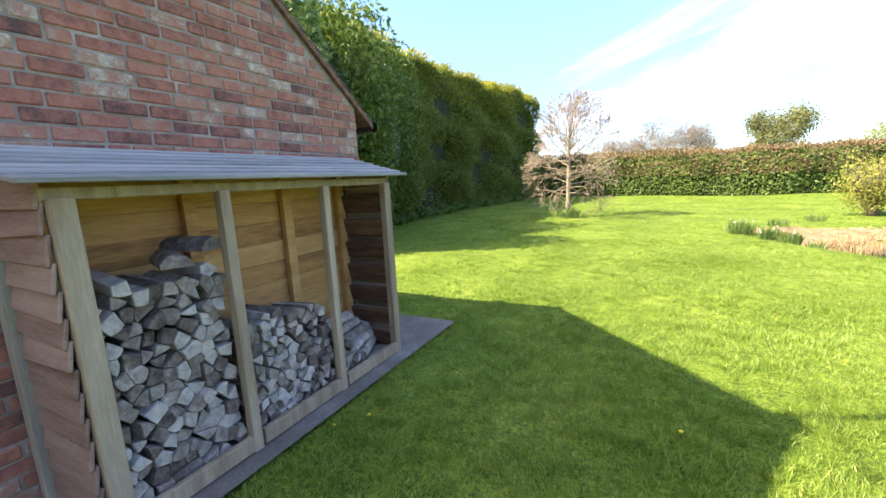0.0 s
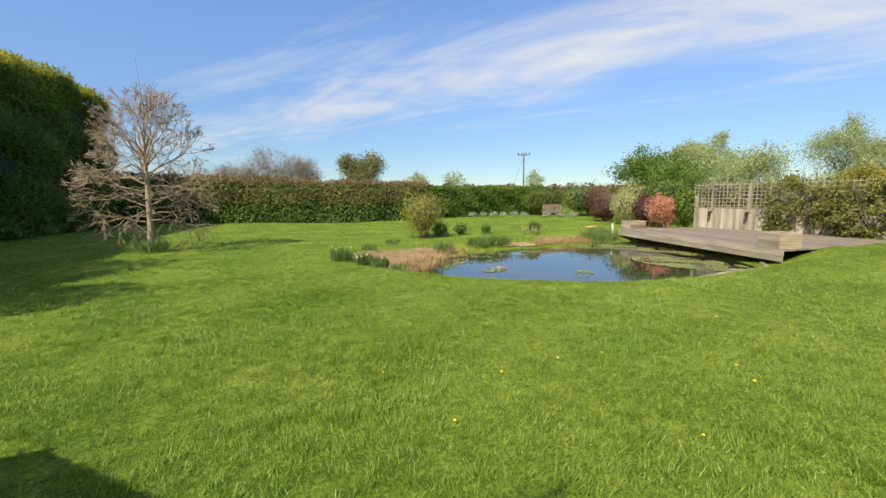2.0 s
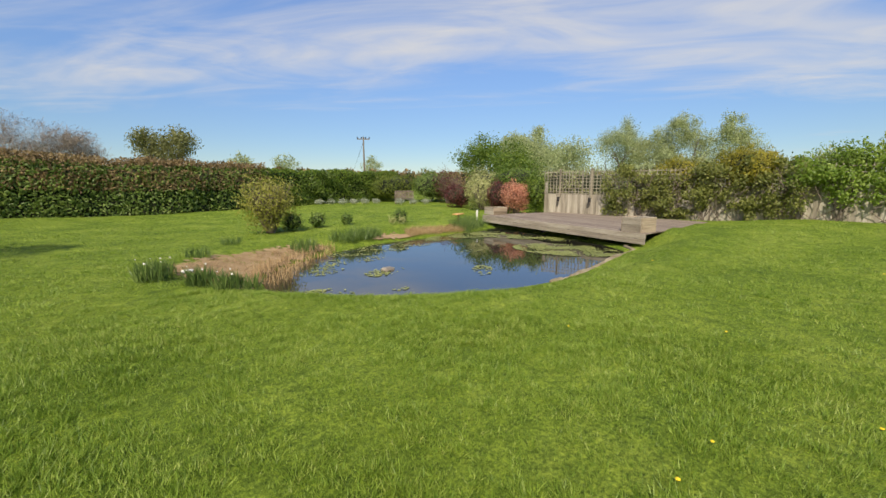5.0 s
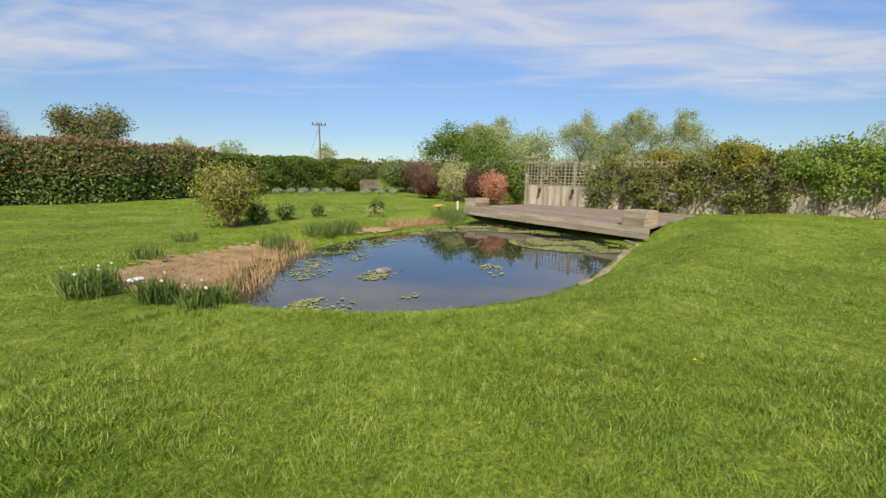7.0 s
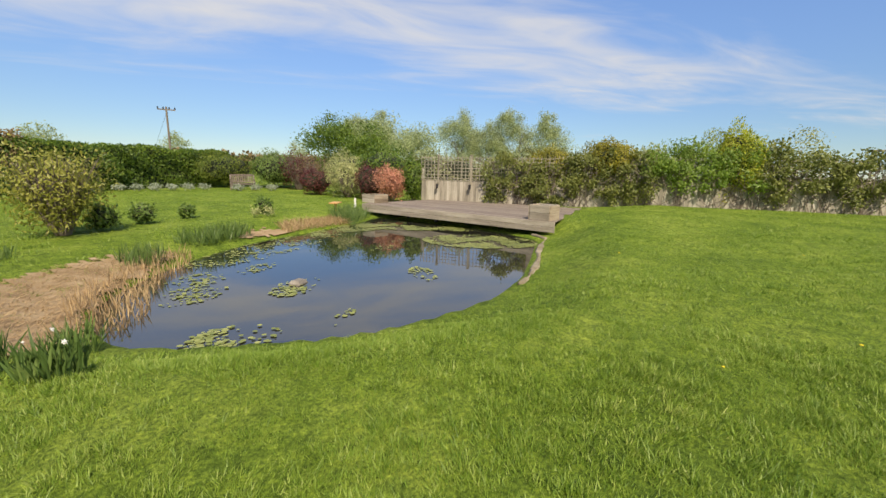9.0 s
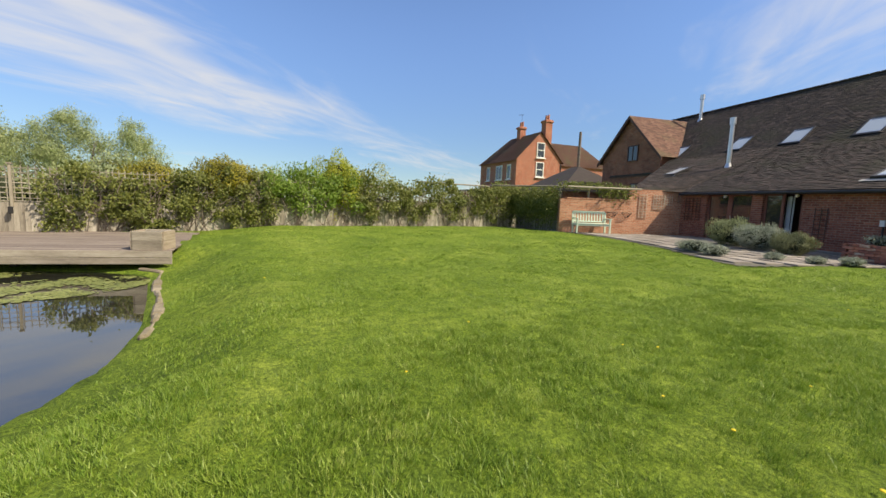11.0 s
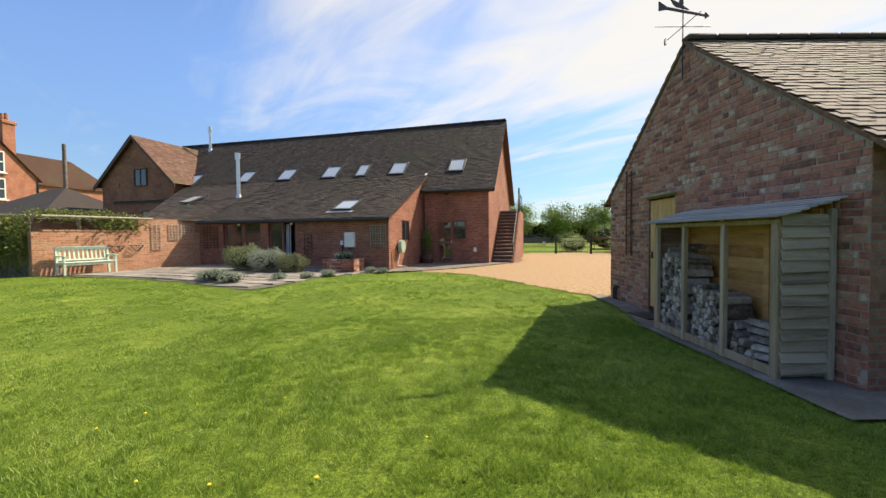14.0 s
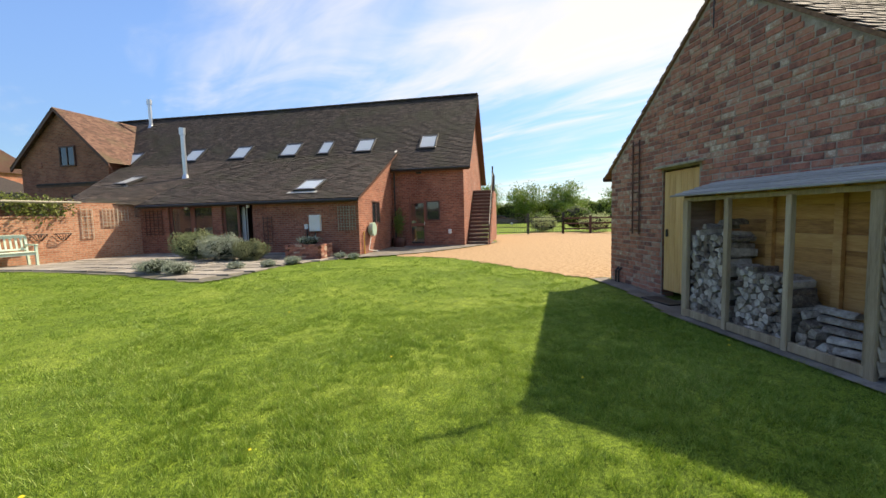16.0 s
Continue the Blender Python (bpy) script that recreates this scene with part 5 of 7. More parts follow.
hedge("laurel_hedge", "clipped mixed laurel and brown beech hedge", [(-5.2, 25.6), (3.0, 26.1), (8.0, 26.2), (13.6, 27.6)], 2.35, 1.5, 30000, 0.15, L_LAUREL, 12, L_BEECH, 24000, slim=0.55, wave=0.1, top_band=0.5)
hedge("green_hedge", "clipped bright green hedge at the end of the lawn", [(13.2, 27.5), (19.0, 29.2), (26.5, 30.4)], 2.35, 1.4, 36000, 0.13, L_HEDGE, 13, slim=0.55, wave=0.08)
shrub("laurel_bush", "large loose green laurel bush behind the garage", -5.6, 4.6, (2.3, 2.6, 3.3), 34000, 0.17, L_LAUREL, "bush", True, 30, 0.5, inner=0.72)
shrub("laurel_bush", "large loose green laurel bush beside the conifer hedge", -6.2, 8.0, (1.9, 1.9, 3.1), 24000, 0.15, L_LAUREL, "bush", True, 20, 0.5, inner=0.72)
for i in range(16):
    yy = 6.5 + i * 0.95
    xx = float(np.interp(yy, (6, 13, 18, 24), (-5.7, -5.65, -5.3, -4.2)))
    shrub("ground_cover_plant", "low dark leafy plant at the foot of the hedge", xx + 0.1 * math.sin(i * 3), yy, (0.4, 0.4, 0.13 + 0.05 * (i % 3)), 260, 0.14, L_LAUREL, "plant", False, 0, 0.5, "plants under the hedge", 0.3)


# ---- bare tree on the lawn ----
def bare_tree():
    rng = np.random.default_rng(21)
    x, y = -0.2, 11.95
    ob = thing("small_tree", "bare spring tree with pale twiggy drooping branches", "tree", (x, y, gz(x, y)))
    tubes("trunk", [((0, 0, -0.1), (0.02, 0.01, 0.8), 0.085, 0.07), ((0.02, 0.01, 0.8), (0.04, 0.0, 1.7), 0.07, 0.055), ((0.04, 0, 1.7), (0.06, 0, 2.75), 0.055, 0.03)], M_TWIG, ob, 10)
    segs, tips = [], []
    for i in range(24):
        a, k = i * 2.4, i / 24
        p = radians(72 - 64 * k)
        d = np.array([math.cos(a) * math.sin(p), math.sin(a) * math.sin(p), math.cos(p)])
        grow(np.array([0.05, 0, 1.75 + 0.95 * k]), d, 0.58, 0.026, 5, rng, segs, tips, 0.36, -0.03, (2, 3), 0.74, 0.0062)
    for i in range(18):
        a, h = i * 2.4 + 0.5, 0.75 + 0.9 * (i / 18)
        d = np.array([math.cos(a), math.sin(a), 0.25])
        d /= np.linalg.norm(d)
        grow(np.array([0.03, 0, h]), d, 0.6, 0.02, 4, rng, segs, tips, 0.4, 0.03, (2, 3), 0.74, 0.0062)
    tubes("branchwork", segs, M_TWIG, ob, 3)
    tubes("leading_shoot", [((0.06, 0, 2.7), (0.1, 0.05, 3.9), 0.03, 0.012), ((0.1, 0.05, 3.9), (0.06, 0.0, 5.0), 0.01, 0.004)], M_TWIG, ob, 5)


bare_tree()


def blades(name, label, x, y, r, n, height, material, category="plant", width=0.02, group="", lean=0.3, seed=3, kind="", z=None):
    """A tuft of narrow upright leaves."""
    rng = np.random.default_rng(seed + int(abs(x * 13 + y * 7)))
    ob = thing(name, label, category, (x, y, gz(x, y) if z is None else z), 0, group, kind)
    a, q = rng.uniform(0, math.tau, n), np.sqrt(rng.uniform(0, 1, n)) * r
    p = np.stack([q * np.cos(a), q * np.sin(a), np.zeros(n) - 0.02], -1)
    h = height * rng.uniform(0.5, 1.1, n)
    tip = p + np.stack([rng.normal(0, lean, n) * h, rng.normal(0, lean, n) * h, h], -1)
    s = rng.normal(size=(n, 3)) * np.array([1, 1, 0])
    s /= np.linalg.norm(s, axis=1)[:, None]
    mid = p * 0.5 + tip * 0.5 + np.array([0, 0, 0.06 * height])
    v = np.empty((n, 4, 3))
    v[:, 0], v[:, 1], v[:, 2], v[:, 3] = p, mid + s * width / 2, tip, mid - s * width / 2
    mesh_np("foliage", v.reshape(-1, 3), np.arange(4 * n).reshape(-1, 4), material, ob)
    return ob


blades("daffodil_clump", "clump of green daffodil leaves with white flowers under the bare tree", -0.15, 11.85, 0.42, 240, 0.4, L_IRIS, "plant", 0.022)

# ---- pond: kerb, reeds, pads, bank plants ----
kerb = thing("pond_edge", "pale worn concrete rim of the garden pond", "pond edge", kind="structure")
rim = [q for q in POND]
bm = bmesh.new()
k = len(rim)
for i in range(k):
    (x0, y0), (x1, y1) = rim[i], rim[(i + 1) % k]
    if y0 > 9.9 or x0 < 9.4 or (x0 > 14.6 and y0 > 5.3):
        continue
    ln = math.hypot(x1 - x0, y1 - y0)
    add_box(bm, ((x0 + x1) / 2, (y0 + y1) / 2, -0.46 + 0.015 * math.sin(i * 2.0)), (ln + 0.03, 0.12 + 0.05 * math.sin(i * 1.3), 0.13), Matrix.Rotation(math.atan2(y1 - y0, x1 - x0), 4, "Z"), 0.03)
part("rim", bm, surface("pale_limy_rim", ((0.3, (0.12, 0.10, 0.06)), (0.5, (0.22, 0.185, 0.125)), (0.7, (0.36, 0.32, 0.24))), 3, 30, 0.9, 0.6, 0.01, world=True), kerb)
M_STRAW = surface("dry_straw_litter", ((0.3, (0.16, 0.105, 0.05)), (0.5, (0.30, 0.21, 0.115)), (0.7, (0.42, 0.33, 0.21))), 3, 70, 0.95, 0.8, 0.02, world=True)
STRAW = [(4.62, 8.35), (5.2, 7.95), (5.7, 8.4), (6.3, 9.5), (7.6, 10.55), (8.9, 11.3), (8.5, 11.65), (6.9, 11.15), (5.5, 10.3), (4.7, 9.4)]
for nm, poly in (("shore", STRAW), ("shore", [(10.6, 11.5), (12.2, 11.4), (12.2, 11.9), (10.9, 12.1)])):
    overlay(nm, rounded(poly, 1), 0.1, 0.025, M_STRAW, "strip of dry straw litter beside the pond", "shore", 0.12)


def scatter(poly, n, rng, edge=0.0):
    out = []
    x0, x1, y0, y1 = min(p[0] for p in poly), max(p[0] for p in poly), min(p[1] for p in poly), max(p[1] for p in poly)
    while len(out) < n:
        x, y = rng.uniform(x0, x1, n), rng.uniform(y0, y1, n)
        ok = edge_distance(poly, x, y) < edge
        out += list(zip(x[ok], y[ok]))
    return np.array(out[:n])


def reed_bed(label, poly, n, height, material, seed, flat=0.35, width=0.014):
    rng = np.random.default_rng(seed)
    xy = scatter(poly, n, rng)
    p = np.stack([xy[:, 0], xy[:, 1], np.maximum(ground_z(xy[:, 0], xy[:, 1]), WATER_Z - 0.05)], -1)
    h = height * rng.uniform(0.35, 1.1, n)
    tip = p + np.stack([rng.normal(0, flat, n) * h, rng.normal(0, flat, n) * h, h], -1)
    s = rng.normal(size=(n, 3)) * np.array([1, 1, 0])
    s /= np.linalg.norm(s, axis=1)[:, None]
    mid = (p + tip) / 2
    v = np.empty((n, 4, 3))
    v[:, 0], v[:, 1], v[:, 2], v[:, 3] = p, mid + s * width / 2, tip, mid - s * width / 2
    ob = mesh_np("reeds", v.reshape(-1, 3), np.arange(4 * n).reshape(-1, 4), material, None)
    return tagged(ob, label, "reeds", "", "stuff")


reed_bed("flattened dry straw-coloured reeds beside the pond", STRAW, 9000, 0.055, L_REED, 31, 2.2, 0.01)
reed_bed("upright dry reed stubble at the pond's edge", [(5.7, 8.5), (6.4, 8.6), (7.7, 10.1), (9.0, 11.0), (8.7, 11.2), (7.3, 10.5), (6.2, 9.6)], 750, 0.26, L_REED, 32, 0.25)
reed_bed("dry straw reeds on the far bank of the pond", [(11.9, 11.4), (14.6, 11.2), (15.0, 11.8), (12.4, 12.2)], 2200, 0.2, L_REED, 33, 0.7)
reed_bed("green and straw water plants on the far bank", [(14.4, 11.0), (16.3, 11.5), (16.2, 12.4), (14.6, 12.1)], 1600, 0.42, L_IRIS, 34, 0.3)
bm = bmesh.new()
for k in range(6):
    a = k * math.tau / 6
    tip = bm.verts.new((0.032 * math.cos(a), 0.032 * math.sin(a), 0.006))
    bm.faces.new((bm.verts.new((0, 0, 0)), bm.verts.new((0.018 * math.cos(a - 0.5), 0.018 * math.sin(a - 0.5), 0)), tip, bm.verts.new((0.018 * math.cos(a + 0.5), 0.018 * math.sin(a + 0.5), 0))))
bmesh.ops.create_cone(bm, cap_ends=True, segments=8, radius1=0.008, radius2=0.012, depth=0.02, matrix=Matrix.Translation((0, 0, 0.01)))
BLOOM = bpy.data.meshes.new("flower")
bm.to_mesh(BLOOM)
bm.free()
BLOOM.materials.append(M_WHITE)
for x, y, r, h, n in ((4.2, 8.15, 0.2, 0.34, 190), (4.42, 8.5, 0.18, 0.3, 110), (4.68, 7.55, 0.2, 0.32, 190), (4.85, 6.95, 0.17, 0.29, 190), (5.55, 8.1, 0.16, 0.34, 90), (5.4, 10.4, 0.25, 0.25, 90), (8.0, 11.0, 0.35, 0.42, 200), (9.6, 11.75, 0.4, 0.4, 220), (10.3, 11.85, 0.4, 0.42, 240), (10.8, 11.9, 0.3, 0.4, 160), (6.6, 12.2, 0.25, 0.25, 90)):
    clump = blades("iris_clump", "upright clump of green iris leaves beside the pond", x, y, r, n, h, L_IRIS, "plant", 0.02, "iris clumps by the pond", 0.24)
    if x < 5:
        for k in range(3):
            a = k * 2.4 + x
            bloom = new("flower", BLOOM)
            bloom.parent = clump
            bloom.matrix_basis = pose(r * 0.8 * math.cos(a), r * 0.8 * math.sin(a), h * (0.85 + 0.06 * k), 55, 0, 40 * k) @ Matrix.Scale(0.62, 4)
shrub("pond_shrub", "rounded twiggy shrub with fresh yellow-green leaves", 8.35, 13.9, (0.95, 0.95, 0.92), 5200, 0.075, leaf_mat("young_yellow_green_leaf", ((0.15, (0.15, 0.17, 0.03)), (0.5, (0.29, 0.30, 0.055)), (0.85, (0.43, 0.41, 0.11)))), "shrub", False, 260, 0.5, inner=0.45, lift=0.6)
for x, y, s in ((9.1, 13.9, 0.34), (10.2, 14.3, 0.3), (11.5, 14.5, 0.22), (13.4, 13.6, 0.3)):
    shrub("low_bush", "small rounded dark green bush on the lawn", x, y, (s, s, s * 0.85), 700, 0.09, L_LAUREL, "bush", True, 0, 0.5, "low bushes by the pond", 0.6)
for x, y in ((12.6, 13.1), (13.0, 13.0)):
    shrub("cowslip_clump", "small clump with pale yellow flowers", x, y, (0.22, 0.22, 0.16), 160, 0.06, L_PALE, "plant", False, 0, 0.6, "yellow flowers by the pond", 0.3)
slab = thing("stone", "pale flat stone block among the dry reeds", "stone", (4.8, 8.75, gz(4.8, 8.75) + 0.02))
piece("block", slab, M_WHITE, (0, 0, 0.06), (0.2, 0.09, 0.05), (3, 4, 30), 0.02)
slab = thing("stone", "pale rounded stone standing in the pond", "stone", (8.45, 8.1, WATER_Z))
piece("block", slab, M_SLAB, (0, 0, 0.0), (0.3, 0.2, 0.12), (3, 4, 10), 0.04)


def pads(label, patches, seed, rad=0.09):
    """Floating leaves and algae as many small flat discs in drifts."""
    rng = np.random.default_rng(seed)
    vs, fs = [], []
    for cx, cy, rx, ry, turn, n in patches:
        a = radians(turn)
        q, t = np.sqrt(rng.uniform(0, 1, n)), rng.uniform(0, math.tau, n)
        ex, ey = q * np.cos(t) * rx, q * np.sin(t) * ry
        x, y = cx + ex * math.cos(a) - ey * math.sin(a), cy + ex * math.sin(a) + ey * math.cos(a)
        ok = (edge_distance(POND, x, y) < -0.05) & (rng.uniform(0, 1, n) < 0.55 + 0.5 * np.sin(x * 5.1 + 2 * np.sin(y * 3.7)))
        for px, py in zip(x[ok], y[ok]):
            r = rad * rng.uniform(0.4, 1.2)
            k0 = len(vs)
            z = WATER_Z + 0.008 + rng.uniform(0, 0.008)
            for j in range(8):
                rr = r * rng.uniform(0.75, 1.1)
                vs.append((px + rr * math.cos(j * math.tau / 8), py + rr * math.sin(j * math.tau / 8), z))
            fs += [(k0, k0 + 1, k0 + 2, k0 + 3), (k0, k0 + 3, k0 + 4, k0 + 7), (k0 + 4, k0 + 5, k0 + 6, k0 + 7)]
    ob = mesh_np("pond_weed", np.array(vs), np.array(fs), L_ALGAE, None)
    return tagged(ob, label, "pond weed", "", "stuff")


pads("yellow-green floating weed on the pond", [(13.6, 6.6, 1.0, 1.5, 16, 5720), (14.9, 9.3, 0.55, 2.3, 16, 3520), (14.0, 10.6, 1.8, 0.7, -10, 2640), (10.5, 10.6, 2.2, 0.7, 5, 924), (8.3, 8.0, 0.55, 0.3, 10, 242), (6.5, 7.3, 0.5, 0.35, -40, 264), (9.9, 6.6, 0.5, 0.22, 40, 154), (7.6, 9.3, 0.9, 0.5, 40, 352), (8.9, 9.4, 0.5, 0.2, 10, 88), (12.2, 8.4, 1.2, 0.2, 0, 88), (7.5, 6.6, 0.3, 0.1, 10, 30)], 41, 0.034)

# ---- deck and planters ----
deck = thing("deck", "weathered grey-brown timber deck over the pond", "deck")
DZ = 0.0
dA, dB = Vector((14.72, 4.85, 0)), Vector((16.85, 12.15, 0))
dd, dl = (dB - dA).normalized(), (dB - dA).length
dn = Vector((dd.y, -dd.x, 0))
dang = math.degrees(math.atan2(dd.y, dd.x)) - 90
for i in range(36):
    off = 0.07 + 0.145 * i
    a = dA + dn * off + dd * (off * 0.19)
    ln = dl - off * 0.19 - 0.012 * i
    x_end = a + dd * ln
    c = a + dd * (ln / 2)
    if c.x + 0 > 20.6:
        break
    piece("deck_board", deck, M_DECK, (c.x, c.y, DZ - 0.015), (0.138, ln, 0.03), (0, 0, dang))
for j in range(2):
    c = dA + dd * (dl / 2) - dn * (0.02 + 0.01 * j)
    piece("fascia_board", deck, M_PLANK, (c.x, c.y, DZ - 0.075 - 0.15 * j), (0.03, dl + 0.05, 0.142), (0, 0, dang))
for j in range(6):
    c = dA + dd * (dl * (j + 0.5) / 6) + dn * 0.5
    piece("support_post", deck, M_BLACK, (c.x, c.y, DZ - 0.6), (0.12, 0.12, 1.0), (0, 0, dang))


def planter(label, x, y, turn, w, d, h):
    p = thing("planter", label, "planter", (x, y, DZ), turn, "timber planters on the deck")
    for j in range(2):
        for s in (-1, 1):
            piece("side_plank", p, M_SIDEGREY, (0, s * (d / 2), h * (j + 0.5) / 2), (w, 0.04, h / 2 - 0.006))
            piece("side_plank", p, M_PLANK, (s * (w / 2), 0, h * (j + 0.5) / 2), (0.04, d - 0.045, h / 2 - 0.006))
    piece("soil", p, M_JOINT, (0, 0, h - 0.07), (w - 0.05, d - 0.05, 0.05))
    return p


planter("square weathered timber planter on the deck corner", 15.2, 5.2, dang, 0.62, 0.62, 0.42)
planter("square weathered timber planter on the deck corner", 17.5, 12.0, dang, 0.7, 0.7, 0.32)
tray = thing("bird_table", "small flat yellow-brown tray on the pond bank", "tray", (15.6, 12.5, gz(15.6, 12.5)))
piece("tray", tray, M_WARMWOOD, (0, 0, 0.32), (0.6, 0.3, 0.04), (0, 0, 20))
piece("leg", tray, M_WARMWOOD, (0, 0, 0.15), (0.06, 0.06, 0.32))
stick = thing("marker_post", "short white marker post at the deck corner", "post", (16.7, 12.4, -0.3))
piece("post", stick, M_WHITE, (0, 0, 0.25), (0.06, 0.06, 0.5))

# ---- fence with trellis and climbers ----
fence = thing("fence", "weathered vertical-board fence behind the lawn and deck", "fence")
FX = [(20.55, -9.9), (20.3, -5.0), (20.15, 1.0), (20.2, 4.5), (20.35, 11.35)]


def fence_at(y):
    return float(np.interp(y, [p[1] for p in FX], [p[0] for p in FX]))


rnd = random.Random(5)
y = -9.9
while y < 11.3:
    x = fence_at(y)
    zb = -0.1 if y > 4.4 else max(-0.05, gz(x, y) - 0.03)
    hgt = 0.95 if y > 4.4 else 1.1
    piece("board", fence, M_FENCE, (x - 0.006 * (int(y * 7) % 2), y, zb + hgt / 2), (0.022, 0.118, hgt), (0, 0, rnd.uniform(-2, 2)), 0.0)
    y += 0.122
for i in range(8):
    y0 = -9.9 + i * 3.02
    x = fence_at(y0)
    piece("post", fence, M_FENCE, (x + 0.05, y0, 0.62), (0.08, 0.08, 1.5))
for y0, y1 in zip([p[1] for p in FX], [p[1] for p in FX][1:]):
    xa, xb = fence_at(y0), fence_at(y1)
    piece("cap_rail", fence, M_FENCE, ((xa + xb) / 2, (y0 + y1) / 2, 0.88 if y0 >= 4.4 else 1.22), (0.07, y1 - y0, 0.03), (0, 0, -math.degrees(math.atan2(xb - xa, y1 - y0))))
ret = thing("end_fence", "dark shaded fence panel at the end of the garden wall", "fence")
for i in range(26):
    piece("board", ret, M_FENCE, (17.25 + 0.122 * i, -9.75, 0.75), (0.118, 0.022, 1.35), (0, 0, 0), 0.0)


def fence_trellis(y0, y1, z0, h, label):
    x0, x1 = fence_at(y0), fence_at(y1)
    ang = math.degrees(math.atan2(y1 - y0, x1 - x0))
    w = math.hypot(x1 - x0, y1 - y0)
    return trellis("trellis", ((x0 + x1) / 2, (y0 + y1) / 2, z0), ang, w, h, int(w / 0.15) + 1, int(h / 0.14), label, M_FENCE, 0.022, "fence-top trellises")


for i in range(11):
    ya = -9.8 + i * 1.92
    fence_trellis(ya, ya + 1.88, 0.9 if ya > 4 else 1.24, 1.0 if ya > 4 else 0.7, "square wooden trellis panel along the fence top")
for yy in (8.95, 10.45):
    x = fence_at(yy) - 0.1
    lan = thing("fence_post_lantern", "tall grey trellis post with a small lantern", "post", (x, yy, DZ))
    piece("post", lan, M_OLDWOOD, (0.06, 0, 1.32), (0.07, 0.07, 1.2))
    piece("cap", lan, M_OLDWOOD, (0.06, 0, 1.94), (0.11, 0.11, 0.05))
    piece("lantern", lan, M_BLACK, (-0.08, 0, 0.62), (0.1, 0.1, 0.2), (0, 0, 0), 0.02)


def climber(label, y0, y1, z0, z1, n, size, material, seed, out=0.35, bare=0.0):
    """A tangle of climbing stems and leaves hanging over the fence."""
    rng = np.random.default_rng(seed)
    ob = thing("climbing_plant", label, "climber", (0, 0, 0), 0, "climbers on the fence")
    mid = (z0 + z1) / 2
    nc = int((y1 - y0) * 26)
    cy = rng.uniform(y0, y1, nc)
    crest = z1 - 0.12 + 0.2 * np.sin(cy * 1.7 + seed) + 0.14 * np.sin(cy * 4.3 + 2 * seed)
    foot = z0 + 0.25 * np.sin(cy * 2.9 + seed)
    cz = foot + (crest - foot) * rng.uniform(0, 1, nc) ** 0.75
    cx = np.interp(cy, [p[1] for p in FX], [p[0] for p in FX]) - out * rng.uniform(-0.35, 0.85, nc) * np.sqrt(np.clip(1 - ((cz - mid) / (z1 - z0) * 1.5) ** 2, 0.1, 1))
    who = rng.integers(0, nc, n)
    q = rng.normal(size=(n, 3))
    q *= (rng.uniform(0.35, 1.1, n) / np.linalg.norm(q, axis=1))[:, None] * rng.uniform(0.16, 0.38, nc)[who][:, None]
    xx, yy, zz = cx[who] + q[:, 0] * 0.9, cy[who] + q[:, 1], cz[who] + q[:, 2] * 0.85
    stray = rng.uniform(0, 1, n) < 0.06
    zz = zz + stray * rng.uniform(-0.35, 0.4, n)
    leaves("foliage", np.stack([xx, yy, zz], -1), size, material, ob, np.tile([-0.8, 0, 0.1], (n, 1)), 0.55, 0.25, rng)
    segs = []
    for _ in range(int((y1 - y0) * 9)):
        ya = rng.uniform(y0, y1)
        p = np.array([fence_at(ya) - 0.08, ya, gz(fence_at(ya) - 0.1, ya) if ya < 4.4 else DZ])
        for _ in range(4):
            q = p + np.array([rng.normal(0, 0.06) - 0.02, rng.normal(0, 0.22), (z1 - z0) / 5.0 + rng.uniform(0, 0.1)])
            segs.append((p, q, 0.014, 0.01))
            p = q
    tagged(tubes("stemwork", segs, M_BARK, ob, 4), kind="stuff")


climber("olive-green climber covering the trellis beside the deck", 4.6, 8.2, 0.1, 1.95, 9000, 0.1, L_CLIMB, 51, 0.55)
climber("dense climber over the fence", 2.0, 4.8, 0.3, 2.1, 7500, 0.1, L_CLIMB, 52, 0.5)
climber("bright green climbing rose over the fence", -1.3, 2.2, 0.9, 2.2, 6500, 0.1, L_ROSE, 53, 0.55)
climber("long tangled climber covering the fence", -9.8, -1.1, 0.65, 2.2, 21000, 0.1, L_CLIMB, 54, 0.5)
rng = np.random.default_rng(57)
ob = thing("climbing_plant", "dense climber hiding the end fence", "climber", (0, 0, 0), 0, "climbers on the fence")
k = 9000
pp = np.stack([rng.uniform(17.3, 20.6, k), -9.62 + rng.normal(0, 0.12, k) + 0.25 * rng.uniform(0, 1, k), np.clip(rng.normal(1.45, 0.4, k), 0.35, 2.2)], -1)
leaves("foliage", pp, 0.1, L_CLIMB, ob, np.tile([-0.5, 0.7, 0.1], (k, 1)), 0.55, 0.25, rng)
tubes("stemwork", [(np.array([x, -9.6, 0.1]), np.array([x + 0.2 * math.sin(x * 9), -9.55, 1.5]), 0.015, 0.01) for x in np.linspace(17.4, 20.4, 24)], M_BARK, ob, 4)
shrub("golden_conifer", "bright golden-green pointed conifer above the fence", 20.65, -0.5, (0.8, 0.95, 1.42), 12000, 0.1, L_LIME, "conifer", True, 0, 0.3, inner=0.72)
shrub("golden_shrub", "rounded golden-topped shrub growing over the fence", 20.55, 3.55, (0.75, 1.0, 0.78), 9000, 0.09, L_OLIVEGOLD, "shrub", True, 0, 0.42, inner=0.62, zoff=0.95)
shrub("golden_shrub", "golden-topped shrub behind the trellis", 20.9, 5.7, (0.7, 0.9, 0.7), 7000, 0.09, L_OLIVEGOLD, "shrub", True, 0, 0.42, inner=0.62, zoff=0.9)
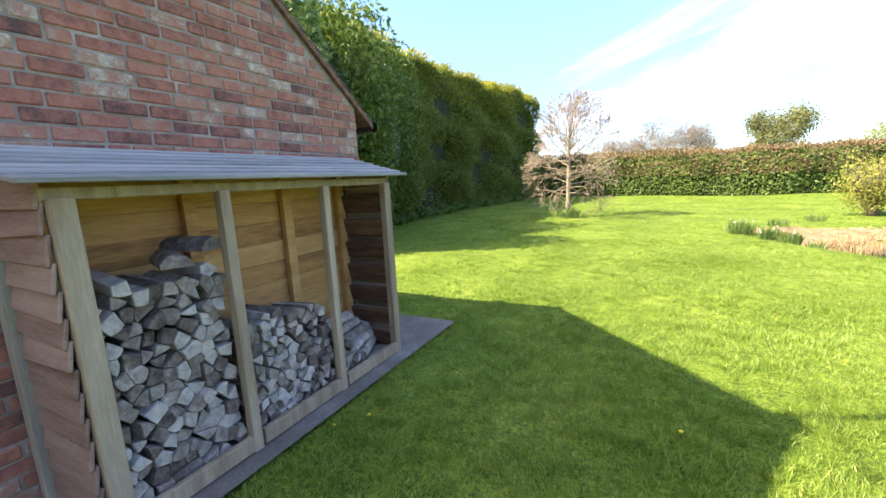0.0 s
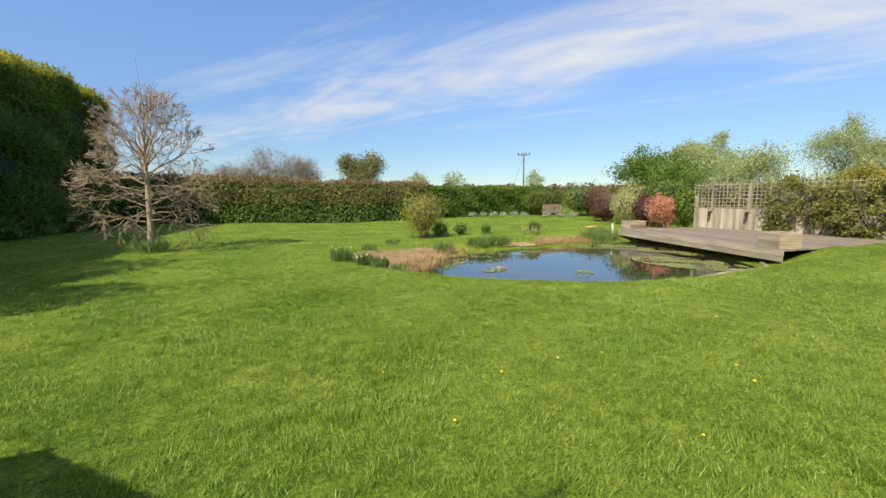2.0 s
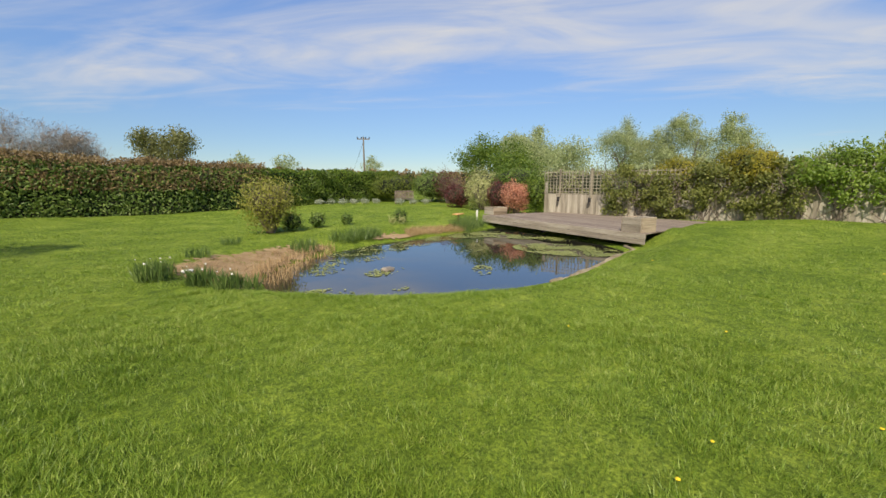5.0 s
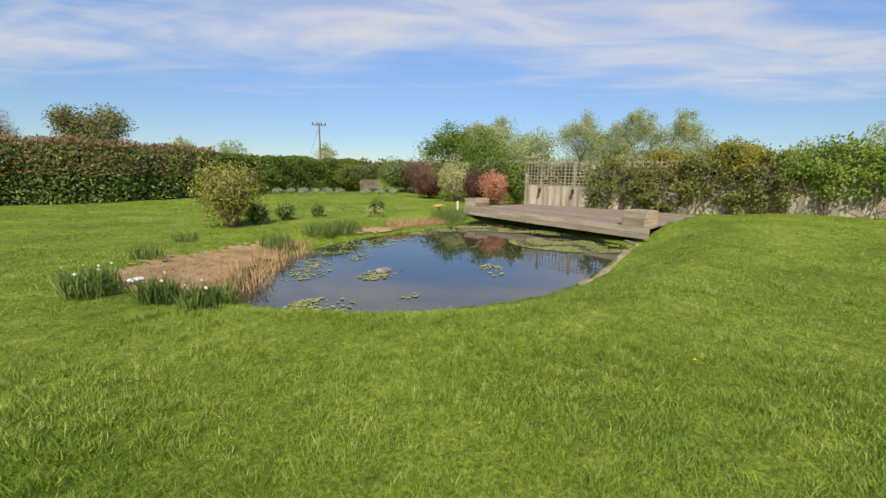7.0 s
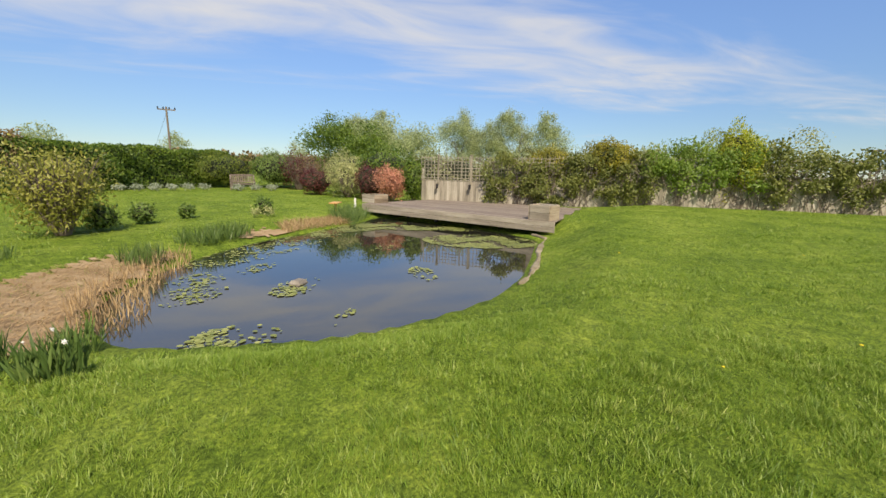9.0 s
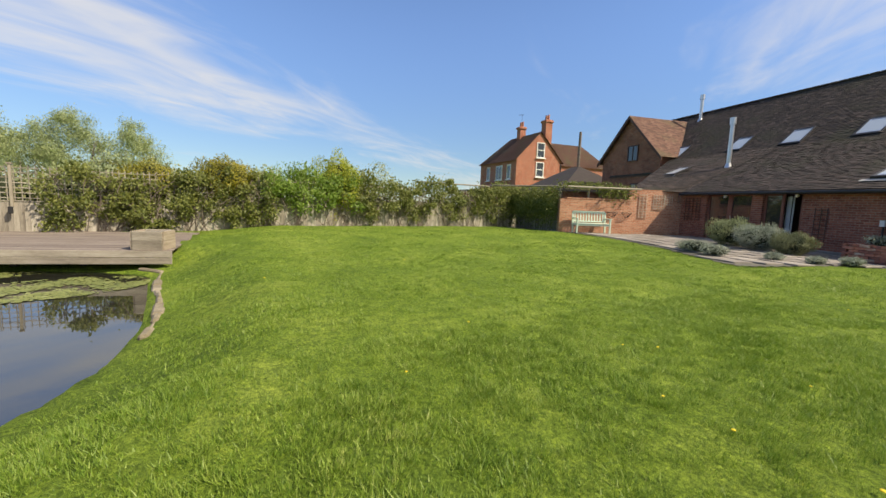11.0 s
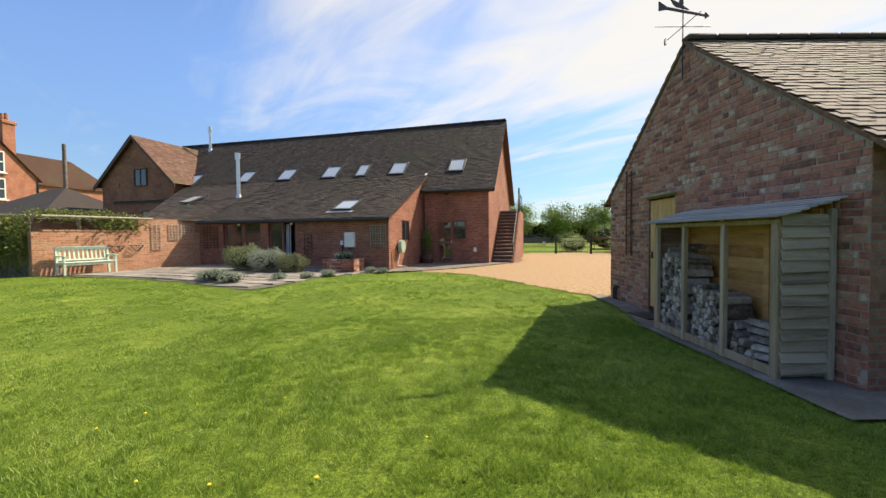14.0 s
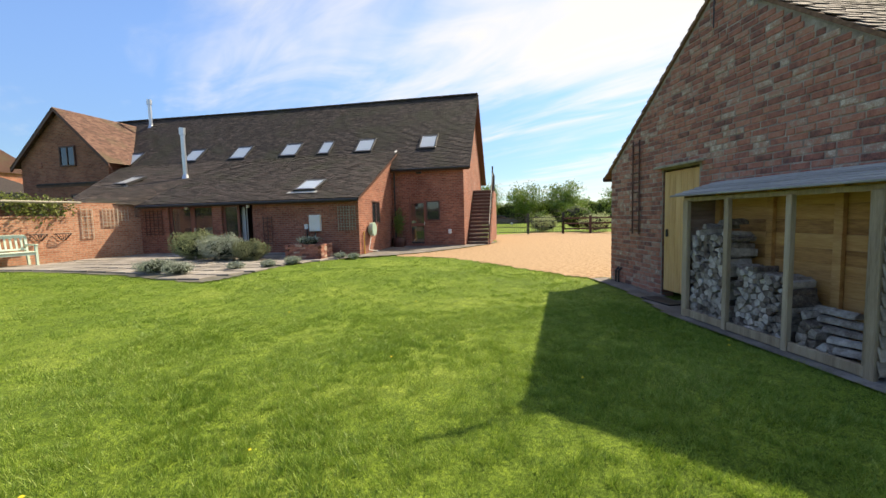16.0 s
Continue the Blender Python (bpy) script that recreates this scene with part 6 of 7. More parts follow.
shrub("rose_bush", "tall bright green rose leaning over the fence", 20.5, 0.95, (0.6, 1.0, 0.66), 3600, 0.1, L_ROSE, "shrub", False, 40, 0.5, inner=0.1, zoff=1.1)
hedge("scrub", "rough olive-green scrub behind the fence", [(25.5, 1.0), (25.0, 8.0), (24.8, 13.5)], 1.9, 1.6, 12000, 0.14, L_OAK, 14, L_BIRCH, 5000, "scrub", slim=0.55, wave=0.35)
tree("straw_coloured_tree", "leafless straw-coloured tree behind the fence", 27.0, -4.6, 3.5, 2.6, L_PALE, 1600, 0.1, 61, 0.25, 4, M_TWIG)

# ---- shrubs in the far corner ----
shrub("purple_shrub", "small dark red-leaved shrub", 22.0, 18.3, (0.95, 0.95, 0.72), 2600, 0.1, L_RED, "shrub", True, 10)
shrub("variegated_shrub", "pale yellow variegated shrub", 21.4, 15.9, (1.1, 1.1, 0.95), 3000, 0.11, L_PALE, "shrub", False, 60)
shrub("acer", "dark red acer beside the deck", 20.8, 14.2, (0.75, 0.75, 0.85), 2600, 0.09, L_RED, "shrub", True, 12)
shrub("acer", "salmon-pink leaved acer beside the deck", 20.1, 12.7, (0.85, 0.9, 0.85), 4600, 0.085, L_PINK, "shrub", False, 40, inner=0.35)
shrub("green_shrub", "fresh green leafy shrub between the acer and the fence", 20.55, 11.75, (0.6, 0.55, 1.0), 4200, 0.1, L_HEDGE, "shrub", True, 10)
shrub("green_shrub", "fresh green leafy shrub behind the fence", 22.8, 14.6, (1.5, 1.5, 1.35), 5200, 0.12, L_HEDGE, "shrub", True, 10)
shrub("dark_shrub", "dark green evergreen shrub in the corner", 24.5, 27.6, (2.2, 1.6, 1.15), 6500, 0.12, L_CONIFER, "shrub", True, 10)
shrub("dark_shrub", "dark green evergreen shrub in the corner", 26.0, 24.5, (2.0, 2.0, 1.25), 6500, 0.12, L_LAUREL, "shrub", True, 10)
shrub("bronze_shrub", "bronze twiggy shrub with red young leaves", 25.0, 22.0, (1.4, 1.4, 1.35), 2600, 0.1, L_RED, "shrub", False, 120, inner=0.3)
shrub("bronze_shrub", "bare brown twiggy shrub in the corner", 24.2, 20.0, (1.2, 1.2, 1.15), 900, 0.1, L_BEECH, "shrub", False, 140, inner=0.3)
shrub("variegated_shrub", "pale yellow-green shrub in the corner", 24.2, 17.6, (1.6, 1.6, 1.2), 4200, 0.11, L_PALE, "shrub", True, 10)
for i in range(9):
    shrub("border_plant", "low grey-green plant in the far border", 17.5 + 0.72 * i, 27.4 - 0.35 * i - 0.25 * i * (i > 5), (0.4, 0.4, 0.2), 260, 0.1, L_GREY, "plant", False, 0, 0.5, "plants in the far border", 0.3)
tree("round_tree", "broad fresh-leaved tree behind the corner shrubs", 32.0, 24.5, 5.6, 5.0, L_HEDGE, 9000, 0.17, 62, 0.2, 4)
tree("round_tree", "broad olive-green tree behind the corner shrubs", 36.0, 22.0, 6.2, 6.0, L_BIRCH, 9000, 0.17, 63, 0.2, 4)
tree("round_tree", "small fresh-leaved tree behind the corner shrubs", 29.5, 19.5, 4.6, 4.0, L_HEDGE, 7000, 0.15, 64, 0.2, 4)
tree("round_tree", "rounded olive tree behind the fence", 46.5, 23.5, 6.6, 6.0, L_BIRCH, 8000, 0.2, 65, 0.2, 4)
for i, (x, y, h) in enumerate(((52.0, 35.0, 8.6), (53.5, 32.2, 9.8), (58.5, 22.5, 10.6), (60.5, 19.2, 8.8), (60.8, 15.8, 10.6), (61.8, 11.0, 10.3))):
    tree("birch_tree", "tall slender birch with thin fresh leaves", x, y, h, 6.6, L_BIRCH, 17000, 0.17, 70 + i, 0.14, 4, M_BARK, "birches behind the fence", 0.3, 0.0, point=0.6)

# ---- distance ----
tree("oak", "broad dark oak in a far field", 27.3, 117.5, 14.2, 13.5, L_OAK, 9000, 0.5, 81, 0.25, 4, M_BARK, "", 0.5, 1.0, clump=1.1)
for i, (x, y, h, w) in enumerate(((3.0, 140.0, 16.5, 17.0), (12.5, 138.0, 14.0, 13.0), (-8.0, 142.0, 12.0, 16.0))):
    tree("bare_tree", "large bare grey tree in a far field", x, y, h, w, L_TWIGS, 9000, 1.3, 83 + i, 0.2, 5, M_TWIG, "bare trees in the far field", 0.45, 1.2, slim=0.05)
for i, (x, y, h) in enumerate(((60.0, 125.0, 7.0), (95.0, 128.0, 8.0), (45.0, 118.0, 6.0), (130.0, 110.0, 8.0))):
    tree("field_tree", "small hazy tree at the field's edge", x, y, h + 2, 8, L_BIRCH, 1600, 0.5, 90 + i, 0.15, 4, M_TWIG, "trees at the field's edge", 0.5, 1.5, clump=0.9)
hedge("field_hedge", "far brown field hedge beyond the garden", [(-90, 95), (-20, 110), (40, 112), (110, 100), (170, 60)], 4.2, 3, 14000, 0.9, L_BEECH, 95, slim=0.7, wave=0.5)
pole = thing("utility_pole", "wooden utility pole with a double crossarm", "utility pole", (46.5, 63.5, gz(46.5, 63.5)))
tubes("mast", [((0, 0, 0), (0, 0, 9.4), 0.16, 0.12)], M_BARK, pole, 8)
piece("crossarm", pole, M_BARK, (0, 0, 9.0), (2.2, 0.14, 0.16), (0, 0, -36))
for s in (-1, -0.35, 0.35, 1):
    piece("insulator", pole, M_BLACK, (s * 0.85, -s * 0.6, 9.22), (0.14, 0.14, 0.3))
tubes("stay_wire", [((0, 0, 8.6), (-2.6, 1.8, 0), 0.02, 0.02)], M_BLACK, pole, 4)


# ---- neighbouring house and outbuilding ----
def neighbour():
    h = thing("neighbour_house", "tall orange-brick Victorian house with brown tiled roofs", "house", (49.9, -34.4, 0), -9.2)
    W, L, E, T = 7.6, 11.5, 8.2, 12.2
    bm = bmesh.new()
    prism(bm, [(0, -0.2), (-W, -0.2), (-W, E), (-W / 2, T - 0.15), (0, E)], "x", 0, 0.35)
    part("gable_wall", bm, M_NEIGH, h)
    bm = bmesh.new()
    wall_along(bm, "x", 0.351, L, -0.35, 0, -0.2, E)
    wall_along(bm, "x", 0.351, L, -W, -W + 0.35, -0.2, E)
    wall_along(bm, "y", -W + 0.351, -0.351, L - 0.35, L, -0.2, E)
    part("wall", bm, M_NEIGH, h)
    bm = bmesh.new()
    a = [(-0.25, 0.35, E - 0.35), (L + 0.3, 0.35, E - 0.35), (L - 3.0, -W / 2, T), (-0.25, -W / 2, T), (-0.25, -W - 0.35, E - 0.35), (L + 0.3, -W - 0.35, E - 0.35)]
    vs = [bm.verts.new(p) for p in a]
    for f in ((0, 1, 2, 3), (5, 4, 3, 2), (1, 5, 2)):
        bm.faces.new([vs[i] for i in f])
    r = bmesh.ops.solidify(bm, geom=list(bm.faces), thickness=0.15)
    part("roof", bm, M_TILE_RED, h)
    bm = bmesh.new()
    wall_along(bm, "x", 3.0, 10.0, -19.4, -W - 0.001, -0.2, 8.1)
    part("rear_wing_wall", bm, M_NEIGH, h)
    bm = bmesh.new()
    a = [(2.7, -W + 2, 7.9), (2.7, -19.7, 7.9), (10.3, -19.7, 7.9), (10.3, -W + 2, 7.9), (6.5, -W + 2, 11.9), (6.5, -16.4, 11.9)]
    vs = [bm.verts.new(p) for p in a]
    for f in ((0, 4, 5, 1), (1, 5, 2), (2, 5, 4, 3)):
        bm.faces.new([vs[i] for i in f])
    bmesh.ops.solidify(bm, geom=list(bm.faces), thickness=0.15)
    part("rear_roof", bm, M_TILE_RED, h)
    for z in (9.55, 6.75):
        w = window_in(h, "window", (-0.03, -3.95, z), 1.35, 2.2, "y", M_WHITE, 0, 0.12, 0.12)
        piece("meeting_rail", w, M_WHITE, (0, 0.01, 0), (1.1, 0.1, 0.1))
        piece("sill", w, M_WHITE, (0, 0.1, -1.15), (1.6, 0.25, 0.12))
    for x, wd in ((2.0, 1.1), (5.0, 2.0), (8.5, 1.1)):
        w = window_in(h, "window", (x, 0.03, 6.3), wd, 2.2, "x", M_WHITE, 1 if wd > 1.5 else 0, 0.12, 0.14)
        piece("sill", w, M_WHITE, (0, 0.1, -1.15), (wd + 0.3, 0.25, 0.12))
    for x, y, z0, z1, s in ((1.2, -5.6, 9.5, 14.2, 1.15), (5.4, -3.8, 11.5, 13.7, 1.0)):
        c = new("chimney")
        c.parent = h
        c.matrix_basis = pose(x, y, 0)
        piece("shaft", c, M_NEIGH, (0, 0, (z0 + z1) / 2), (s, s, z1 - z0), (0, 0, 0), 0.02)
        piece("cap", c, M_NEIGH, (0, 0, z1 - 0.25), (s + 0.25, s + 0.25, 0.3), (0, 0, 0), 0.04)
        for k in (-0.28, 0.28):
            tubes("pot", [((k, 0, z1), (k, 0, z1 + 0.75), 0.19, 0.15)], M_NEIGH, c, 8)
    tubes("aerial", [((5.4, -3.8, 13.7), (5.4, -3.8, 15.6), 0.03, 0.03), ((5.0, -3.8, 15.5), (6.3, -3.8, 15.7), 0.03, 0.03)], M_BLACK, h, 4)
    bm = bmesh.new()
    wall_along(bm, "x", 2, 12, 0.01, 3.2, -0.2, 3.4)
    part("bay", bm, M_NEIGH, h)
    bm = bmesh.new()
    add_box(bm, (7, 1.8, 3.55), (10.6, 3.9, 0.25))
    part("bay_roof", bm, M_BLACK, h)
    tubes("drainpipe", [((-0.08, -W - 0.0, 0), (-0.08, -W - 0.0, E - 0.3), 0.07, 0.07)], M_BLACK, h, 6)


neighbour()
outb = thing("outbuilding", "low outbuilding with a dark hipped tile roof", "outbuilding", (28.4, -22.7, 0), -15.6)
piece("wall", outb, M_HOUSE, (0, 0, 1.3), (7.5, 6.5, 2.8), (0, 0, 0), 0.0)
bm = bmesh.new()
a = [bm.verts.new(p) for p in ((-4.1, -3.6, 2.55), (4.1, -3.6, 2.55), (4.1, 3.6, 2.55), (-4.1, 3.6, 2.55), (-0.6, 0, 4.75), (0.6, 0, 4.75))]
for f in ((0, 1, 5, 4), (1, 2, 5), (2, 3, 4, 5), (3, 0, 4), (3, 2, 1, 0)):
    bm.faces.new([a[i] for i in f])
part("roof", bm, M_TILE, outb)
mast = thing("telegraph_pole", "dark wooden pole behind the outbuilding", "pole", (31.2, -26.2, 0))
tubes("mast", [((0, 0, 0), (0, 0, 8.4), 0.15, 0.12)], M_BARK, mast, 8)

# ---- pergola over the garden wall ----
perg = thing("pergola", "pale pole pergola with a vine above the garden wall", "pergola")
n_ = Vector((-(GB - GA).y, (GB - GA).x, 0)).normalized()
for k, zz in ((0.45, 2.25), (-0.75, 2.2)):
    p0, p1 = GA.lerp(GB, 0.42) - n_ * k, GA.lerp(GB, 1.0) - n_ * k
    tubes("rail", [((p0.x, p0.y, zz), (p1.x, p1.y, zz), 0.04, 0.04)], M_WHITE if k > 0 else M_OLDWOOD, perg, 6)
for f in (0.5, 0.74, 0.98):
    p = GA.lerp(GB, f) - n_ * 0.45
    tubes("post", [((p.x, p.y, 0), (p.x, p.y, 2.3), 0.05, 0.05)], M_OLDWOOD, perg, 6)
p0 = GB - n_ * 0.45
tubes("rail", [((p0.x, p0.y, 2.25), (20.4, -8.0, 2.25), 0.04, 0.04), ((20.4, -8.0, 2.2), (20.3, -4.0, 2.2), 0.035, 0.035)], M_OLDWOOD, perg, 6)
rng = np.random.default_rng(77)


def wall_vine(label, f0, f1, z, n, size, mat, seed, low=0.3):
    rng = np.random.default_rng(seed)
    ob = thing("vine", label, "climber")
    f = rng.uniform(f0, f1, n)
    x = GA.x + (GB.x - GA.x) * f + rng.normal(0, 0.16, n) + 0.1
    y = GA.y + (GB.y - GA.y) * f + rng.normal(0, 0.16, n)
    zz = z + np.abs(rng.normal(0, 1, n)) * -low + rng.uniform(0, 0.25, n)
    leaves("foliage", np.stack([x, y, zz], -1), size, mat, ob, None, 0.55, 0.2, rng)
    segs = []
    for _ in range(26):
        a, b = rng.uniform(f0, f1), rng.uniform(-0.12, 0.12)
        p = GA.lerp(GB, a)
        q = GA.lerp(GB, min(1.0, a + b))
        segs.append((np.array([p.x, p.y, z - 0.1]), np.array([q.x, q.y, z + rng.uniform(-0.5, 0.3)]), 0.012, 0.006))
    tubes("stemwork", segs, M_BARK, ob, 4)


wall_vine("climbing vine hanging over the garden wall", 0.42, 0.66, 2.15, 1500, 0.1, L_CLIMB, 78, 0.28)
wall_vine("thin vine along the pergola rail", 0.6, 1.0, 2.25, 900, 0.09, L_CLIMB, 79, 0.1)
for d in (2.6, 3.25):
    basket = thing("wall_basket", "empty black iron basket on the garden wall", "wall basket", on_garden_wall(d, 0.95), gang, "baskets on the garden wall")
    segs = []
    for i in range(9):
        a = math.pi * i / 8
        segs += [((0.24 * math.cos(a), 0.22 * math.sin(a) * 0.8, 0.22), (0.06 * math.cos(a), 0.08 * math.sin(a), 0.0), 0.008, 0.008)]
        if i < 8:
            b = math.pi * (i + 1) / 8
            segs += [((0.24 * math.cos(a), 0.18 * math.sin(a), 0.22), (0.24 * math.cos(b), 0.18 * math.sin(b), 0.22), 0.012, 0.012)]
    tubes("frame", segs, M_BLACK, basket, 5)


# ---- benches ----
def bench(label, x, y, z, turn, w, material, group=""):
    b = thing("garden_bench", label, "bench", (x, y, z), turn, group)
    for s in (-1, 1):
        piece("front_leg", b, material, (s * (w / 2 - 0.04), 0.42, 0.31), (0.065, 0.065, 0.62))
        piece("back_leg", b, material, (s * (w / 2 - 0.04), -0.08, 0.45), (0.065, 0.07, 0.92), (7, 0, 0))
        piece("armrest", b, material, (s * (w / 2 - 0.04), 0.2, 0.635), (0.085, 0.58, 0.035), (0, 0, 0), 0.01)
        piece("side_rail", b, material, (s * (w / 2 - 0.04), 0.17, 0.37), (0.045, 0.45, 0.07))
    for i in range(5):
        piece("seat_slat", b, material, (0, 0.03 + 0.1 * i, 0.42), (w - 0.06, 0.085, 0.025))
    piece("front_rail", b, material, (0, 0.42, 0.36), (w - 0.14, 0.035, 0.08))
    piece("top_rail", b, material, (0, -0.13, 0.9), (w - 0.1, 0.045, 0.1))
    piece("lower_rail", b, material, (0, -0.07, 0.5), (w - 0.14, 0.035, 0.06))
    for i in range(11):
        piece("back_slat", b, material, (-w / 2 + 0.14 + (w - 0.28) * i / 10, -0.1, 0.7), (0.055, 0.02, 0.36), (8, 0, 0))
    return b


bp = GA.lerp(GB, 0.78) + n_ * 0.35
bench("pale green painted slatted bench against the garden wall", bp.x, bp.y, gz(bp.x, bp.y) + 0.05, gang, 1.55, M_BENCH)
bench("weathered grey bench in front of the far hedge", 22.9, 24.6, gz(22.9, 24.6), 140, 1.4, M_DECK)

# ---- patio planting and fittings on the house ----
for u, v, r, mt, lb in ((4.95, -2.1, (0.66, 0.64, 0.47), leaf_mat("rosemary_leaf", ((0.15, (0.10, 0.14, 0.05)), (0.5, (0.21, 0.25, 0.11)), (0.85, (0.36, 0.39, 0.2))), 0.7, 0.2), "rounded green rosemary bush on the patio"),
                        (3.85, -2.2, (0.66, 0.6, 0.42), L_GREY, "silvery grey lavender bush on the patio"),
                        (3.0, -2.0, (0.5, 0.48, 0.33), leaf_mat("sage_green_leaf", ((0.15, (0.104, 0.124, 0.052)), (0.5, (0.17, 0.19, 0.09)), (0.85, (0.26, 0.28, 0.15))), 0.7, 0.2), "low sage-green bush on the patio")):
    x, y = house_xy(u, v)
    shrub("patio_bush", lb, x, y, r, 6500, 0.085, mt, "bush", True, 0, 0.22, "bushes on the patio", 0.7, lift=0.7)
for u, v, s in ((3.75, -4.7, 0.42), (3.0, -4.9, 0.36), (4.2, -4.6, 0.3), (2.1, -3.9, 0.22), (1.5, -3.3, 0.2), (1.15, -2.6, 0.24), (0.35, -0.95, 0.2), (-0.2, -1.1, 0.18)):
    x, y = house_xy(u, v)
    shrub("low_lavender", "low grey-green lavender clump between the slabs", x, y, (s, s, s * 0.48), 1100, 0.07, L_GREY, "plant", True, 0, 0.25, "low plants on the patio", 0.6, lift=0.8)
ux, uy = house_xy(1.45, -1.0)
bp_ = thing("brick_planter", "square red-brick planter at the patio's edge", "planter", (ux, uy, gz(ux, uy)), HOUSE_TURN + 2)
for r in range(7):
    for s, ax in ((-1, 0), (1, 0), (-1, 1), (1, 1)):
        for c in range(5 if ax == 0 else 4):
            if ax == 0:
                piece("brick", bp_, M_BRICK, (-0.54 + 0.225 * c + 0.11 * (r % 2) * 0.9, s * 0.42, 0.04 + 0.075 * r), (0.215, 0.1, 0.066))
            else:
                piece("brick", bp_, M_BRICK, (s * 0.6, -0.33 + 0.215 * c, 0.04 + 0.075 * r), (0.1, 0.205, 0.066))
piece("soil", bp_, M_JOINT, (0, 0, 0.44), (1.08, 0.74, 0.08))
shrub("planter_plant", "low grey-green plant growing in the brick planter", ux, uy, (0.42, 0.32, 0.16), 900, 0.07, L_GREY, "plant", True, 0, 0.25, "", 0.6, lift=0.8, zoff=0.46)
mbx, mby = house_xy(1.66, -0.06)
mb = thing("meter_box", "white meter box on the brick wall", "meter box", (mbx, mby, 1.3), HOUSE_TURN)
piece("box", mb, M_WHITE, (0, 0, 0), (0.45, 0.14, 0.6), (0, 0, 0), 0.02)
piece("switch", mb, M_WHITE, (0.36, 0, -0.12), (0.12, 0.08, 0.18), (0, 0, 0), 0.01)
tubes("cable_pipe", [((0.02, 0, -0.3), (0.02, 0, -1.2), 0.025, 0.025), ((0.34, 0, -0.2), (0.34, 0, -1.2), 0.025, 0.025)], M_BLACK, mb, 6)
hx, hy = house_xy(-0.14, 1.0)
reel = thing("hose_reel", "pale green hose reel on the lean-to wall", "hose reel", (hx, hy, 1.0), HOUSE_TURN)
bm = bmesh.new()
bmesh.ops.create_cone(bm, cap_ends=True, segments=24, radius1=0.27, radius2=0.25, depth=0.18, matrix=Matrix.Rotation(radians(90), 4, "Y"))
bmesh.ops.bevel(bm, geom=[e for e in bm.edges if e.calc_length() > 0.02], offset=0.02, segments=2, affect="EDGES")
part("drum", bm, surface("pale_green_plastic", ((0.3, (0.33, 0.45, 0.36)), (0.7, (0.42, 0.55, 0.45))), 3, 30, 0.4, 0.05, 0.001), reel)
tubes("hose", [((0, 0.15, -0.2), (-0.02, 0.5, -0.75), 0.015, 0.015), ((-0.02, 0.5, -0.75), (-0.05, -0.3, -0.85), 0.015, 0.015), ((-0.05, -0.3, -0.85), (-0.05, -0.9, -0.95), 0.015, 0.015)], M_WHITE, reel, 6)
hx, hy = house_xy(-0.05, 0.35)
hose = thing("yellow_hose", "yellow hosepipe hanging at the house corner", "hose", (hx, hy, 0.05), HOUSE_TURN)
tubes("pipe", [((0, 0, 0.0), (0.0, 0.03, 0.9), 0.02, 0.02), ((-0.02, 0.08, 0.0), (-0.02, 0.06, 0.8), 0.02, 0.02)], surface("yellow_hose_plastic", ((0.3, (0.5, 0.28, 0.04)), (0.7, (0.65, 0.42, 0.08))), 3, 30, 0.5, 0.05, 0.001), hose, 6)
bx, by = house_xy(-0.35, 3.85)
pot = thing("barrel_planter", "dark half-barrel planter with a small bay tree", "planter", (bx, by, gz(bx, by) + 0.04))
tubes("barrel", [((0, 0, 0), (0, 0, 0.22), 0.26, 0.31), ((0, 0, 0.22), (0, 0, 0.4), 0.31, 0.29)], M_FASCIA, pot, 16)
rng = np.random.default_rng(91)
pts, d = ball_points(900, (0, 0, 1.05), (0.26, 0.26, 0.62), rng, 0.4)
leaves("foliage", pts, 0.09, L_LAUREL, pot, d, 0.4, 0.4, rng)
lx, ly = house_xy(-1.3, 4.14)
lamp = thing("wall_light", "small floodlight under the eave", "light", (lx, ly, 3.45), HOUSE_TURN)
piece("body", lamp, M_BLACK, (0, 0.06, 0), (0.24, 0.1, 0.16), (20, 0, 0), 0.02)
lx, ly = house_xy(-2.65, 4.16)
tap = thing("wall_socket", "white outdoor socket on the brick wall", "socket", (lx, ly, 0.75), HOUSE_TURN)
piece("body", tap, M_WHITE, (0, 0.04, 0), (0.14, 0.07, 0.2), (0, 0, 0), 0.01)
lx, ly = house_xy(-0.08, 4.05)
dp = thing("downpipe", "black downpipe in the corner of the house", "downpipe", (lx, ly, 0), HOUSE_TURN)
tubes("pipe", [((-0.08, 0.02, 0.05), (-0.08, 0.02, 3.6), 0.035, 0.035)], M_BLACK, dp, 8)
gut = thing("gutter", "black gutter along the lean-to eave", "gutter", (*house_xy(0, -0.3), 2.1), HOUSE_TURN)
tubes("channel", [((-0.1, 0, 0), (9.05, 0, 0), 0.055, 0.055)], M_BLACK, gut, 8)
gut = thing("gutter", "black gutter along the main eave", "gutter", (*house_xy(0, 3.85), 3.55), HOUSE_TURN)
tubes("channel", [((-3.65, 0, 0), (-0.1, 0, 0), 0.055, 0.055)], M_BLACK, gut, 8)
for u in (4.35, 7.0):
    lx, ly = house_xy(u, -0.06)
    sl = thing("security_light", "small white security light over the doors", "light", (lx, ly, 2.0), HOUSE_TURN)
    piece("body", sl, M_WHITE, (0, 0.02, 0), (0.1, 0.1, 0.12), (0, 0, 0), 0.02)

# ---- gate, roadside, car ----
gate = thing("gate", "black iron barred gate across the driveway", "gate")
ga, gb = Vector((-2.0, -25.3, 0.05)), Vector((-6.5, -23.6, 0.05))
for f in (0.0, 0.52, 1.0):
    p = ga.lerp(gb, f)
    piece("post", gate, M_BLACK, (p.x, p.y, 0.75), (0.12, 0.12, 1.5))
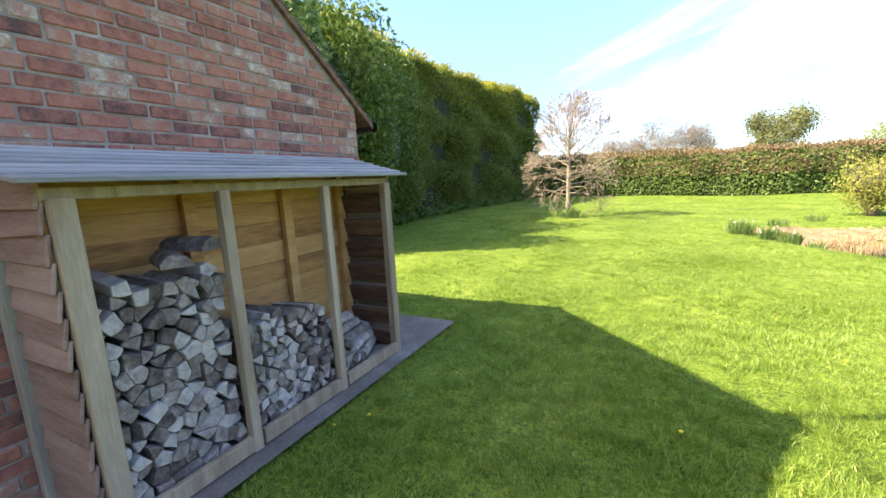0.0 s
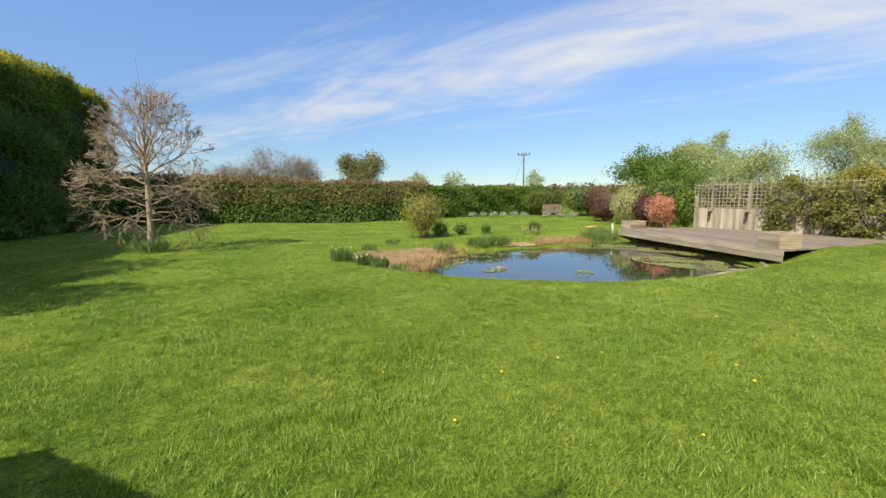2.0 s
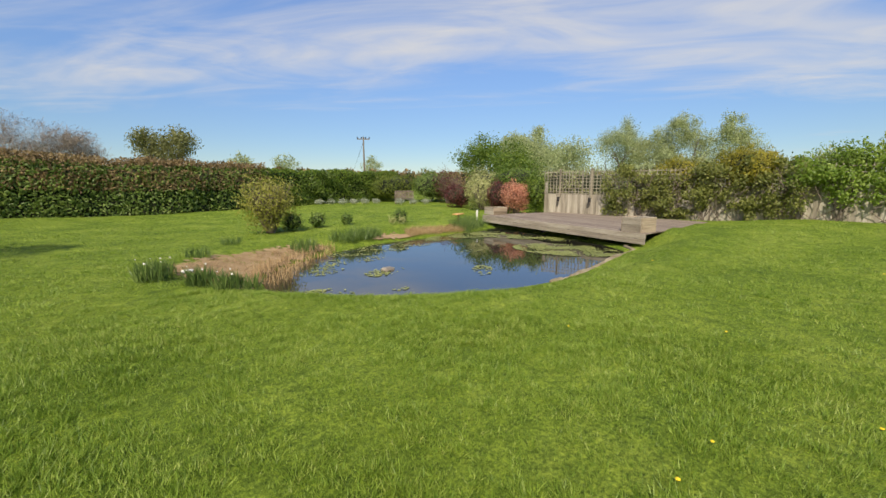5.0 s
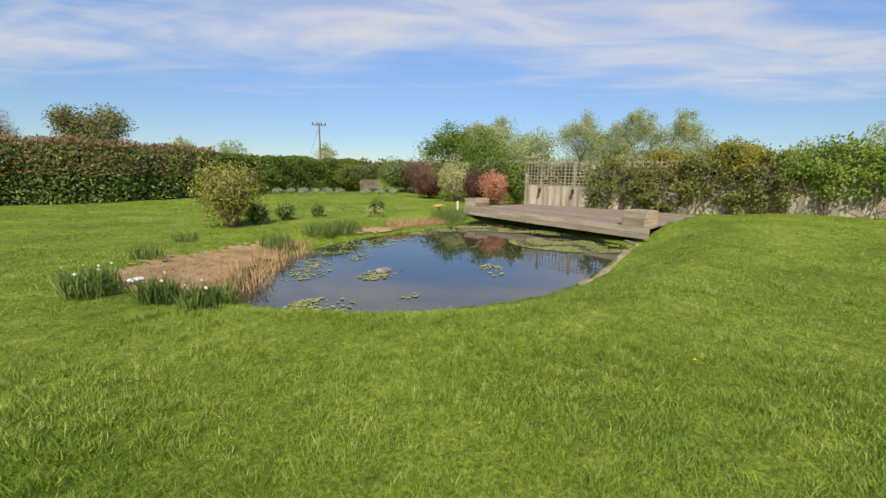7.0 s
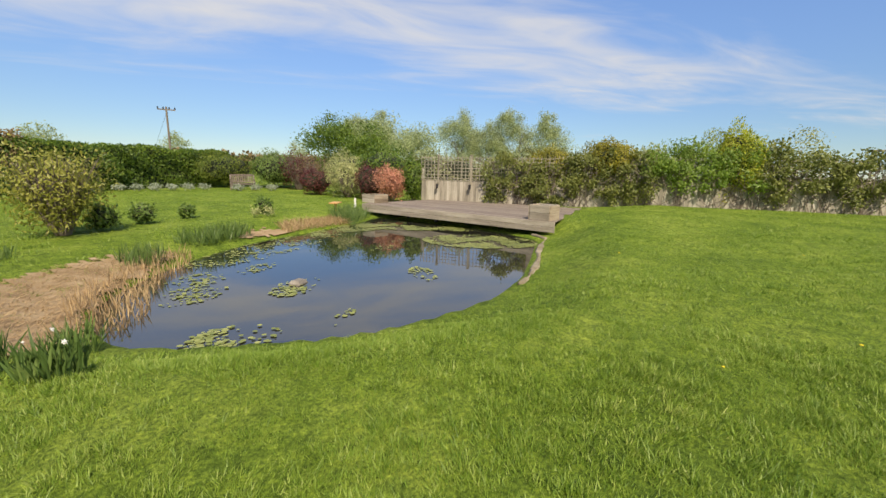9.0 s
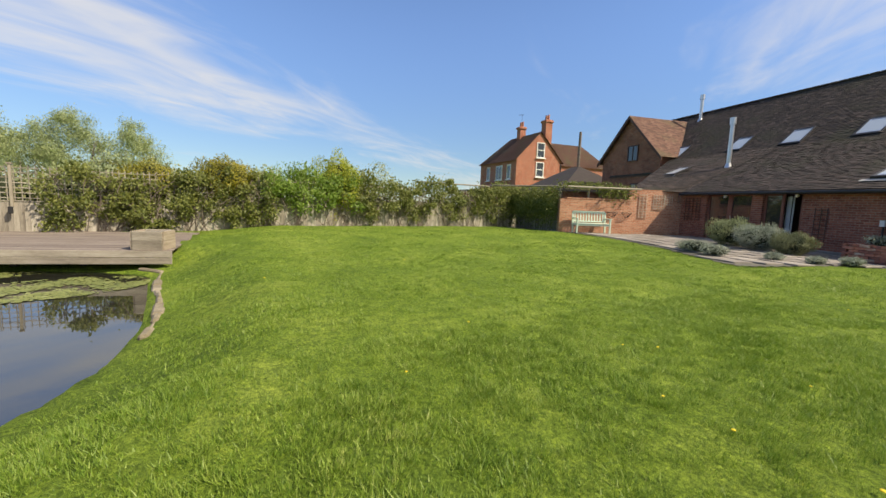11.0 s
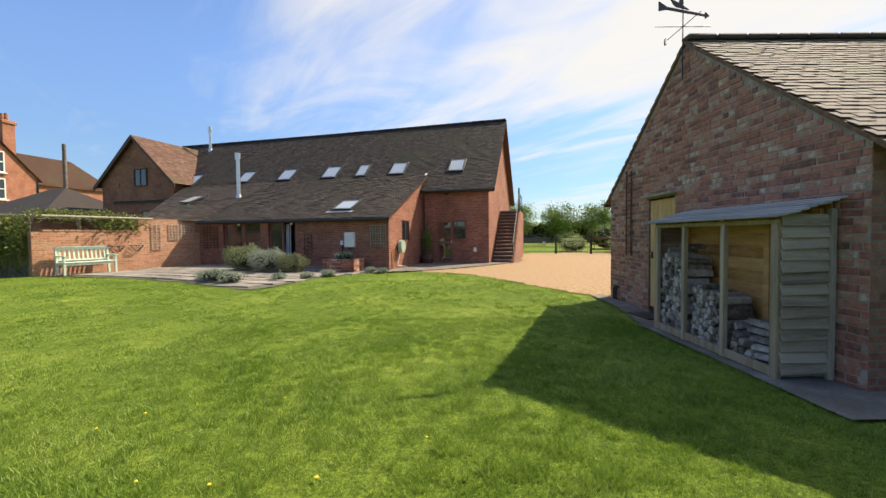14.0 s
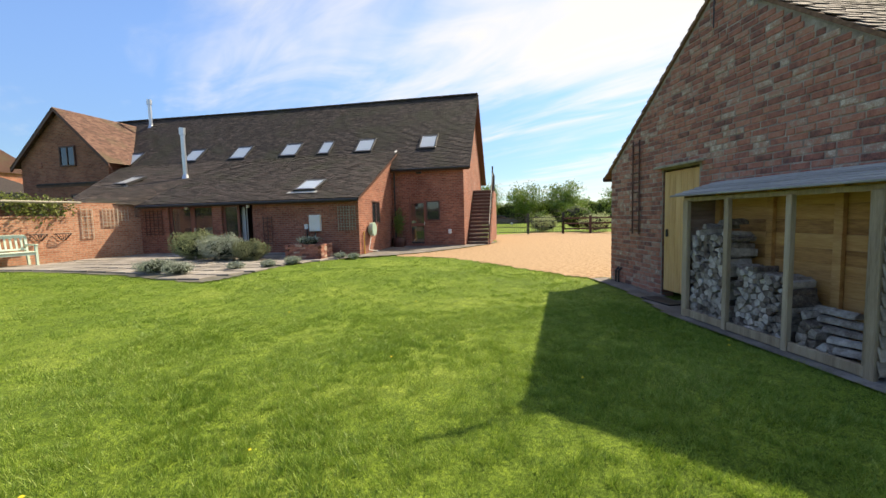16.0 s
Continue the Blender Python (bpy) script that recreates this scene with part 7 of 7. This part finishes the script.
for leaf, (f0, f1) in enumerate(((0.01, 0.51), (0.53, 0.99))):
    p0, p1 = ga.lerp(gb, f0), ga.lerp(gb, f1)
    for z in (0.2, 0.55, 0.95, 1.2):
        tubes("rail", [((p0.x, p0.y, z), (p1.x, p1.y, z), 0.022, 0.022)], M_BLACK, gate, 5)
    n = int((p1 - p0).length / 0.13)
    for i in range(n):
        p = p0.lerp(p1, (i + 0.5) / n)
        tubes("bar", [((p.x, p.y, 0.2), (p.x, p.y, 1.2), 0.01, 0.01)], M_BLACK, gate, 4)
rail = thing("post_and_rail_fence", "dark post and rail fence beside the gate", "fence")
for i in range(5):
    p = gb + Vector((-1.0, 0.25, 0)) * 1.7 * i
    piece("post", rail, M_FASCIA, (p.x, p.y, 0.6), (0.12, 0.12, 1.3))
    if i < 4:
        for z in (0.4, 0.75, 1.1):
            piece("rail", rail, M_FASCIA, (p.x - 0.85, p.y + 0.21, z), (1.75, 0.05, 0.1), (0, 0, -14))
for i, (x, y, h, w) in enumerate(((-1.0, -47, 5.0, 4), (-5.5, -46, 5.5, 5), (-10, -43, 4.8, 5), (-14, -41, 5.2, 5), (-19, -37, 5.0, 5), (2.5, -50, 5, 4), (-24, -33, 5, 5))):
    x, y, h, w = 4 + (x - 4) * 1.5, 3.4 + (y - 3.4) * 1.5, 1.4 + (h - 1.4) * 1.5, w * 1.5
    tree("roadside_tree", "leafy green roadside tree", x, y, h, w, L_LAUREL if i % 2 else L_HEDGE, 8000, 0.26, 110 + i, 0.15, 4, M_BARK, "roadside trees", 0.5, 0.0, clump=0.55)
hedge("roadside_hedge", "uneven green roadside hedge", [(7, -80), (-11, -74), (-29, -65), (-50, -47)], 3.4, 3, 16000, 0.34, L_LAUREL, 118, slim=0.6, wave=0.3)
for x, y, r in ((-6.6, -27.5, (1.0, 0.9, 0.6)), (-9.3, -24.6, (1.2, 1.0, 0.65)), (-10.6, -22.3, (1.2, 1.2, 0.95)), (-6.9, -29.5, (1.0, 1.0, 0.8)), (-9.0, -27.0, (1.5, 1.2, 1.1))):
    shrub("verge_shrub", "rounded fresh green shrub beside the driveway", x, y, r, 2600, 0.12, L_BIRCH if r[2] < 0.8 else L_HEDGE, "shrub", True, 0, 0.5, "shrubs by the driveway", 0.7)


def car():
    c = thing("parked_car", "dark blue estate car parked beyond the gate", "car", (-8.4, -49.4, gz(-8.4, -49.4) + 0.02), 168)
    paint = glass_mat("dark_car_paint", (0.05, 0.06, 0.085), 0.15)
    bm = bmesh.new()
    prism(bm, [(-2.2, 0.3), (2.2, 0.3), (2.28, 0.55), (2.15, 0.82), (1.15, 0.95), (-2.1, 0.98), (-2.28, 0.7)], "y", -0.85, 0.85)
    bmesh.ops.bevel(bm, geom=list(bm.edges), offset=0.06, segments=2, affect="EDGES")
    part("body", bm, paint, c)
    bm = bmesh.new()
    prism(bm, [(-2.05, 0.96), (1.15, 0.94), (0.35, 1.4), (-1.6, 1.46), (-1.95, 1.3)], "y", -0.72, 0.72)
    bmesh.ops.bevel(bm, geom=list(bm.edges), offset=0.05, segments=2, affect="EDGES")
    part("cabin", bm, paint, c)
    for s in (-1, 1):
        bm = bmesh.new()
        prism(bm, [(-1.75, 1.02), (0.85, 1.01), (0.28, 1.33), (-1.5, 1.38)], "y", s * 0.72, s * 0.735)
        part("side_window", bm, M_GLASS, c)
        for x in (-1.4, 1.4):
            w = tubes("tyre", [((x, s * 0.68, 0.31), (x, s * 0.9, 0.31), 0.31, 0.31)], M_BLACK, c, 18)
            tubes("rim", [((x, s * 0.89, 0.31), (x, s * 0.905, 0.31), 0.2, 0.02)], M_STEEL, w, 12)
        piece("headlight", c, M_STEEL, (2.2, s * 0.6, 0.68), (0.1, 0.35, 0.14), (0, 0, 0), 0.03)


car()

# ---- lawn flowers ----
yel = surface("dandelion_yellow", ((0.3, (0.7, 0.5, 0.02)), (0.7, (0.85, 0.68, 0.05))), 30, 90, 0.8, 0.1, 0.001)
bm = bmesh.new()
bmesh.ops.create_icosphere(bm, subdivisions=2, radius=0.013)
for v in bm.verts:
    v.co.z = v.co.z * 0.45 + 0.04
head_me = bpy.data.meshes.new("flower_head")
bm.to_mesh(head_me)
bm.free()
head_me.materials.append(yel)
rnd = random.Random(14)
spots = [(5.5, 1.5), (4.46, 1.5), (5.05, 1.55), (0.78, -1.12), (0.92, -0.95), (6.1, 0.6), (6.6, 2.9), (2.7, -0.4), (3.6, 1.9), (4.3, -1.2), (5.1, 0.3)]
spots += [(rnd.uniform(2.5, 15), rnd.uniform(-6, 4)) for _ in range(8)]
for x, y in spots:
    f = new("dandelion", head_me)
    f.matrix_world = pose(x, y, gz(x, y)) @ Matrix.Scale(rnd.uniform(0.7, 1.15), 4)
    tagged(f, "single yellow dandelion in the mown lawn", "flower", "dandelions in the lawn")


# ---- grass ----
def patchy(x, y, cell, seed):
    """Smooth random values between 0 and 1 on a square mesh of the given size."""
    table = np.random.default_rng(seed).uniform(0, 1, (512, 512))
    u, v = x / cell, y / cell
    i, j = np.floor(u).astype(int), np.floor(v).astype(int)
    fu, fv = step(u - i, 0, 1), step(v - j, 0, 1)
    at = lambda a, b: table[a % 512, b % 512]
    return (at(i, j) * (1 - fu) + at(i + 1, j) * fu) * (1 - fv) + (at(i, j + 1) * (1 - fu) + at(i + 1, j + 1) * fu) * fv


def grass(label, box, n, h, w, seed, skip=None, per=22, tuft_r=0.028):
    rng = np.random.default_rng(seed)
    m = max(1, n // per)
    who = rng.integers(0, m, n)
    spread = rng.normal(0, tuft_r, (n, 2))
    tx, ty = rng.uniform(box[0], box[1], m), rng.uniform(box[2], box[3], m)
    th = rng.uniform(0.55, 1.25, m)
    x, y = tx[who] + spread[:, 0], ty[who] + spread[:, 1]
    dp = edge_distance(POND, x, y)
    ok = (dp > 0.12) & (rng.uniform(0, 1, n) < 0.2 + 1.15 * patchy(x, y, 0.11, 5))
    for poly in (PATIO, APRON, GRAVEL, DECK):
        ok &= edge_distance(poly, x, y) > 0.03
    ok &= ~((x < 0.67) & (x > -9.2) & (y > -5.2) & (y < 0.9))
    ok &= ~inside([(14.3, -15.5), (17.2, -9.6), (20.4, -9.9), (26, -15), (26, -30), (-3, -22), (1, -16.5)], x, y)
    ok &= x < 20.2
    if skip:
        ok &= ~((x > skip[0]) & (x < skip[1]) & (y > skip[2]) & (y < skip[3]))
    x, y, th, spread = x[ok], y[ok], th[who[ok]], spread[ok]
    n = len(x)
    z = ground_z(x, y) - 0.006
    tuft = 0.18 + 0.85 * patchy(x, y, 0.11, 5) + 0.55 * patchy(x, y, 0.32, 6)
    hh = h * rng.uniform(0.5, 1.15, n) * tuft * th
    wind = np.stack([0.5 * np.sin(x * 3.1 + y * 1.3), 0.5 * np.cos(y * 2.7 - x)], -1)
    a = rng.uniform(0, math.tau, n)
    lean = 0.25 * wind + rng.normal(0, 0.36, (n, 2)) + spread / tuft_r * 0.3
    s = np.stack([np.cos(a), np.sin(a), np.zeros(n)], -1) * (w * rng.uniform(0.6, 1.2, n))[:, None] / 2
    p = np.stack([x, y, z], -1)
    v = np.empty((n, 3, 3))
    v[:, 0], v[:, 1] = p - s, p + s
    v[:, 2] = p + np.stack([lean[:, 0] * hh, lean[:, 1] * hh, hh], -1)
    ob = mesh_np("grass", v.reshape(-1, 3), np.arange(3 * n).reshape(-1, 3), M_BLADE, None, False, 3)
    return tagged(ob, label, "grass", "", "stuff")


NEAR = (0.6, 7.4, -3.2, 7.0)
grass("short mown green lawn grass along the walk", NEAR, 760000, 0.05, 0.0062, 201)
MID = (-3.0, 14.0, -8.5, 11.0)
grass("short mown green lawn grass across the garden", MID, 560000, 0.05, 0.009, 202, NEAR, 16, 0.04)
grass("short mown green lawn grass at the garden's edges", (-6.5, 20.2, -11.5, 27.0), 280000, 0.05, 0.016, 203, MID, 10, 0.06)

# ---- patio slabs, gable bricks, garage tiles ----
rnd = random.Random(31)
ca, sa = HU
for i in range(-3, 22):
    for j in range(-1, 13):
        u, v = 0.3 + 0.61 * i + 0.3 * (j % 2), -0.35 - 0.61 * j
        x, y = house_xy(u, v)
        if edge_distance(PATIO, np.array([x]), np.array([y]))[0] > -0.22:
            continue
        piece("slab", patio, M_SLAB, (x, y, gz(x, y) + 0.03), (0.6 - 0.012, 0.6 - 0.012, 0.04), (rnd.uniform(-0.6, 0.6), rnd.uniform(-0.6, 0.6), HOUSE_TURN + rnd.uniform(-0.5, 0.5)), 0.006)

verts, faces = [], []
single = 0
brick_me = [box_mesh("brick", (0.022, w, 0.065), M_BRICK, 0.007) for w in (0.208, 0.2, 0.214, 0.1)]
rnd = random.Random(8)
row, z = 0, -0.06
while z < GTOP - 0.08:
    half = (GTOP - 0.03 - (z + 0.034)) / SLOPE
    lo, hi = max(GY0, GMID - half), min(GY1, GMID + half)
    y = lo + 0.11 * (row % 2) - 0.11 + rnd.uniform(0, 0.03)
    while y < hi:
        kind = 3 if rnd.random() < 0.14 else rnd.randrange(3)
        w = (0.208, 0.2, 0.214, 0.1)[kind]
        c = y + w / 2
        y += w + 0.012
        if z < 2.06 and c + w / 2 > -3.44 and c - w / 2 < -2.6:
            left, right = -3.44 - (c - w / 2), (c + w / 2) + 2.6
            if left > 0.04:
                c, s = c - w / 2 + left / 2, left / w
            elif right > 0.04:
                c, s = c + w / 2 - right / 2, right / w
            else:
                continue
        elif c - w / 2 < lo - 0.002 or c + w / 2 > hi + 0.002:
            if c - w / 2 < lo and c + w / 2 > lo + 0.05:
                c, w2 = (lo + c + w / 2) / 2, c + w / 2 - lo
            elif c + w / 2 > hi and c - w / 2 < hi - 0.05:
                c, w2 = (hi + c - w / 2) / 2, hi - c + w / 2
            else:
                continue
            s = w2 / w
        else:
            s = 1.0
        dx = -0.011 + rnd.uniform(-0.004, 0.003)
        m = pose(dx, c, z + rnd.uniform(-0.003, 0.003), rnd.uniform(-0.8, 0.8), 0, rnd.uniform(-0.6, 0.6)) @ Matrix.Diagonal((1, s, 1, 1))
        if single < 300 and -2.75 < c and z > 1.66 and s == 1.0:
            ob = new("brick", brick_me[kind])
            ob.parent = garage
            ob.matrix_basis = m
            single += 1
        else:
            k = len(verts)
            verts += [m @ v.co for v in brick_me[kind].vertices]
            faces += [[k + i for i in p.vertices] for p in brick_me[kind].polygons]
    row += 1
    z += 0.0755
bmf = bmesh.new()
bv = [bmf.verts.new(v) for v in verts]
for f in faces:
    bmf.faces.new([bv[i] for i in f])
tagged(part("brickwork", bmf, M_BRICK_FAR, garage), "", "", "", "stuff")
SL = math.hypot(1, SLOPE)
ylow = GY1 + 0.2
tile_field(garage, "tile", (0.03, ylow, GEAVE - 0.2 * SLOPE + 0.055), (-1, 0, 0), (0, -1, SLOPE), 9.0, (ylow - GMID) * SL, 0.165, 0.1, M_TILE_GREY, 300)
ylow = GY0 - 0.2
tile_field(garage, "tile", (0.03, ylow, GEAVE - 0.2 * SLOPE + 0.055), (-1, 0, 0), (0, 1, SLOPE), 9.0, (GMID - ylow) * SL, 0.165, 0.1, M_TILE_GREY, 0)
for i in range(20):
    piece("ridge_tile", garage, M_TILE_GREY, (-0.2 - 0.455 * i, GMID, GTOP + 0.09), (0.45, 0.2, 0.07), (0, 0, 0), 0.03)
